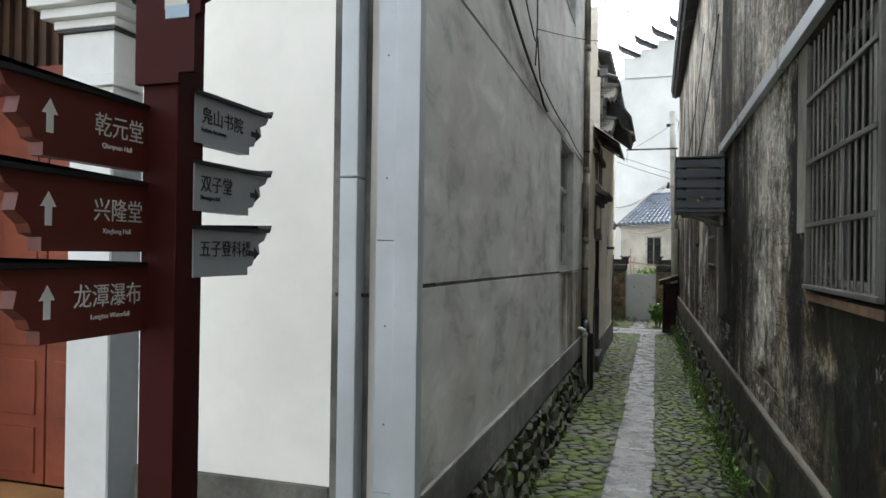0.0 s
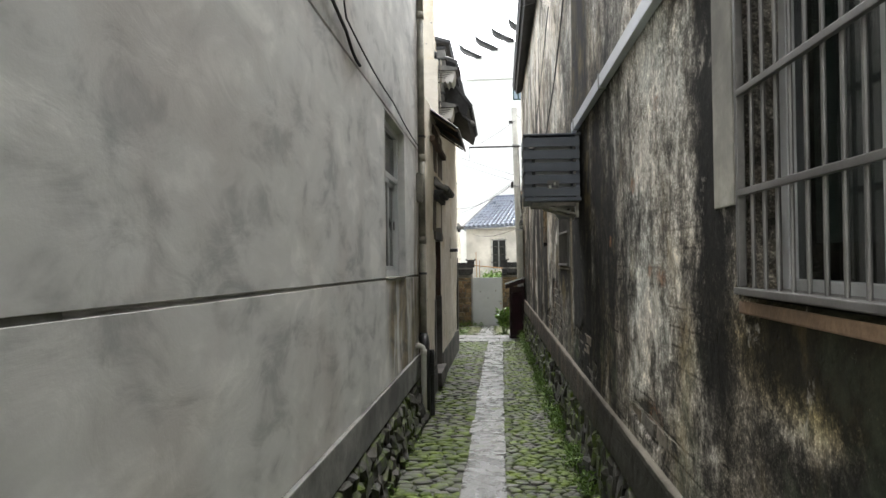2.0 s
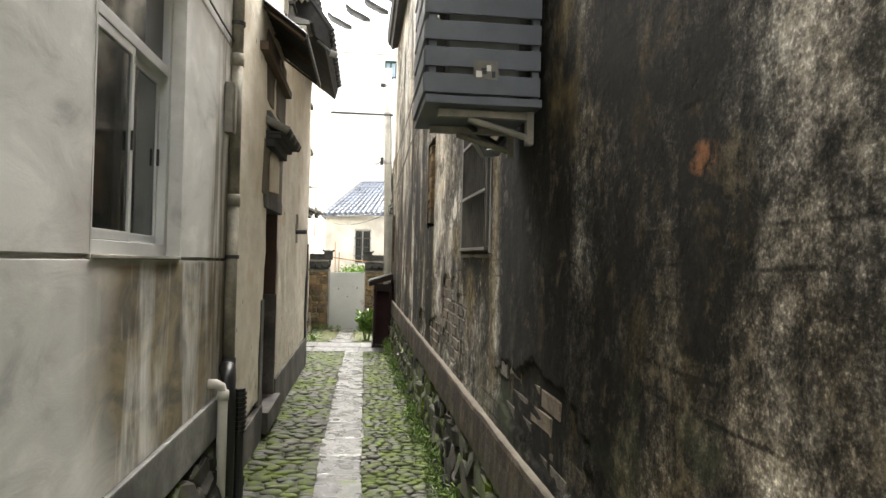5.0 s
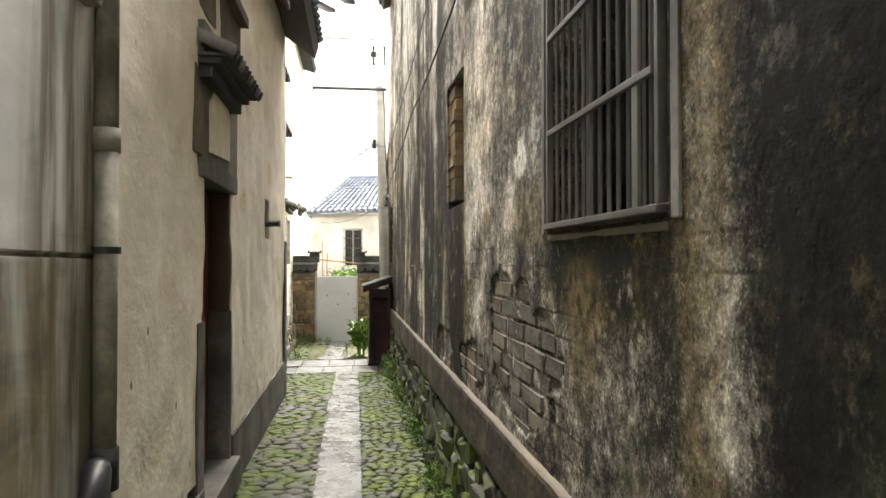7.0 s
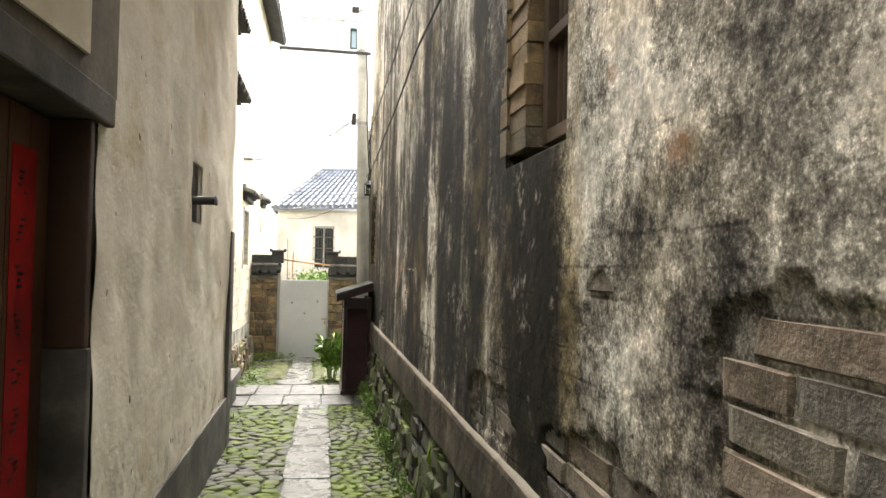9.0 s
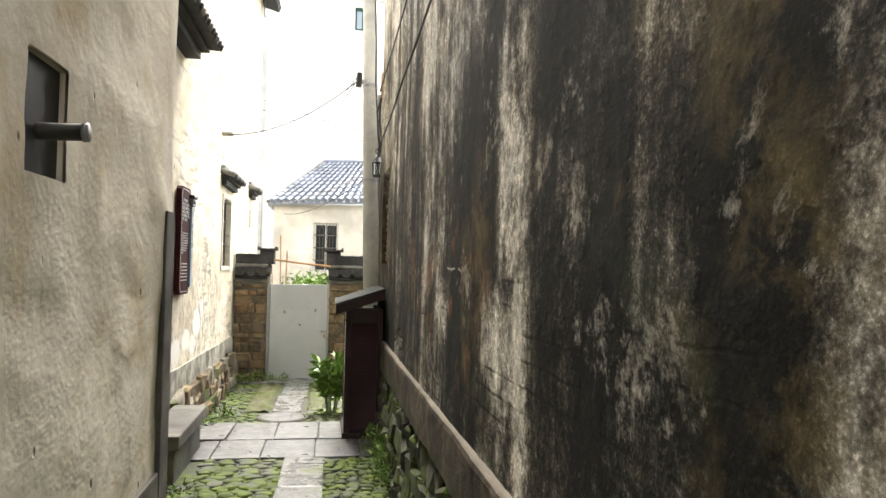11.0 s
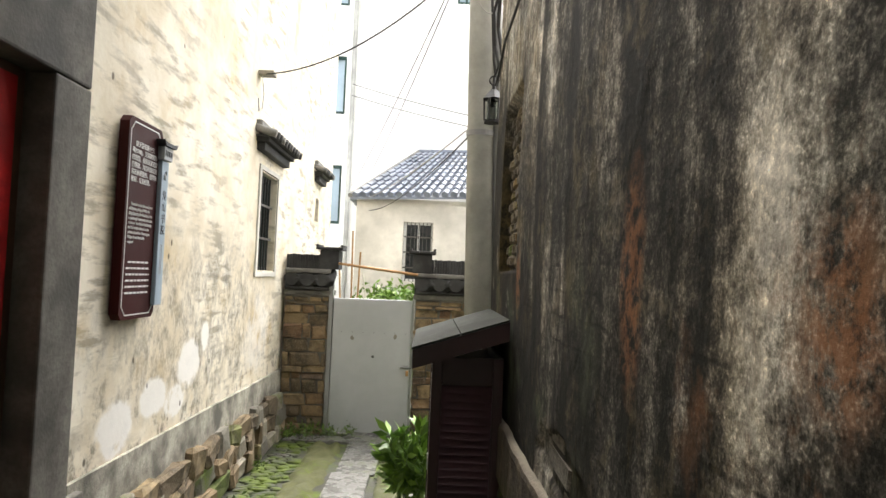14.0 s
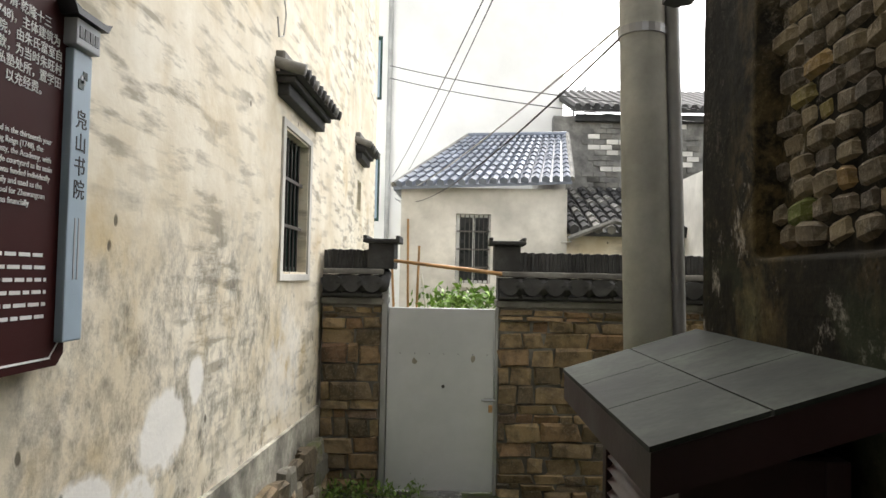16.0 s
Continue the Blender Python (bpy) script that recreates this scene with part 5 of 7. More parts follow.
# ---- pipes at the join of the two houses ----
def downpipe():
    d = thing("downpipe", (-0.90, 9.310, -0.1), "grimy cream plastic downpipe with collars", "downpipe")
    for z0, z1 in ((0.75, 1.78), (1.80, 2.7), (2.72, 4.3), (4.32, 5.9)):
        part("length", rod((-0.893, 9.310, z0), (-0.893, 9.310, z1), 0.038, None, None, 16), PVC_OLD, d, "", True)
    for z in (1.79, 2.71, 4.31):
        part("collar", rod((-0.893, 9.310, z - 0.04), (-0.893, 9.310, z + 0.04), 0.045, None, None, 16), PVC_OLD, d, "", True)
    for z in (1.42, 2.95):
        part("strap", rod((-0.893, 9.310, z - 0.012), (-0.893, 9.310, z + 0.012), 0.048, None, None, 16), IRON_DARK, d)
    for z in (1.4, 2.96):
        part("bracket", box(-0.98, -0.95, 9.220, 9.300, z - 0.01, z + 0.01), IRON_DARK, d)
    part("lower_length", rod((-0.893, 9.310, 0.62), (-0.893, 9.310, 0.76), 0.046, None, None, 14), RUBBER, d, "black plastic joint", True)
    k = part("drain_hose", tube([(-0.90, 9.260, 0.70), (-0.86, 9.140, 0.72), (-0.845, 9.080, 0.66), (-0.84, 9.060, 0.50), (-0.84, 9.060, 0.2), (-0.835, 9.040, ground_z(9.060) - 0.02)], 0.045, None, 12), RUBBER, d, "black plastic waste pipe", True)
    for i in range(9):
        part("rib", rod((-0.80, 9.220, 0.30 + i * 0.03), (-0.80, 9.220, 0.315 + i * 0.03), 0.045, None, None, 12), RUBBER, d)
    part("ribbed_core", rod((-0.80, 9.220, ground_z(9.160)), (-0.80, 9.220, 0.58), 0.036, None, None, 12), RUBBER, d)
    p = thing("white_waste_pipe", (-0.86, 8.92, 0.1), "short white plastic waste pipe with an elbow", "pipe")
    part("length", tube([(-0.95, 8.92, 0.66), (-0.89, 8.92, 0.66), (-0.862, 8.925, 0.645), (-0.85, 8.93, 0.60), (-0.85, 8.93, 0.3), (-0.85, 8.93, ground_z(9) - 0.02)], 0.030, None, 12), PVC, p, "", True)
    part("collar", rod((-0.85, 8.93, 0.565), (-0.85, 8.93, 0.62), 0.036, None, None, 14), PVC, p, "", True)
    q = thing("meter_box", (-0.92, 9.060, 2.2), "small rusty metal box beside the downpipe", "box")
    part("case", box(-0.925, -0.87, 9.100, 9.200, 2.2, 2.52, None, 0.008), BRACKET, q)
    part("door", box(-0.869, -0.864, 9.110, 9.190, 2.215, 2.505, None, 0.003), PVC_OLD, q)


downpipe()


# ---- narrow door of the cream house ----
def narrow_door():
    def DW(a, out, z):
        return CW(a - 0.17, out, z)
    d = thing("door_1", DW(11.66, -0.2, 0), "narrow dark wooden door in a stone and timber frame", "door", "", "structure")
    part("leaf", block(DW, 11.22, 12.05, -0.20, -0.145, 0.03, 1.86, None, 0.004), DOOR_LEAF, d)
    for k in range(5):
        part("plank", block(DW, 11.225 + k * 0.165, 11.384 + k * 0.165, -0.144, -0.134, 0.04, 1.85, None, 0.003), DOOR_LEAF, d)
    for a, b, e in ((11.04, 11.22, 0.008), (12.05, 12.10, 0.008)):
        part("stone_jamb", block(DW, a, b, -0.29, e, -0.03, 1.03, None, 0.008), STONE_DARK, d, "grey stone lower jamb")
        part("timber_jamb", block(DW, max(a, 11.18), b, -0.29, -0.004, 1.032, 1.86, None, 0.006), DOOR_WOOD, d)
    part("lintel", block(DW, 11.06, 12.24, -0.29, 0.024, 1.865, 1.985, None, 0.01), STONE_DARK, d, "cracked grey stone lintel")
    part("threshold", block(DW, 11.19, 12.14, -0.3, 0.07, -0.16, 0.028, None, 0.012), STONE_DARK, d, "worn stone threshold")
    part("door_head", block(DW, 10.90, 12.30, -0.05, 0.010, 1.99, 2.46, None, 0.003), SOOT, d, "sooty plaster panel above the lintel")
    part("door_niche", prism([(10.93, 2.00), (11.54, 2.03), (11.54, 2.30), (11.44, 2.40), (11.05, 2.40), (10.93, 2.30)], 0, DW(11.6, 0.0, 0)[0], DW(11.6, 0.022, 0)[0]), CREAM, d, "pale plaster plaque")
    part("dark_upper_panel", block(DW, 11.0, 12.45, -0.02, 0.008, 2.8, 3.4, None, 0.006), SOOT, d, "sooty plaster above the hood")
    c = thing("door_couplet", DW(11.84, -0.13, 0.5), "long red paper couplet with black writing on the dark door", "couplet")
    part("paper", block(DW, 11.745, 11.935, -0.1335, -0.1315, 0.55, 1.72), RED_PAPER, c)
    rr = random.Random(8)
    for i in range(7):
        z = 1.63 - i * 0.155
        for k in range(4):
            a = 11.79 + rr.uniform(0, 0.05)
            zz = z - k * 0.022
            part("ink_mark", block(DW, a, a + rr.uniform(0.02, 0.04), -0.1312, -0.1304, zz, zz + 0.010), BLACK, c)


narrow_door()


def tile_hood(name, rail, s0, s1, z, out, rise, label, rows=1):
    """A small hood of clay tiles corbelled out of a wall."""
    h = thing(name, rail((s0 + s1) / 2, 0, z), label, "tile hood")
    part("corbel", block(rail, s0 + 0.05, s1 - 0.05, -0.02, out * 0.45, z - 0.07, z, None, 0.008), TILE_DARK, h)
    part("corbel", block(rail, s0 + 0.02, s1 - 0.02, -0.02, out * 0.7, z + 0.001, z + 0.035, None, 0.006), TILE_DARK, h)
    deck = block(rail, s0, s1, -0.02, out, z + 0.036, z + 0.055)
    part("deck", deck, TILE_DARK, h)
    n = max(3, int((s1 - s0) / 0.11))
    for i in range(n + 1):
        s = s0 + (s1 - s0) * i / n
        part("tile", rod(rail(s, -0.01, z + 0.06 + rise), rail(s, out + 0.02, z + 0.062), 0.034, None, None, 8), TILE_PALE if (i * 7) % 3 == 0 else TILE_DARK, h, "", True)
    part("ridge", block(rail, s0, s1, -0.02, 0.05, z + rise + 0.06, z + rise + 0.13, None, 0.015), TILE_PALE, h)
    return h


tile_hood("tile_hood", CW, 10.78, 11.90, 2.47, 0.18, 0.10, "dark clay tile hood above the narrow door")


def metal_awning():
    a = thing("metal_awning", CW(11.4, 0.1, 3.1), "dark corrugated metal awning on a timber frame", "awning")
    b, n = bmesh.new(), 60
    rows = []
    for i in range(n + 1):
        s = 10.35 + 1.75 * i / n
        w = 0.012 * math.sin(i * 1.25)
        rows.append([b.verts.new(CW(s, o, z + w)) for o, z in ((-0.01, 3.52), (0.36, 3.25), (0.36, 3.242), (-0.01, 3.512))])
    for u, v in zip(rows, rows[1:]):
        for k in range(4):
            b.faces.new((u[k], u[(k + 1) % 4], v[(k + 1) % 4], v[k]))
    part("sheet", b, IRON_DARK, a)
    part("fascia", block(CW, 10.35, 12.10, 0.355, 0.375, 3.20, 3.24), IRON_DARK, a)
    for s in (10.45, 11.25, 12.05):
        part("rafter", rod(CW(s, 0, 3.47), CW(s, 0.34, 3.225), 0.012, None, None, 6), OLD_WOOD, a)
    part("beam", block(CW, 10.35, 12.25, 0.0, 0.07, 3.10, 3.17, None, 0.006), OLD_WOOD, a)


metal_awning()


def gable_finial():
    """The carved end of a stepped gable: two scalloped pediments on a narrow neck, a short pillar on top."""
    x, y = -0.90, 12.2
    g = thing("gable_finial", (x, y, 3.7), "grey carved gable finial with two scalloped pediments", "finial")

    def pediment(zc, w):
        o = [(x - w, zc), (x - w - 0.02, zc + 0.035), (x, zc + 0.09), (x + w + 0.02, zc + 0.035), (x + w, zc)]
        cap = part("cap", prism(o, 1, y - 0.10, y + 0.34), TILE_PALE, g)
        low = [(x + w - 0.03, zc - 0.004)] + [(x + (w - 0.05) * (1 - k / 6), zc - 0.13 - 0.045 * (k % 2) - 0.03 * math.sin(k * 0.5236)) for k in range(13)] + [(x - w + 0.03, zc - 0.004)]
        face = part("pediment", prism(low, 1, y - 0.07, y + 0.30), HOUSE_RENDER, g, "pale moulded pediment")
        for k in range(4):
            q = (w - 0.07) * (1 - 0.2 * k)
            part("moulding", prism([(x - q, zc - 0.03 - 0.026 * k), (x, zc - 0.012 - 0.026 * k), (x + q, zc - 0.03 - 0.026 * k), (x + q, zc - 0.04 - 0.026 * k), (x, zc - 0.022 - 0.026 * k), (x - q, zc - 0.04 - 0.026 * k)], 1, y - 0.082, y - 0.0705), TILE_PALE, face)
        for e in (-1, 1):
            part("cap_tip", rod((x + e * (w + 0.02), y - 0.10, zc + 0.03), (x + e * (w + 0.02), y + 0.34, zc + 0.03), 0.022, None, None, 8), TILE_DARK, cap)
    pediment(4.45, 0.25)
    pediment(3.89, 0.22)
    part("neck", box(x - 0.15, x + 0.04, y - 0.04, y + 0.25, 3.985, 4.28, None, 0.012), TILE_PALE, g)
    for dx in (-0.13, -0.03):
        part("neck_moulding", rod((x + dx, y - 0.05, 4.0), (x + dx, y - 0.05, 4.27), 0.03, None, None, 8), HOUSE_RENDER, g)
    part("neck_band", box(x - 0.17, x + 0.06, y - 0.06, y + 0.26, 4.10, 4.14, None, 0.008), TILE_DARK, g)
    part("pillar", box(x - 0.065, x + 0.065, y + 0.0, y + 0.16, 4.545, 4.84, None, 0.012), TILE_PALE, g)
    part("pillar_band", box(x - 0.09, x + 0.09, y - 0.03, y + 0.19, 4.64, 4.67, None, 0.008), TILE_DARK, g)
    part("pillar_band", box(x - 0.075, x + 0.075, y - 0.01, y + 0.17, 4.80, 4.85, None, 0.01), TILE_DARK, g)


def gable_roof_edge():
    r = thing("roof_edge", (-0.7, 12.8, 4.1), "dark tiled roof edge sloping behind the carved finial", "roof edge")
    deck = part("deck", prism([(-1.2, 4.62), (-0.82, 4.44), (-0.50, 3.98), (-0.54, 3.83), (-0.80, 4.02), (-1.2, 4.3)], 1, 12.56, 15.4), TILE_DARK, r)
    for i in range(14):
        yy = 12.62 + i * 0.2
        part("tile", tube([(-1.0, yy, 4.56), (-0.80, yy, 4.45), (-0.47, yy, 3.99)], 0.05, None, 6), TILE_DARK, deck)
    part("end_knob", rod((-0.47, 12.55, 3.72), (-0.40, 12.55, 3.70), 0.05, None, 0.035, 10), TILE_PALE, r)
    part("knob_arm", rod((-0.62, 12.57, 3.86), (-0.46, 12.56, 3.73), 0.018, None, None, 6), TILE_DARK, r)


solid("gable_stub", box(-1.25, -0.90, 12.16, 12.54, 3.4, 3.80, None, 0.01), CREAM, "short plastered gable stub under the carved finial", "wall")
solid("wall_cream_gable", box(-4.4, -1.02, 12.3, 12.5, 3.5, 5.9), CREAM, "gable wall of the cream house", "wall")
gable_finial()
gable_roof_edge()

s = thing("vent_tube", CW(14.03, 0, 1.75), "short metal tube poking from a narrow slit", "tube")
part("pipe", rod(CW(14.03, -0.15, 1.75), CW(14.03, 0.12, 1.755), 0.028, None, None, 16), IRON_DARK, s, "", True)
# Black block in the slit: the shade of its depth put into colour.
part("slit_dark", block(CW, 13.872, 14.188, -0.10, -0.022, 1.592, 2.008), BLACK, s, "black block whose colour stands for the slit's unlit depth")
part("rim", rod(CW(14.03, 0.115, 1.755), CW(14.03, 0.13, 1.755), 0.031, None, None, 16), STEEL, s, "", True)


# ---- stone doorway of the stained house ----
def stone_doorway():
    d = thing("door_2", YW(17.0, -0.2, 0.1), "red-papered door in a heavy grey stone frame", "door", "", "structure")
    part("jamb", block(YW, 17.19, 17.475, -0.28, 0.03, -0.1, 2.04, None, 0.01), STONE_DARK, d, "grey dressed stone jamb")
    part("jamb", block(YW, 16.29, 16.52, -0.28, 0.03, -0.1, 2.04, None, 0.01), STONE_DARK, d, "grey dressed stone jamb")
    part("lintel", block(YW, 16.29, 17.475, -0.28, 0.03, 2.044, 2.515, None, 0.012), STONE_DARK, d, "grey stone lintel block")
    part("threshold", block(YW, 16.29, 17.56, -0.28, 0.06, -0.3, 0.33, None, 0.012), STONE_DARK, d, "worn stone threshold")
    part("leaf", block(YW, 16.525, 17.185, -0.14, -0.085, 0.335, 2.04, None, 0.004), DOOR_WOOD, d)
    p = part("red_poster", block(YW, 16.54, 17.13, -0.084, -0.081, 0.42, 2.0), RED_PAPER, d, "faded red paper sheets")
    part("torn_scrap", prism([(16.86, 0.75), (16.94, 0.98), (17.0, 0.86), (17.08, 0.82), (17.0, 0.74)], 0, -1.447, -1.441), PVC, p, "torn white paper scrap")
    m = thing("door_mirror", YW(16.85, 0.03, 2.3), "small oval mirror with a pale rim above the door", "mirror")
    o = [(16.85 + 0.06 * math.cos(a * 0.2618), 2.355 + 0.065 * math.sin(a * 0.2618)) for a in range(24)]
    part("rim", prism(o, 0, -1.339, -1.325), STEEL, m)
    o = [(16.85 + 0.048 * math.cos(a * 0.2618), 2.355 + 0.053 * math.sin(a * 0.2618)) for a in range(24)]
    part("glass", prism(o, 0, -1.3245, -1.321), SIGN_BLUE, m)
    st = thing("door_step", (-1.2, 17.1, ground_z(17)), "worn grey stone step before the doorway", "step")
    part("tread", box(-1.305, -1.03, 16.55, 17.72, -0.02, 0.085, None, 0.014), STONE_DARK, st)
    part("block", box(-1.305, -1.07, 16.6, 17.64, ground_z(17) - 0.05, -0.021, None, 0.01), PLINTH_L, st)


stone_doorway()
tile_hood("tile_hood", YW, 16.8, 18.1, 3.30, 0.30, 0.14, "dark tile hood high over the stone doorway")
tile_hood("tile_hood", YW, 16.8, 18.0, 4.15, 0.28, 0.12, "upper dark tile hood on the stained wall")
tile_hood("tile_hood", YW, 20.35, 21.5, 2.39, 0.15, 0.05, "mossy tile hood above a small window")
tile_hood("tile_hood", YW, 23.3, 24.0, 2.52, 0.14, 0.06, "small tile hood near the wall's end")


def plaque():
    """The carved notice board on the stained wall."""
    p = thing("notice_board", (-1.36, 18.02, 1.05), "maroon notice board with white writing and a pale blue strip", "notice board")
    y0, y1, z0, z1, x = 17.80, 18.215, 1.04, 2.02, -1.315
    c = 0.03
    o = [(y0, z0 + c), (y0 + c, z0), (y1 - c, z0), (y1, z0 + c), (y1, z1 - c), (y1 - c, z1), (y0 + c, z1), (y0, z1 - c)]
    part("board", prism(o, 0, -1.362, x), MAROON, p)
    i = 0.02
    b = bmesh.new()
    for a, d, u, v in ((y0 + i, y0 + i + 0.005, z0 + 0.06, z1 - 0.06), (y1 - i - 0.005, y1 - i, z0 + 0.06, z1 - 0.06), (y0 + 0.06, y1 - 0.06, z0 + i, z0 + i + 0.005), (y0 + 0.06, y1 - 0.06, z1 - i - 0.005, z1 - i)):
        box(x, x + 0.0015, a, d, u, v, b)
    for yy, zz, sy, sz in ((y0 + i, z0 + i, 1, 1), (y1 - i, z0 + i, -1, 1), (y0 + i, z1 - i, 1, -1), (y1 - i, z1 - i, -1, -1)):
        prism([(yy, zz + sz * 0.045), (yy + sy * 0.005, zz + sz * 0.045), (yy + sy * 0.045, zz + sz * 0.005), (yy + sy * 0.045, zz)], 0, x, x + 0.0015, b)
    part("border", b, WHITE_INK, p, "thin white border line")
    turn = Matrix(((0, 0, 1, 0), (1, 0, 0, 0), (0, 1, 0, 0), (0, 0, 0, 1)))
    lettering("writing", "    建于清·乾隆十三\n年(1748)，主体建筑为\n四合院，由朱氏富室自\n行筹款，为当时朱旺村\n朱氏私塾处所，置学田\n收租，以充经费。", 0.031, Matrix.Translation((x + 0.001, y0 + 0.045, 1.885)) @ turn, WHITE_INK, p, 1.0)
    lettering("writing", "    Founded in the thirteenth year\nof Qianlong Reign (1748), the\nQing Dynasty, the Academy, with\na quadrangle courtyard as its main\nstructure, was funded individually\nby Zhu family and used as the\nprivate school for Zhuwangcun\nVillage. It was financially\nsupport.", 0.0205, Matrix.Translation((x + 0.001, y0 + 0.045, 1.595)) @ turn, WHITE_INK, p)
    rr = random.Random(5)
    for k in range(6):
        z, y = 1.315 - k * 0.03, y0 + 0.05 + (0.02 if k == 0 else 0)
        while y < y1 - 0.10:
            w = rr.uniform(0.02, 0.045)
            part("text_bar", box(x, x + 0.0012, y, min(y + w, y1 - 0.09), z, z + 0.009), WHITE_INK, p)
            y += w + 0.010
    s = part("blue_strip", box(x - 0.02, x + 0.022, y1 - 0.045, y1 + 0.045, 1.10, 1.86, None, 0.005), SIGN_BLUE, p, "pale blue strip with black writing")
    lettering("writing", "凫\n山\n书\n院", 0.055, Matrix.Translation((x + 0.0225, y1 - 0.026, 1.66)) @ turn, BLACK, s)
    for k in range(3):
        part("seal_mark", box(x + 0.022, x + 0.0235, y1 - 0.02 + 0.01 * k, y1 + 0.005 + 0.008 * k, 1.76 + 0.014 * k, 1.785 + 0.012 * k), SIGN_GREY if k % 2 else GREEN_SHUT, s)
    for k in range(2):
        part("text_bar", box(x + 0.022, x + 0.0232, y1 - 0.012 + 0.018 * k, y1 - 0.005 + 0.018 * k, 1.26, 1.42), SIGN_GREY, s)
    cap = part("strip_cap", box(x - 0.02, x + 0.035, y1 - 0.058, y1 + 0.058, 1.865, 1.935, None, 0.004), SIGN_GREY, p, "grey carved cap with a black roof")
    for k in range(4):
        part("cap_opening", box(x + 0.035, x + 0.0365, y1 - 0.046 + 0.025 * k, y1 - 0.028 + 0.025 * k, 1.885, 1.915), BLACK, cap)
    part("cap_roof", prism([(y1 - 0.075, 1.937), (y1 + 0.075, 1.937), (y1 + 0.095, 1.965), (y1 + 0.06, 1.955), (y1 - 0.06, 1.955), (y1 - 0.095, 1.965)], 0, x - 0.02, x + 0.048), BLACK, cap)


plaque()


def shuttered_window():
    s0, s1, z0, z1 = YW_HOLES[1]
    w = thing("window_6", YW(20.9, -0.1, z0), "small window with dark green shutters and iron bars", "window", "", "structure")
    f = bmesh.new()
    for a, b, c, d in ((s0 + 0.007, s0 + 0.04, z0 + 0.007, z1 - 0.007), (s1 - 0.04, s1 - 0.007, z0 + 0.007, z1 - 0.007), (s0 + 0.04, s1 - 0.04, z0 + 0.007, z0 + 0.04), (s0 + 0.04, s1 - 0.04, z1 - 0.04, z1 - 0.007)):
        block(YW, a, b, -0.15, -0.06, c, d, f, 0.003)
    part("window_frame", f, GREEN_SHUT, w)
    for k in range(2):
        a = s0 + 0.042 + k * 0.29
        sh = part("shutter", block(YW, a, a + 0.286, -0.19, -0.155, z0 + 0.042, z1 - 0.042, None, 0.003), GREEN_SHUT, w)
        for j in range(4):
            part("batten", block(YW, a + 0.01 + j * 0.07, a + 0.055 + j * 0.07, -0.1545, -0.145, z0 + 0.05, z1 - 0.05), GREEN_SHUT, sh)
    for i in range(6):
        s = s0 + 0.08 + i * 0.1
        part("bar", rod(YW(s, -0.05, z0 + 0.009), YW(s, -0.05, z1 - 0.009), 0.008, None, None, 6), IRON_DARK, w)
    for z in (z0 + 0.3, z0 + 0.6):
        part("rail", block(YW, s0 + 0.009, s1 - 0.009, -0.042, -0.034, z - 0.01, z + 0.01), IRON_BAR, w)
    for a, b, c, d in ((s0 - 0.07, s0 - 0.007, z0 - 0.05, z1 + 0.05), (s1 + 0.007, s1 + 0.07, z0 - 0.05, z1 + 0.05), (s0 - 0.007, s1 + 0.007, z0 - 0.05, z0 - 0.007), (s0 - 0.007, s1 + 0.007, z1 + 0.007, z1 + 0.05)):
        part("surround", block(YW, a, b, -0.04, 0.016, c, d, None, 0.004), HOUSE_RENDER, w)
    v = thing("window_7", YW(23.6, -0.1, 1.95), "narrow dark slit window with bars", "window", "", "structure")
    for i in range(3):
        part("bar", rod(YW(23.55 + 0.07 * i, -0.05, 1.957), YW(23.55 + 0.07 * i, -0.05, 2.254), 0.008, None, None, 6), IRON_DARK, v)
    part("backing", block(YW, 23.507, 23.743, -0.25, -0.22, 1.957, 2.254), DOOR_WOOD, v)


shuttered_window()


# ---- yard wall with the metal gate ----
GY = 21.75
gz = ground_z(GY)
yard_wall = thing("yard_wall", (0, GY, gz), "low yard wall of tan stone blocks with a tiled coping", "wall", "", "structure")
bm = box(-1.345, -0.89, GY - 0.008, GY + 0.24, gz - 0.05, 1.06)
part("mortar", bm, PLINTH_L, yard_wall, "recessed grey mortar")
part("mortar", box(0.005, 3.4, GY - 0.008, GY + 0.24, gz - 0.05, 1.06), PLINTH_L, yard_wall, "recessed grey mortar")
for a, b in ((-1.36, -0.86), (-0.02, 3.42)):
    part("mortar_band", box(a, b, GY - 0.03, GY + 0.29, 1.062, 1.115, None, 0.01), TILE_PALE, yard_wall, "pale mortar band")


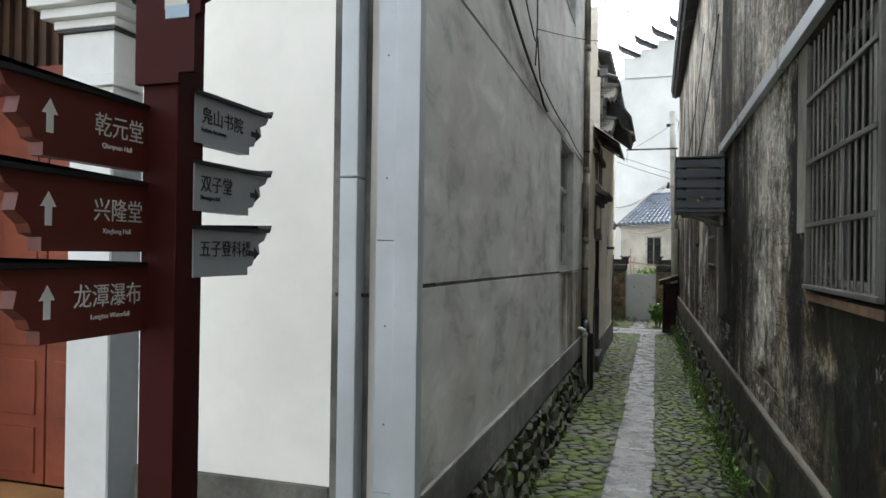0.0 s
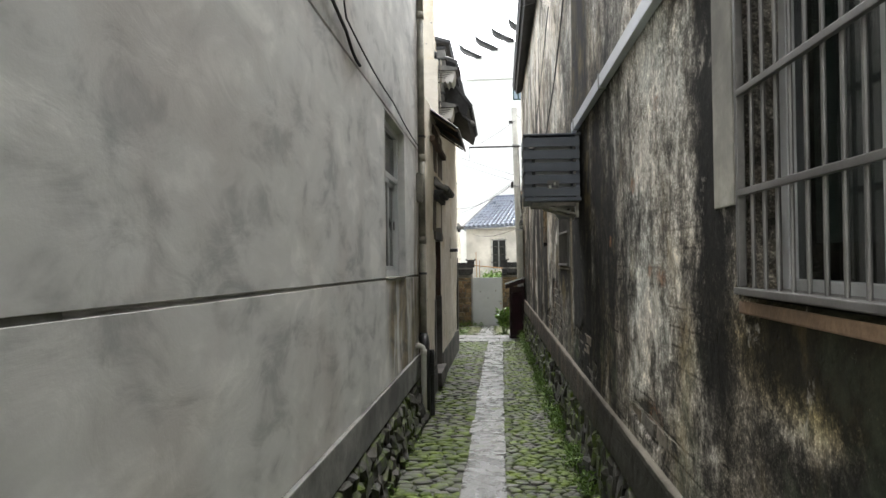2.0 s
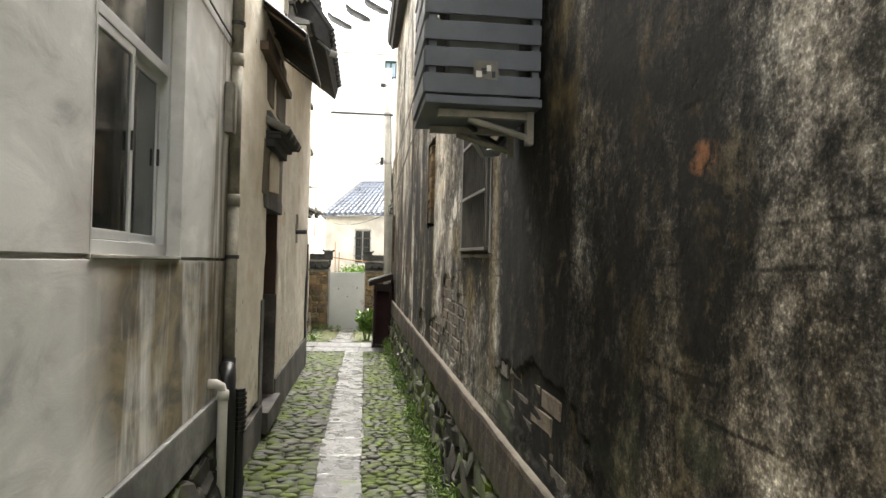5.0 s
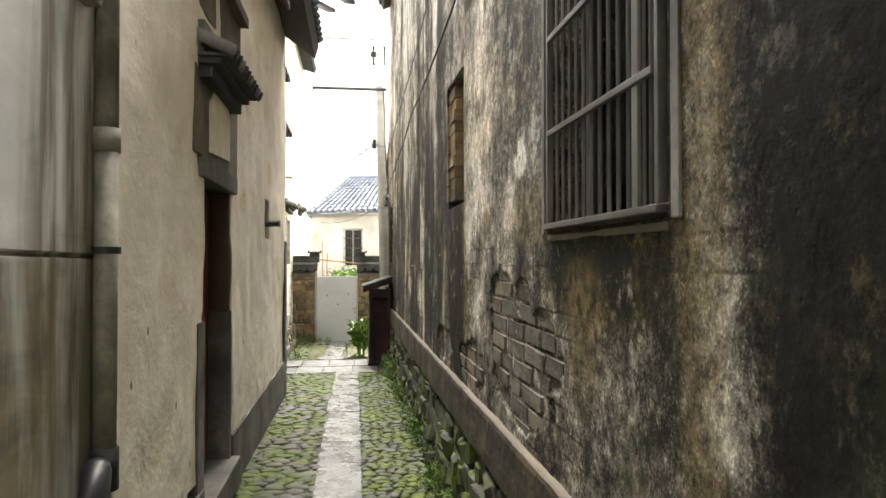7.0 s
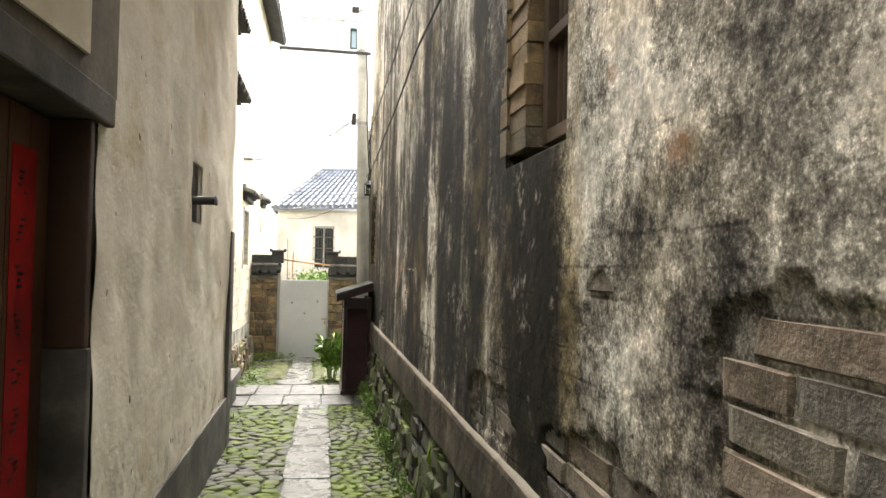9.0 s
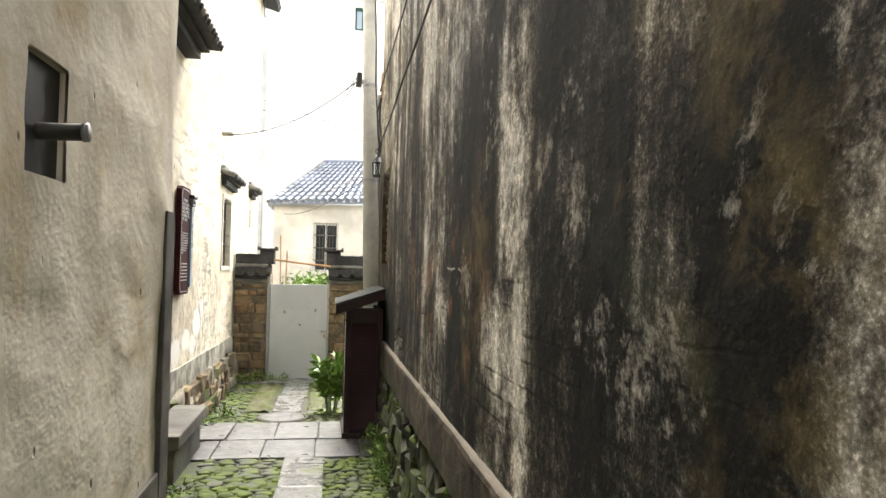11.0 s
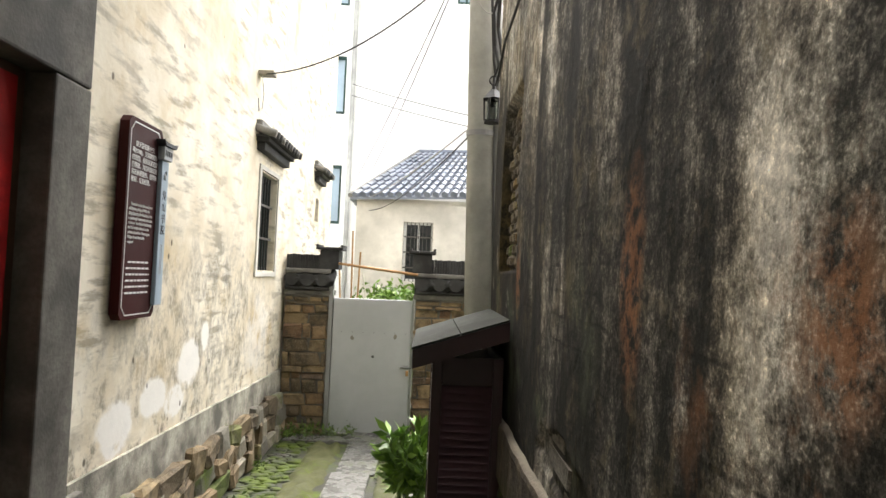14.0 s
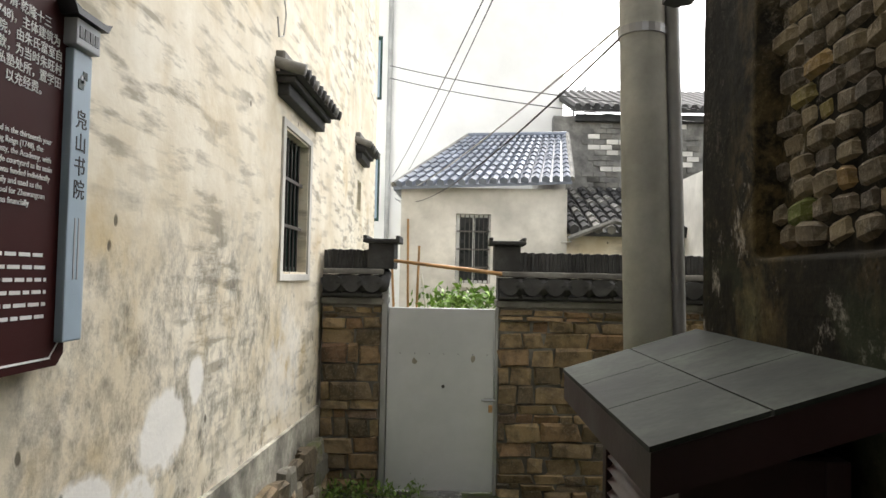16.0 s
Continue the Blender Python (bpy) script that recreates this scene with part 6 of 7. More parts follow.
def coping(a, b, post):
    c = thing("wall_coping", ((a + b) / 2, GY, 1.118), "dark scalloped tile coping with a square end post", "coping", "tiled wall copings")
    n = max(2, round((b - a) / 0.17))
    for i in range(n):
        x = a + (b - a) * (i + 0.5) / n
        o = [(x + 0.078 * math.cos(3.1416 + k * 0.3927), 1.255 + 0.10 * math.sin(3.1416 + k * 0.3927)) for k in range(9)] + [(x + 0.05, 1.275), (x, 1.285), (x - 0.05, 1.275)]
        part("end_tile", prism(o, 1, GY - 0.10, GY - 0.075), TILE_DARK, c)
        part("cover_tile", rod((x + (b - a) / n / 2, GY - 0.09, 1.20), (x + (b - a) / n / 2, GY + 0.1, 1.30), 0.05, None, None, 8), TILE_DARK, c, "", True)
        part("pan_tile", prism([(GY - 0.085, 1.13), (GY - 0.085, 1.145), (GY + 0.13, 1.24), (GY + 0.13, 1.22)], 0, x - 0.07, x + 0.07), TILE_DARK, c)
    part("bedding", box(a, b, GY - 0.02, GY + 0.25, 1.117, 1.288), TILE_DARK, c, "dark bedding under the tiles")
    part("ledge", box(a, b, GY - 0.05, GY + 0.3, 1.29, 1.335, None, 0.012), TILE_PALE, c)
    k = round((b - a) / 0.028)
    for i in range(k):
        x = a + (b - a) * i / k
        part("ridge_tile", box(x + 0.001, x + (b - a) / k - 0.002, GY + 0.0 + 0.006 * (i % 3), GY + 0.24, 1.336, 1.475 + 0.012 * ((i * 7) % 5) / 5, None, 0.004), TILE_DARK, c)
    part("end_post", box(post - 0.10, post + 0.10, GY - 0.03, GY + 0.25, 1.336, 1.535, None, 0.012), TILE_DARK, c)
    part("post_cap", box(post - 0.14, post + 0.14, GY - 0.06, GY + 0.28, 1.536, 1.565, None, 0.008), TILE_DARK, c)
    for e in (-1, 1):
        part("cap_tip", box(post + e * 0.125 - 0.015, post + e * 0.125 + 0.015, GY - 0.06, GY + 0.28, 1.566, 1.59, None, 0.006), TILE_DARK, c)


coping(-1.345, -0.88, -0.90)
coping(-0.01, 3.4, 0.06)


def metal_gate():
    g = thing("metal_gate", (-0.43, GY, gz), "closed pale grey sheet-metal gate with scuffs and a padlock", "gate")
    part("sheet", box(-0.835, -0.03, GY - 0.012, GY + 0.012, gz + 0.02, 1.045, None, 0.004), GATE_MET, g)
    f = bmesh.new()
    for a, b, c, d in ((-0.84, -0.80, gz + 0.02, 1.045), (-0.065, -0.025, gz + 0.02, 1.045), (-0.80, -0.065, 1.0, 1.045), (-0.80, -0.065, gz + 0.02, gz + 0.06)):
        box(a, b, GY + 0.0125, GY + 0.045, c, d, f)
    part("gate_frame", f, GATE_MET, g)
    p = part("gate_post", box(-0.885, -0.843, GY - 0.03, GY + 0.05, gz, 1.14, None, 0.004), STEEL, g, "grey-blue steel hinge post")
    part("post_point", prism([(-0.89, 1.141), (-0.838, 1.141), (-0.855, 1.24), (-0.875, 1.24)], 1, GY - 0.035, GY + 0.055), STEEL, p)
    part("gate_post", box(-0.022, 0.0, GY - 0.02, GY + 0.05, gz, 1.06, None, 0.004), STEEL, g)
    b = part("bolt", rod((-0.12, GY - 0.024, 0.36), (-0.012, GY - 0.024, 0.36), 0.009, None, None, 8), STEEL, g, "steel sliding bolt")
    part("bolt_plate", box(-0.10, -0.04, GY - 0.017, GY - 0.0125, 0.345, 0.375), STEEL, b)
    part("padlock", box(-0.065, -0.035, GY - 0.035, GY - 0.018, 0.27, 0.325, None, 0.005), BAMBOO, b, "small brass padlock")
    part("peephole", rod((-0.41, GY - 0.016, 0.455), (-0.41, GY - 0.0125, 0.455), 0.014, None, None, 10), IRON_DARK, g)
    rr = random.Random(2)
    for x, z, m in ((-0.63, 0.64, RED_PAPER), (-0.19, 0.67, IRON_DARK)):
        part("scuff", prism([(x + 0.02 * math.cos(k * 0.9) * rr.uniform(0.6, 1.2), z + 0.03 * math.sin(k * 0.9) * rr.uniform(0.6, 1.2)) for k in range(7)], 1, GY - 0.0145, GY - 0.0122), BRACKET, g, "rust-brown scuff")
    for i in range(7):
        part("rivet", rod((-0.74 + 0.11 * i, GY - 0.0145, 0.70), (-0.74 + 0.11 * i, GY - 0.0122, 0.70), 0.004, None, None, 6), IRON_DARK, g)


metal_gate()
bp = thing("bamboo_pole", (-0.4, GY, 1.38), "thin bamboo pole laid across the gateway", "pole")
part("cane", rod((-0.80, GY - 0.06, 1.40), (0.02, GY - 0.06, 1.315), 0.013, None, 0.016, 10), BAMBOO, bp, "", True)
for i in range(5):
    x = -0.7 + i * 0.15
    part("joint", rod((x, GY - 0.06, 1.4 - (x + 0.8) * 0.1037), (x + 0.01, GY - 0.06, 1.4 - (x + 0.81) * 0.1037), 0.018, None, None, 10), BAMBOO, bp)
for k, (x, y, dx, h, m) in enumerate(((-0.80, 22.6, -0.06, 1.75, BAMBOO), (-0.74, 22.7, -0.02, 1.95, BAMBOO), (-0.70, 22.5, 0.02, 1.70, BAMBOO), (-0.5, 22.8, 0.10, 1.10, PVC), (-0.38, 22.9, -0.14, 1.45, PVC), (-0.45, 22.4, -0.12, 1.2, PVC))):
    st = thing("garden_stake", (x, y, gz), "slim bamboo stake in the yard" if m is BAMBOO else "pale leaning stake in the yard", "stake", "stakes in the yard")
    part("cane", rod((x, y, gz - 0.02), (x + dx * 2, y, h - 0.15), 0.011, None, None, 7), m, st)
rl = random.Random(21)
for x, y, z in ((-0.25, 22.6, 1.05), (-0.05, 22.9, 1.07), (-0.42, 23.0, 1.02)):
    sh = thing("yard_plant", (x, y, gz), "leafy green plant growing behind the gate", "plant")
    part("stem", rod((x, y, gz - 0.02), (x, y, z - 0.1), 0.012, None, None, 6), WEED, sh)
    part("crown", leaf_spray(bmesh.new(), (x, y, z), 220, (0.14, 0.14, 0.07), 0.09, rl), LEAF, sh)


# ---- utility pole, lantern and wires ----
def px(z):
    return 0.475 - 0.028 * (z - 1.3)


def utility_pole():
    p = thing("utility_pole", (px(gz), 19.3, ground_z(19.3)), "grey concrete utility pole with a steel cross-arm", "utility pole")
    part("shaft", rod((px(-0.35), 19.3, -0.35), (px(5.4), 19.3, 5.4), 0.105, None, 0.078, 24), CONCRETE, p, "", True)
    part("conduit", tube([(px(z) + 0.115, 19.27, z) for z in (-0.3, 1.0, 2.0, 3.0, 3.3)], 0.030, None, 12), STEEL, p, "blue-grey steel conduit", True)
    for z in (0.9, 2.31, 3.4, 4.45):
        part("band", rod((px(z), 19.3, z - 0.018), (px(z), 19.3, z + 0.018), 0.112 - 0.005 * z, None, None, 24), STEEL, p)
    a = part("cross_arm", box(-0.80, 0.50, 19.20, 19.235, 4.39, 4.43, None, 0.003), IRON_DARK, p, "dark steel cross-arm")
    part("hanging_wire", tube([(-0.78, 19.22, 4.39), (-0.775, 19.22, 4.25), (-0.79, 19.22, 4.12), (-0.77, 19.22, 4.08)], 0.006), IRON_DARK, a)
    part("stay", tube(sag((px(5.05), 19.2, 5.05), (-0.6, 19.21, 4.45), 0.02), 0.005), CABLE, p)
    i = part("insulator", rod((px(3.45) - 0.14, 19.2, 3.36), (px(3.45) - 0.13, 19.2, 3.52), 0.035, None, 0.03, 12), RUBBER, p, "black insulator clamp")
    part("clamp", box(px(3.4) - 0.13, px(3.4) - 0.05, 19.19, 19.22, 3.40, 3.44), STEEL, i)
    c = part("camera_box", box(px(5) - 0.16, px(5) - 0.06, 19.12, 19.2, 4.98, 5.05, None, 0.008), IRON_DARK, p, "dark box near the pole's top")
    part("loop", tube([(px(5) + 0.05, 19.2, 5.2), (px(5) + 0.14, 19.2, 5.1), (px(5) + 0.15, 19.2, 4.95), (px(5) + 0.10, 19.2, 4.85)], 0.007), CABLE, p)
    part("drop_cable", tube([(px(4.4) + 0.05, 19.19, 4.4), (px(3.9) + 0.06, 19.19, 3.9), (px(3.3) + 0.05, 19.19, 3.4), (px(2.8) + 0.075, 19.18, 2.8), (px(2.4) + 0.09, 19.18, 2.62)], 0.010), CABLE, p)
    for k in range(3):
        part("loose_wire", tube(sag((px(3.4) - 0.10, 19.18, 3.47 - 0.03 * k), (px(3.3) + 0.17, 19.1, 3.42 - 0.07 * k), 0.10 + 0.07 * k), 0.004), PALE_CABLE, p)


utility_pole()


def lantern():
    x, y = 0.50, 18.98
    n = thing("wall_lantern", (x, y, 2.31), "small black lantern with clear panes on a bracket", "lantern")
    part("base", rod((x, y, 2.32), (x, y, 2.338), 0.062, None, None, 6), BLACK, n)
    part("roof", rod((x, y, 2.475), (x, y, 2.54), 0.078, None, 0.022, 6), BLACK, n)
    part("finial", rod((x, y, 2.54), (x, y, 2.575), 0.012, None, None, 8), BLACK, n)
    part("ring", tube([(x + 0.03 * math.cos(a * 0.5236), y, 2.60 + 0.03 * math.sin(a * 0.5236)) for a in range(13)], 0.005), BLACK, n)
    for k in range(6):
        a = k * 1.0472
        part("post", rod((x + 0.055 * math.cos(a), y + 0.055 * math.sin(a), 2.338), (x + 0.06 * math.cos(a), y + 0.06 * math.sin(a), 2.475), 0.006, None, None, 6), BLACK, n)
    g = part("pane", rod((x, y, 2.34), (x, y, 2.474), 0.045, None, 0.048, 6), GLASS, n)
    g.visible_shadow = False
    part("bulb", rod((x, y, 2.345), (x, y, 2.42), 0.016, None, 0.012, 10), PVC, n)
    part("bracket", tube([(x, y, 2.57), (x + 0.0, y + 0.02, 2.63), (x + 0.03, y - 0.02, 2.68), (x + 0.045, y - 0.2, 2.66), (x + 0.045, y - 0.26, 2.5)], 0.010, None, 8), BLACK, n)


lantern()
cable("wall_cable", [(0.545, 18.73, 3.4), (0.50, 18.80, 3.1), (0.50, 18.85, 2.9), (0.53, 18.80, 2.7), (0.50, 18.9, 2.62)], 0.012, label="black cable looping to the lantern")
cable("wall_cable", [(0.545, 18.74, 3.3), (0.47, 18.85, 3.0), (0.49, 18.9, 2.8), (0.53, 18.80, 2.55)], 0.010, label="black cable bundle at the wall's end")
wp = thing("corner_pipe", (0.545, 18.79, gz), "thin cream plastic pipe on the old wall's corner", "pipe")
part("length", rod((0.56, 18.80, -0.32), (0.56, 18.80, 3.6), 0.018, None, None, 10), PVC_OLD, wp, "", True)
for z in (0.6, 1.25, 1.9, 2.6):
    part("collar", rod((0.56, 18.80, z), (0.56, 18.80, z + 0.03), 0.024, None, None, 10), PVC_OLD, wp)
yb = thing("yellow_bracket", (0.53, 18.76, 3.2), "yellow-painted cable bracket on the wall corner", "bracket")
part("plate", box(0.50, 0.56, 18.765, 18.79, 3.15, 3.42, None, 0.005), BAMBOO, yb)
cable("overhead_cable", sag((px(3.45) - 0.14, 19.2, 3.44), (-1.36, 20.35, 2.95), 0.18), 0.006)
cable("overhead_cable", sag((px(3.45) - 0.14, 19.2, 3.50), (-2.0, 32.9, 3.6), 0.10), 0.005)
cable("overhead_cable", sag((px(3.45) - 0.14, 19.2, 3.46), (-1.6, 32.9, 3.8), 0.10), 0.005)
cable("overhead_cable", sag((px(2.4), 19.3, 2.38), (-1.9, 32.8, 3.1), 0.35), 0.006)
cable("overhead_cable", sag((px(2.4), 19.3, 2.42), (-1.9, 32.8, 3.2), 0.15), 0.006, PALE_CABLE, "thin pale cable crossing the yard")
cable("overhead_cable", sag((3.2, 27.0, 3.9), (-2.1, 32.9, 6.3), 0.12), 0.010)
cable("overhead_cable", sag((3.2, 27.0, 3.7), (-2.1, 32.9, 6.0), 0.12), 0.010)
cable("overhead_cable", sag((-1.9, 32.8, 3.1), (1.5, 27.9, 1.9), 0.35), 0.012, PALE_CABLE, "thin pale cable crossing the yard")
ph = thing("wall_hook", (-1.36, 20.35, 2.95), "rusty cable hook with a loop of wire", "hook")
part("bar", box(-1.37, -1.24, 20.3, 20.42, 2.94, 2.975, None, 0.005), BRACKET, ph)
part("wire_loop", tube([(-1.345, 20.35, 2.94), (-1.34, 20.42, 2.8), (-1.34, 20.38, 2.66), (-1.34, 20.28, 2.62), (-1.34, 20.24, 2.72)], 0.005), PALE_CABLE, ph)


# ---- louvred meter cabinet ----
def cabinet():
    x0, x1, y0, y1 = 0.165, 0.51, 17.86, 18.62
    z0 = ground_z(18.2)
    c = thing("meter_cabinet", (0.34, 18.25, z0), "dark maroon louvred cabinet with a sloping grey roof", "cabinet")
    for x in (x0, x1 - 0.05):
        for y in (y0, y1 - 0.05):
            part("corner_post", box(x, x + 0.05, y, y + 0.05, z0 + 0.076, 0.93, None, 0.004), CABINET, c)
    part("base", box(x0 - 0.015, x1 + 0.01, y0 - 0.015, y1 + 0.015, z0, z0 + 0.075, None, 0.005), CABINET, c)
    part("back_panel", box(x1 - 0.02, x1 - 0.005, y0 + 0.05, y1 - 0.05, z0 + 0.076, 0.93), CABINET, c)
    part("top_rail", box(x0 + 0.05, x1 - 0.05, y0 + 0.005, y0 + 0.04, 0.80, 0.93), CABINET, c)
    part("top_rail", box(x0 + 0.005, x0 + 0.04, y0 + 0.05, y1 - 0.05, 0.80, 0.93), CABINET, c)
    part("inner_box", box(x0 + 0.06, x1 - 0.03, y0 + 0.07, y1 - 0.06, z0 + 0.08, 0.9), CABINET, c)
    n = 27
    for i in range(n):
        z = z0 + 0.10 + i * (0.79 - z0 - 0.10) / n
        part("louvre", prism([(y0 + 0.004, z), (y0 + 0.010, z + 0.004), (y0 + 0.045, z + 0.034), (y0 + 0.045, z + 0.028)], 0, x0 + 0.051, x1 - 0.051), LOUVRE_LIT, c)
        part("louvre", prism([(x0 + 0.004, z), (x0 + 0.010, z + 0.004), (x0 + 0.045, z + 0.034), (x0 + 0.045, z + 0.028)], 1, y0 + 0.051, y1 - 0.051), LOUVRE_LIT, c)
    r0, r1, q0, q1, lo, hi = 0.07, 0.515, 17.72, 18.80, 0.985, 1.13
    r = part("roof", prism([(r0, lo - 0.012), (r1, hi - 0.012), (r1, hi - 0.10), (r0, lo - 0.10)], 1, q0, q1), CABINET, c)
    for i in range(2):
        for j in range(3):
            xa, xb = r0 - 0.006 + (r1 - r0 + 0.006) * i / 2, r0 - 0.008 + (r1 - r0 + 0.008) * (i + 1) / 2
            za, zb = lo + (hi - lo) * i / 2, lo + (hi - lo) * (i + 1) / 2
            ya = q0 - 0.008 + (q1 - q0 + 0.016) * j / 3
            part("roof_panel", prism([(xa + 0.002, za), (xb - 0.002, zb - 0.001), (xb - 0.002, zb - 0.011), (xa + 0.002, za - 0.011)], 1, ya + 0.002, ya + (q1 - q0 + 0.016) / 3 - 0.002), CAB_ROOF, r)
    part("hasp", box(x0 - 0.004, x0 + 0.004, 18.2, 18.23, 0.3, 0.38), STEEL, c)


cabinet()


# ---- house with blue tiles, and what stands behind ----
def blue_house():
    h = thing("tiled_house", (0, 29.5, gz), "small grey-white house with a glazed blue tile roof", "house")
    y0, zt = 28.1, 2.78
    wb = bmesh.new()
    hole = (-0.40, 0.18, 1.18, 2.34)

    def at(s, o, z):
        return (s, y0 - o, z)
    core(wb, at, -1.33, 1.45, gz - 0.1, zt, [hole], 0, -0.22)
    part("wall", wb, HOUSE_RENDER, h)
    part("wall", box(-1.33, -1.12, y0 + 0.22, 33.4, gz - 0.1, zt), HOUSE_RENDER, h)
    part("wall", prism([(y0 + 0.22, gz - 0.1), (32.0, gz - 0.1), (32.0, 4.2), (30.6, 4.15), (y0 + 0.22, 2.9)], 0, 1.24, 1.45), HOUSE_RENDER, h)
    w = part("window", box(-0.40, 0.18, y0 + 0.12, y0 + 0.14, 1.18, 2.34), DOOR_WOOD, h, "barred window, its room's darkness put into an opaque pane")
    f = bmesh.new()
    for a, b, c, d in ((-0.395, -0.33, 1.185, 2.335), (0.13, 0.175, 1.185, 2.335), (-0.33, 0.13, 1.185, 1.23), (-0.33, 0.13, 2.29, 2.335), (-0.12, -0.08, 1.23, 2.29)):
        box(a, b, y0 + 0.06, y0 + 0.11, c, d, f)
    part("window_frame", f, ALU, w)
    pn = part("pane", box(-0.33, 0.13, y0 + 0.085, y0 + 0.089, 1.23, 2.29), OPAQUE_PANE, w)
    pn.visible_shadow = False
    part("cloth", box(0.0, 0.12, y0 + 0.095, y0 + 0.11, 1.5, 2.0), SIGN_BLUE, w)
    for i in range(7):
        part("bar", rod((-0.33 + 0.078 * i, y0 + 0.02, 1.19), (-0.33 + 0.078 * i, y0 + 0.02, 2.33), 0.010, None, None, 6), IRON_DARK, w)
    for z in (1.45, 1.75, 2.05):
        part("rail", box(-0.39, 0.17, y0 + 0.0, y0 + 0.012, z - 0.012, z + 0.012), IRON_BAR, w)
    part("sill", box(-0.46, 0.24, y0 - 0.05, y0 - 0.002, 1.11, 1.175, None, 0.006), HOUSE_RENDER, h)
    # hipped roof: low front eave, ridge behind
    rf = bmesh.new()
    A, B, C, D = (-1.45, y0 - 0.18, zt - 0.02), (1.50, y0 - 0.18, zt + 0.12), (1.80, 30.6, 4.18), (-0.22, 30.6, 4.12)
    E = (-1.45, 33.2, zt)
    lo = [rf.verts.new((x, y, z - 0.05)) for x, y, z in (A, B, C, D, E)]
    hi = [rf.verts.new(v) for v in (A, B, C, D, E)]
    for q in ((0, 1, 2, 3), (0, 3, 4)):
        rf.faces.new([hi[i] for i in q]), rf.faces.new([lo[i] for i in q])
    for i, j in ((0, 1), (1, 2), (2, 3), (3, 4), (4, 0)):
        rf.faces.new((lo[i], lo[j], hi[j], hi[i]))
    roof = part("roof", rf, BLUE_TILE, h, "glazed blue-grey tile roof")
    cols, rows_ = 17, 11
    a, b_, c, d = Vector(A), Vector(B), Vector(C), Vector(D)
    nrm = (b_ - a).cross(d - a).normalized()
    for j in range(rows_):
        v0, v1 = j / rows_, (j + 1.12) / rows_
        for i in range(cols):
            u = (i + 0.5) / cols
            p, q = a.lerp(b_, u).lerp(d.lerp(c, u), v0), a.lerp(b_, u).lerp(d.lerp(c, u), min(v1, 1))
            r = 0.42 * (b_ - a).lerp(c - d, v0).length / cols
            part("tile", rod(p + nrm * 0.035, q + nrm * 0.012, r, None, r * 0.92, 6), BLUE_TILE, roof)
    part("ridge", rod(Vector(D) + Vector((0, 0, 0.04)), Vector(C) + Vector((0, 0, 0.04)), 0.07, None, None, 8), BLUE_TILE, roof)
    part("hip", rod(Vector(A) + Vector((0, 0, 0.03)), Vector(D) + Vector((0, 0, 0.05)), 0.05, None, None, 8), TILE_PALE, roof, "pale mortar hip")
    part("verge", rod(Vector(B) + Vector((0, 0, 0.03)), Vector(C) + Vector((0, 0, 0.05)), 0.05, None, None, 8), TILE_PALE, roof)


blue_house()


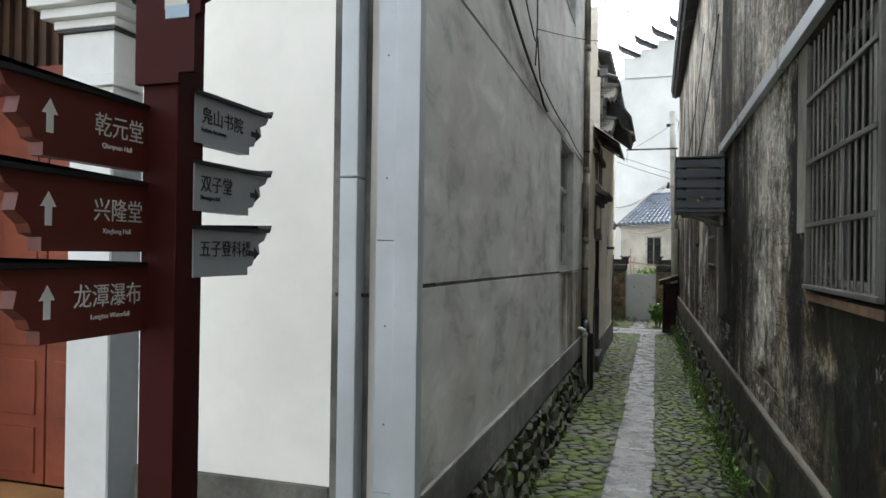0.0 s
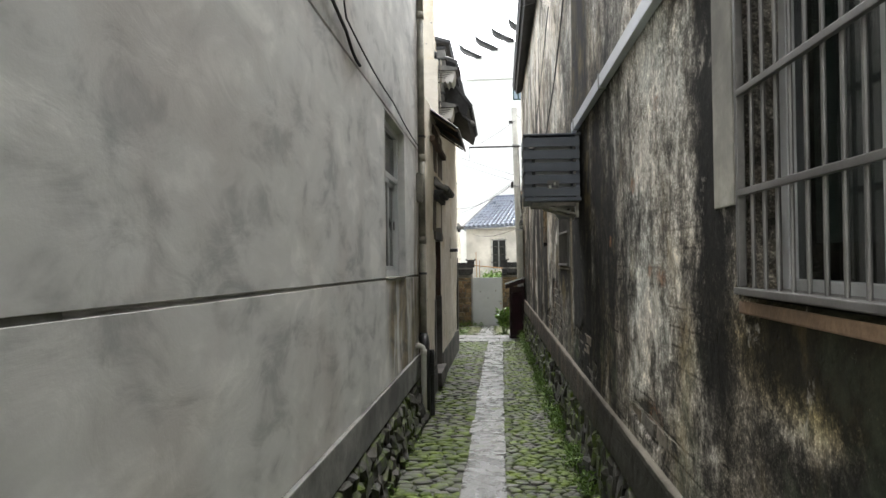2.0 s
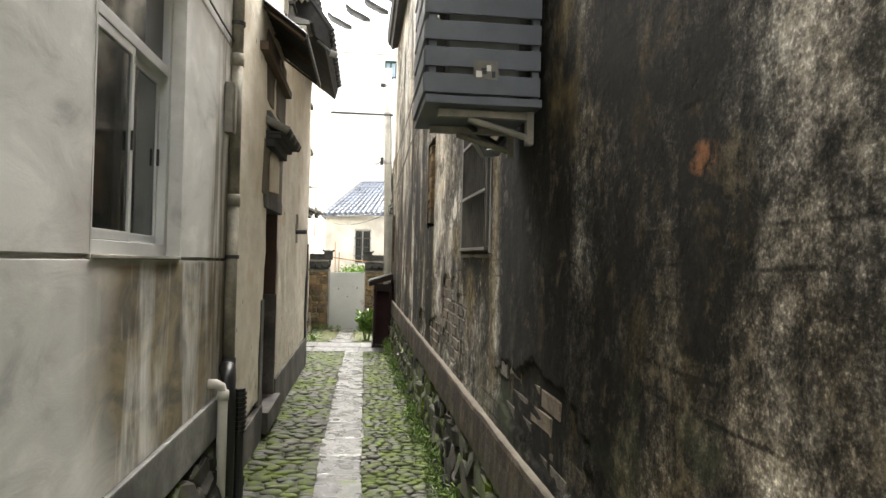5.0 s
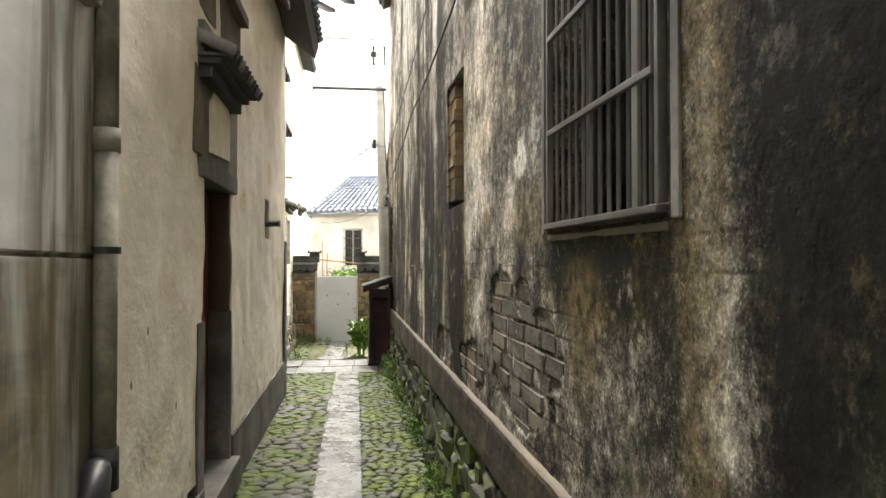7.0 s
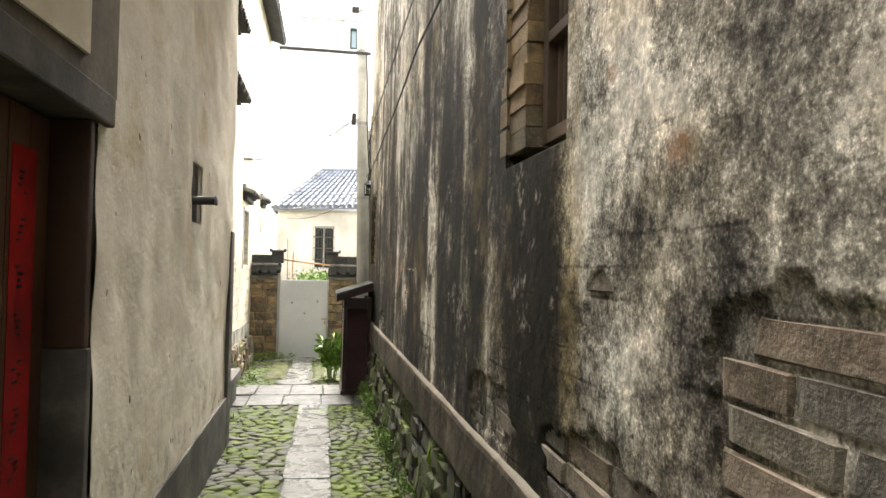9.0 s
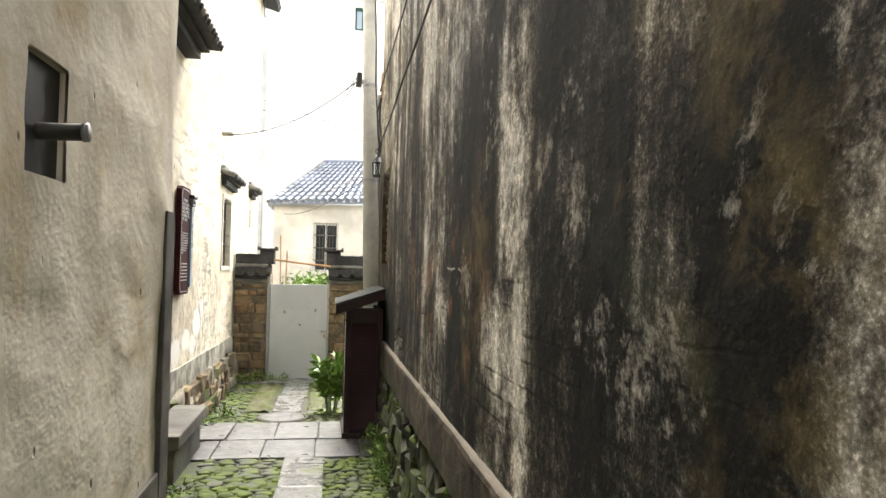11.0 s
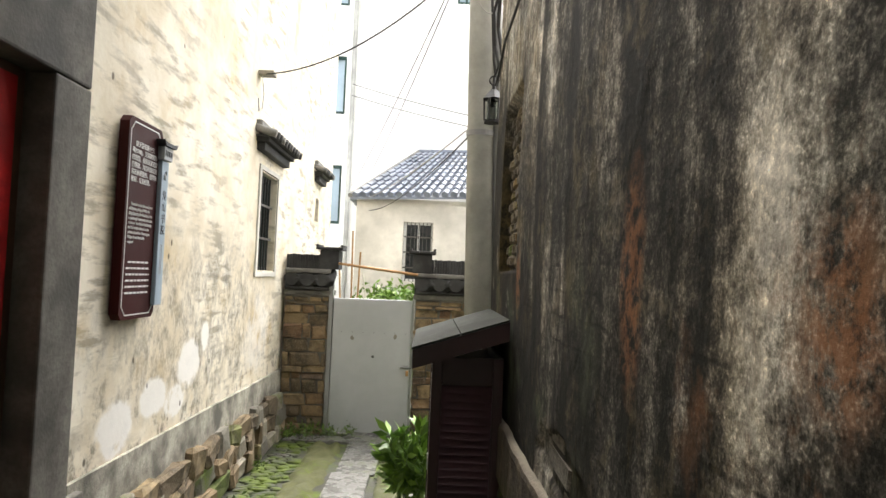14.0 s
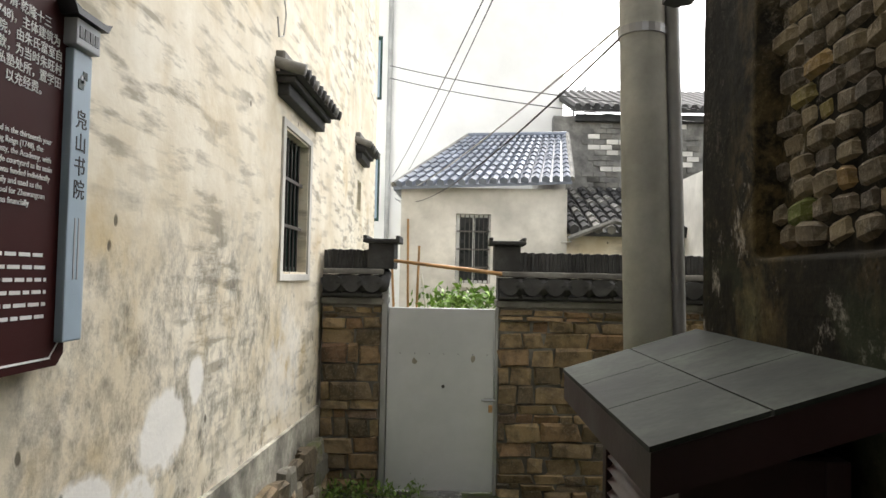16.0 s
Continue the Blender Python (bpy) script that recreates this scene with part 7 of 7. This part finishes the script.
def tall_house():
    h = thing("tall_white_house", (0, 36, gz), "tall white rendered house with stepped gable crests", "house")
    hole = [(-3.5, -2.35, z, z + 1.6) for z in (2.6, 5.6, 8.6)] + [(0.6, 1.1, 8.8, 9.55)]

    def at(s, o, z):
        return (s, 33.4 - o, z)
    w = part("wall", core(bmesh.new(), at, -7, 2.1, gz - 0.1, 9.7, hole, 0, -0.3), FAR_WHITE, h)
    part("wall", box(1.8, 2.1, 33.7, 44, gz - 0.1, 9.7), FAR_WHITE, h)
    part("wall", box(-7, -6.7, 33.7, 44, gz - 0.1, 9.7), FAR_WHITE, h)
    part("wall", box(-7, 2.1, 44, 44.3, gz - 0.1, 9.7), FAR_WHITE, h)
    part("roof", box(-7, 2.1, 33.5, 44.3, 9.702, 9.8), FAR_WHITE, h)
    for k, (a, b, z) in enumerate(((-1.55, -0.80, 10.75), (-0.80, -0.05, 11.1), (-0.05, 0.75, 11.45), (0.75, 2.1, 11.8))):
        part("gable_step", box(a, b, 33.4, 33.7, 9.81, z), FAR_WHITE, h)
        c = part("crest", prism([(a - 0.30, z + 0.80), (a - 0.26, z + 0.55), (a - 0.1, z + 0.38), (a + 0.75, z + 0.002), (a + 0.75, z + 0.10), (a, z + 0.47), (a - 0.20, z + 0.62)], 1, 33.25, 33.85), TILE_DARK, h, "dark upswept tile crest")
        for i in range(5):
            part("tile", rod((a + 0.06 + i * 0.14, 33.2, z + 0.36 - i * 0.064), (a + 0.06 + i * 0.14, 33.9, z + 0.36 - i * 0.064), 0.04, None, None, 6), TILE_DARK, c)
    for i, (a, b, z0, z1) in enumerate(hole):
        g = part("window", box(a + 0.01, b - 0.01, 33.52, 33.56, z0 + 0.01, z1 - 0.01), SIGN_BLUE, h, "blue-tinted window with a teal frame")
        f = bmesh.new()
        for p, q, u, v in ((a + 0.005, a + 0.06, z0 + 0.005, z1 - 0.005), (b - 0.06, b - 0.005, z0 + 0.005, z1 - 0.005), (a + 0.06, b - 0.06, z0 + 0.005, z0 + 0.08), (a + 0.06, b - 0.06, z1 - 0.08, z1 - 0.005), ((a + b) / 2 - 0.03, (a + b) / 2 + 0.03, z0 + 0.08, z1 - 0.08)):
            box(p, q, 33.45, 33.52, u, v, f)
        part("window_frame", f, GREEN_SHUT, g)
    part("downpipe", rod((-2.15, 33.33, gz), (-2.15, 33.33, 9.6), 0.06, None, None, 12), AC_WHITE, h)
    b = part("balcony", box(2.1, 2.7, 33.4, 35.4, 5.05, 5.25), FAR_WHITE, h)
    part("baluster", rod((2.55, 33.5, 4.3), (2.55, 33.5, 5.05), 0.10, None, None, 10), FAR_WHITE, b)
    part("railing", tube([(2.65, 33.45, 5.25), (2.65, 33.45, 6.0), (2.65, 35.3, 6.0), (2.65, 35.3, 5.25)], 0.03), STEEL, b)


tall_house()


def old_brick_house():
    h = thing("old_brick_house", (4, 31, gz), "old grey brick house with sagging clay tile roofs", "house")
    part("wall", box(1.6, 8, 31.2, 31.5, gz - 0.1, 4.75), TILE_PALE, h, "flaking whitewashed grey brick")
    part("wall", box(7.7, 8, 31.5, 38, gz - 0.1, 4.75), TILE_PALE, h)
    rr = random.Random(4)
    for j in range(14):
        for i in range(9):
            if rr.random() < 0.75:
                x = 2.2 + i * 0.26 + (j % 2) * 0.13
                part("brick", box(x, x + 0.24, 31.18 - 0.01 * rr.random(), 31.2, 3.0 + j * 0.115, 3.1 + j * 0.115), rr.choice((TILE_PALE, TILE_PALE, PLINTH_L, HOUSE_RENDER)), h)
    part("cornice", box(2.05, 8, 31.05, 31.2, 4.62, 4.76), TILE_DARK, h)
    up = part("roof", prism([(30.9, 4.77), (30.9, 4.84), (34.5, 6.1), (34.5, 6.0)], 0, 2.0, 8.1), TILE_DARK, h)
    for i in range(28):
        x = 2.05 + i * 0.2
        part("tile", tube([(x, 30.85, 4.86 + 0.02 * rr.random()), (x, 31.6, 5.12), (x, 34.4, 6.12)], 0.075, None, 6), TILE_DARK, up)
    part("wall", box(1.3, 8, 28.3, 28.5, gz - 0.1, 2.05), YELLOWED, h)
    low = part("roof", prism([(28.0, 2.0), (28.0, 2.07), (31.1, 3.15), (31.1, 3.05)], 0, 1.5, 8.1), TILE_DARK, h)
    for i in range(30):
        x = 1.55 + i * 0.2
        for k in range(9):
            part("tile", rod((x + 0.02 * rr.random(), 27.97 + k * 0.34, 2.11 + k * 0.118), (x + 0.02 * rr.random(), 28.38 + k * 0.34, 2.22 + k * 0.118), 0.082, None, 0.07, 6), TILE_DARK if rr.random() < 0.75 else TILE_PALE, low)
    part("verge", tube([(1.45, 27.95, 1.95), (2.2, 27.9, 2.25), (3.2, 27.9, 2.0)], 0.05), TILE_PALE, h)


old_brick_house()
solid("wall_far_side", box(3.4, 3.6, 18.6, 28.3, -0.5, 3.0), HOUSE_RENDER, "plain grey wall closing the yard's side", "wall")
bm = box(-14, -2.4, 27.5, 27.7, -0.5, 5)
solid("wall_yard_rear", bm, FAR_WHITE, "plain white wall closing the yard", "wall")
bm = box(-16, 12, -9.2, -9.0, -0.1, 5.5)
solid("wall_street", bm, WHITE_PAINT, "plain white wall across the street", "wall")
bm = box(-16.2, -16.0, -9.2, 4, -0.1, 5.0)
box(12.0, 12.2, -9.2, 2, -0.1, 5.0, bm)
solid("wall_street_ends", bm, HOUSE_RENDER, "plain walls closing the street", "wall")


# ---- low green things ----
def shrub():
    x, y = 0.06, 19.15
    z = ground_z(y)
    s = thing("garden_shrub", (x, y, z), "bright green leafy shrub beside the cabinet", "shrub")
    rr = random.Random(12)
    for k in range(17):
        a, r = rr.uniform(0, 6.28), rr.uniform(0.04, 0.20)
        tip = (x + r * math.cos(a), y + r * math.sin(a), z + rr.uniform(0.34, 0.66))
        mid = (x + 0.5 * r * math.cos(a), y + 0.5 * r * math.sin(a), z + 0.2)
        part("stem", tube([(x + 0.3 * r * math.cos(a), y + 0.3 * r * math.sin(a), z - 0.01), mid, tip], 0.005), WEED, s)
        b = bmesh.new()
        for f in (0.1, 0.3, 0.5, 0.7, 0.85, 1.0):
            p = Vector(mid).lerp(Vector(tip), f)
            leaf_spray(b, p, 9, (0.012, 0.012, 0.015), 0.125, rr, 0.9)
        part("leaves", b, LEAF, s)


shrub()


def weed(x, y, z, size, count, rnd, label="low green weeds rooted in the wall's foot"):
    w = bmesh.new()
    leaf_spray(w, (x, y, z + size * 0.35), count, (size * 0.45, size * 0.6, size * 0.28), size * 0.42, rnd, 0.9)
    return tagged(part("weed_tuft", w, WEED), label, "weeds", "weeds in the lane", "stuff")


rw = random.Random(17)
for k in range(110):
    y = 17.6 - 12.6 * rw.random() ** 1.4
    weed(RW(y, 0.10, 0)[0], y, ground_z(y) + rw.uniform(0.0, 0.16), rw.uniform(0.05, 0.12), rw.randint(50, 120), rw)
for k in range(10):
    y = rw.uniform(4.2, 9.3)
    weed(-0.84, y, ground_z(y), rw.uniform(0.05, 0.10), rw.randint(30, 60), rw)
for x, y, s, c in ((-1.0, 16.3, 0.10, 70), (-0.98, 15.2, 0.06, 40), (-1.05, 19.0, 0.13, 120), (-1.15, 18.5, 0.10, 80), (-1.18, 21.5, 0.14, 140), (-1.0, 21.55, 0.14, 140), (-0.8, 21.6, 0.10, 100), (-0.62, 21.65, 0.10, 80), (-0.35, 18.9, 0.05, 50), (0.02, 18.95, 0.08, 70), (-1.2, 20.3, 0.08, 70), (0.45, 17.75, 0.08, 60), (-0.2, 21.2, 0.06, 50), (0.25, 20.6, 0.12, 90)):
    weed(x, y, ground_z(y), s, c, rw)


# ---- paving, stone by stone ----
lane = thing("cobbled_lane", (-0.15, 9, 0), "cobbled lane with a centre strip of worn granite slabs", "pavement", "", "structure")
rs = random.Random(31)
slabs = [brick_mesh("slab", SLAB, 40 + k, 0.012, 0.03) for k in range(5)]
y = -2.0
while y < 17.15:
    d = min(rs.uniform(0.42, 0.85), 17.2 - y)
    piece("slab", slabs[rs.randrange(5)], lane, Matrix.Translation((-0.17 + rs.uniform(-0.012, 0.012), y + d / 2, ground_z(y + d / 2) - 0.045 + rs.uniform(0, 0.010))) @ Euler((rs.uniform(-0.008, 0.008) - 0.016, rs.uniform(-0.012, 0.012), rs.uniform(-0.015, 0.015))).to_matrix().to_4x4() @ Matrix.Diagonal((0.335 + rs.uniform(-0.02, 0.015), d - 0.012, 0.13, 1)))
    y += d

stones = [stone_mesh("cobble", COBBLE, 60 + k, 0.62, 8, 0.16, 0.80) for k in range(8)]
verts, faces, made = [], [], 0
shape = [(np.array([v.co[:] for v in m.vertices]), [tuple(p.vertices) for p in m.polygons]) for m in stones]


def lay_cobbles(x0, x1, y0, y1, long, deep=1.0):
    """Rows of river stones set on edge across the lane; those of one stretch are single pieces."""
    global made
    y = y0
    while y < y1:
        row = rs.uniform(0.050, 0.082) * deep
        x = x0 + rs.uniform(-0.05, 0.02)
        while x < x1:
            w = rs.uniform(0.07, 0.15) * long
            if x + w * 0.5 < x1 + 0.03:
                cx, cy = x + w / 2, y + row / 2 + rs.uniform(-0.012, 0.012)
                m = Matrix.Translation((cx, cy, ground_z(cy) + rs.uniform(-0.005, 0.005))) @ Euler((rs.uniform(-0.10, 0.10), rs.uniform(-0.07, 0.07), rs.uniform(-0.30, 0.30))).to_matrix().to_4x4() @ Matrix.Diagonal((w * 1.04, row * 1.16, 0.046 + rs.uniform(0, 0.016), 1))
                k = rs.randrange(8)
                if 11.5 < cy < 14.0 and made < 300:
                    piece("cobble", stones[k], lane, m)
                    made += 1
                else:
                    vs, fs = shape[k]
                    o = len(verts)
                    mm = np.array(m)
                    verts.extend((vs @ mm[:3, :3].T + mm[:3, 3]).tolist())
                    faces.extend([tuple(i + o for i in f) for f in fs])
            x += w * rs.uniform(0.98, 1.08)
        y += row


lay_cobbles(-0.97, -0.345, 2.0, 17.2, 1.3, 1.3)
lay_cobbles(0.0, 0.60, 2.0, 17.2, 0.85)
lay_cobbles(-1.25, 0.15, 18.62, 19.15, 1.1)
lay_cobbles(-1.2, -0.95, 19.2, 21.3, 1.1)
lay_cobbles(-0.2, 0.5, 19.2, 21.2, 1.1)
me = bpy.data.meshes.new("cobble_rest")
me.from_pydata(verts, [], faces)
me.materials.append(COBBLE_REST)
me.polygons.foreach_set("use_smooth", [True] * len(me.polygons))
rest = new("cobble_rest", me)
rest.parent = lane
rest.location = -Vector(lane.location)
tagged(rest, "mossy river cobbles", "", "", "stuff")

cross = thing("cross_paving", (0, 17.9, ground_z(17.9)), "grey flagstones laid across the lane's end", "pavement", "", "structure")
flags = [brick_mesh("flagstone", CROSS, 80 + k, 0.012, 0.02) for k in range(4)]
for j, (ya, yb) in enumerate(((17.22, 17.86), (17.87, 18.60))):
    x = -1.34
    while x < 0.42:
        w = min(rs.uniform(0.34, 0.48), 0.45 - x)
        piece("flagstone", flags[rs.randrange(4)], cross, Matrix.Translation((x + w / 2, (ya + yb) / 2, ground_z(17.9) - 0.05 + rs.uniform(0, 0.006))) @ Euler((-0.016, 0, rs.uniform(-0.006, 0.006))).to_matrix().to_4x4() @ Matrix.Diagonal((w - 0.01, yb - ya - 0.01, 0.14, 1)))
        x += w
for k in range(5):
    piece("flagstone", flags[k % 4], cross, Matrix.Translation((0.50, 17.3 + 0.2 * k, ground_z(17.9) - 0.055)) @ Matrix.Diagonal((0.2, 0.19, 0.13, 1)))
path = thing("garden_path", (-0.42, 20.2, ground_z(20.2)), "pale stone slabs leading to the gate", "path", "", "structure")
for ya, yb, xa, xb in ((19.18, 20.2, -0.58, -0.27), (20.21, 21.28, -0.56, -0.24), (21.3, 21.52, -1.2, -0.05), (21.54, 21.74, -0.62, -0.25)):
    piece("slab", slabs[rs.randrange(5)], path, Matrix.Translation(((xa + xb) / 2, (ya + yb) / 2, ground_z((ya + yb) / 2) - 0.04)) @ Matrix.Diagonal((xb - xa, yb - ya, 0.13, 1)))
mc = thing("drain_cover", (-0.45, 18.86, ground_z(18.86)), "round stone drain cover set in cobbles", "drain cover")
part("lid", rod((-0.45, 18.86, ground_z(18.86) - 0.03), (-0.45, 18.86, ground_z(18.86) + 0.032), 0.23, None, 0.225, 28), CROSS, mc)
part("rim", tube([(-0.45 + 0.25 * math.cos(a * 0.2244), 18.86 + 0.25 * math.sin(a * 0.2244), ground_z(18.86) + 0.018) for a in range(29)], 0.016), STONE_DARK, mc)
for xa, xb in ((-0.93, -0.60), (-0.23, 0.02)):
    bm, n = bmesh.new(), 40
    grid = [[bm.verts.new((xa + (xb - xa) * i / 10, 19.25 + 2.0 * j / n, ground_z(19.25 + 2.0 * j / n) - 0.035 + 0.055 * min(1, 2.2 * math.sin(3.1416 * i / 10)) + 0.045 * fbm(i * 0.35 + xa * 9, j * 0.3, 3) + 0.012 * fbm(i * 1.1, j * 1.3, 8))) for i in range(11)] for j in range(n + 1)]
    for u, v in zip(grid, grid[1:]):
        for i in range(10):
            bm.faces.new((u[i], u[i + 1], v[i + 1], v[i]))
    solid("moss_bed", bm, MOSS_BED, "soft green moss bed beside the garden path", "moss", "stuff", True)

# rubble footings
foot = thing("rubble_footing", (-1.25, 19.6, gz), "rough rubble stones along the stained wall's foot", "footing", "", "structure")
rub = [brick_mesh("rubble_stone", STONE_TAN if k % 2 else RUBBLE, 100 + k, 0.09, 0.17) for k in range(6)]
for j in range(3):
    y = 17.75
    while y < 21.6:
        w = rs.uniform(0.14, 0.40)
        h = rs.uniform(0.12, 0.2)
        piece("rubble_stone", rub[rs.randrange(6)], foot, Matrix.Translation((-1.345 + 0.018 * (2 - j) + rs.uniform(-0.015, 0.015), y + w / 2, ground_z(y) + 0.06 + j * 0.145)) @ Euler((rs.uniform(-0.2, 0.2), 0, rs.uniform(-0.15, 0.15))).to_matrix().to_4x4() @ Matrix.Diagonal((0.12, w * 1.05, h * 1.1, 1)))
        y += w
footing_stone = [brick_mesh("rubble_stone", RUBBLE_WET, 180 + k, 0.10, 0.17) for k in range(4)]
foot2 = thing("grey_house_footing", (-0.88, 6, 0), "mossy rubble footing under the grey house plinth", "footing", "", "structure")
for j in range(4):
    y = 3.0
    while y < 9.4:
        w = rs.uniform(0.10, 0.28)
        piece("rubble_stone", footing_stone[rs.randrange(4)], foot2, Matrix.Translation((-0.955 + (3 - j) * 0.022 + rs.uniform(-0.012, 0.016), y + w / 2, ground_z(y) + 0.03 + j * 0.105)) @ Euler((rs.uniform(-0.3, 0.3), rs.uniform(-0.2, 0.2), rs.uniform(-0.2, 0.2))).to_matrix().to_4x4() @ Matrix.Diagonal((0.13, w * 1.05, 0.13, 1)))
        y += w

foot3 = thing("old_wall_footing", (0.58, 11, 0), "mossy rubble footing under the brown plinth", "footing", "", "structure")
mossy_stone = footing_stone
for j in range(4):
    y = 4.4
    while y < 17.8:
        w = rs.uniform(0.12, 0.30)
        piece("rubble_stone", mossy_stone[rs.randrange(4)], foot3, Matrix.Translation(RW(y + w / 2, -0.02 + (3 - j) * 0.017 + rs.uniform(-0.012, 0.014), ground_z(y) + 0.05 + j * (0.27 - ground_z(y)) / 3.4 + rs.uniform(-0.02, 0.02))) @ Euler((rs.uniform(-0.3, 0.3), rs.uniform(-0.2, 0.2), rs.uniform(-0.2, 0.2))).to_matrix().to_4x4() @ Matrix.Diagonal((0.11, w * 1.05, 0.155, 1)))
        y += w

# fallen-plaster patches of the old wall: the bricks behind
old = [brick_mesh("brick", BRICK_OLD, 120 + k, 0.035, 0.06) for k in range(6)]
count = 0
for j in range(14):
    z, s = 0.68 + j * 0.082, 4.5 + (j % 2) * 0.12
    while s < 18.0:
        w = rs.uniform(0.20, 0.36)
        if count < 290 and patch(s + w / 2, z) > 0.02 and z < 1.65:
            piece("brick", old[rs.randrange(6)], wall_right, Matrix.Translation(RW(s + w / 2, -0.0575 + rs.uniform(-0.004, 0.003), z)) @ Euler((rs.uniform(-0.02, 0.02), 0, 0)).to_matrix().to_4x4() @ Matrix.Diagonal((0.10, w - 0.010, 0.071, 1)))
            count += 1
        s += w
infill = [brick_mesh("stone", RUBBLE_DIM, 140 + k, 0.05, 0.24) for k in range(6)]
for j in range(14):
    z, s = 1.39 + j * 0.058, 17.70 + rs.uniform(0, 0.03)
    while s < 18.30:
        w = rs.uniform(0.07, 0.14)
        if s + w < 18.35:
            m = Matrix.Translation(RW(s + w / 2, -0.066 + rs.uniform(-0.006, 0.006), z + 0.02)) @ Matrix(((0, 0, -1, 0), (1, 0, 0, 0), (0, 1, 0, 0), (0, 0, 0, 1))) @ Euler((0, 0, rs.uniform(-0.13, 0.13) - 0.06)).to_matrix().to_4x4()
            piece("stone", infill[rs.randrange(6)], wall_right, m @ Matrix.Diagonal((w * 1.04, rs.uniform(0.056, 0.066), 0.060 + rs.uniform(0, 0.016), 1)))
        s += w

# blocks of the yard wall
tan = [brick_mesh("block", BRICK_TAN, 160 + k, 0.075, 0.09) for k in range(8)]
z = gz - 0.02
while z < 1.03:
    h = min(rs.choice((0.035, 0.045, 0.055, 0.07, 0.085, 0.12, 0.14)), 1.062 - z)
    for a, b in ((-1.345, -0.888), (0.004, 2.6)):
        x = a - rs.uniform(0, 0.05)
        while x < b:
            w = rs.uniform(0.08, 0.34)
            x0, x1 = max(x, a), min(x + w, b)
            if x1 - x0 > 0.05:
                piece("block", tan[rs.randrange(8)], yard_wall, Matrix.Translation(((x0 + x1) / 2, GY + 0.06 + rs.uniform(-0.020, 0.008), z + h / 2 + rs.uniform(-0.008, 0.008))) @ Euler((0, rs.uniform(-0.03, 0.03), 0)).to_matrix().to_4x4() @ Matrix.Diagonal((x1 - x0 - 0.008, 0.17, h - 0.006, 1)))
            x += w
    z += h
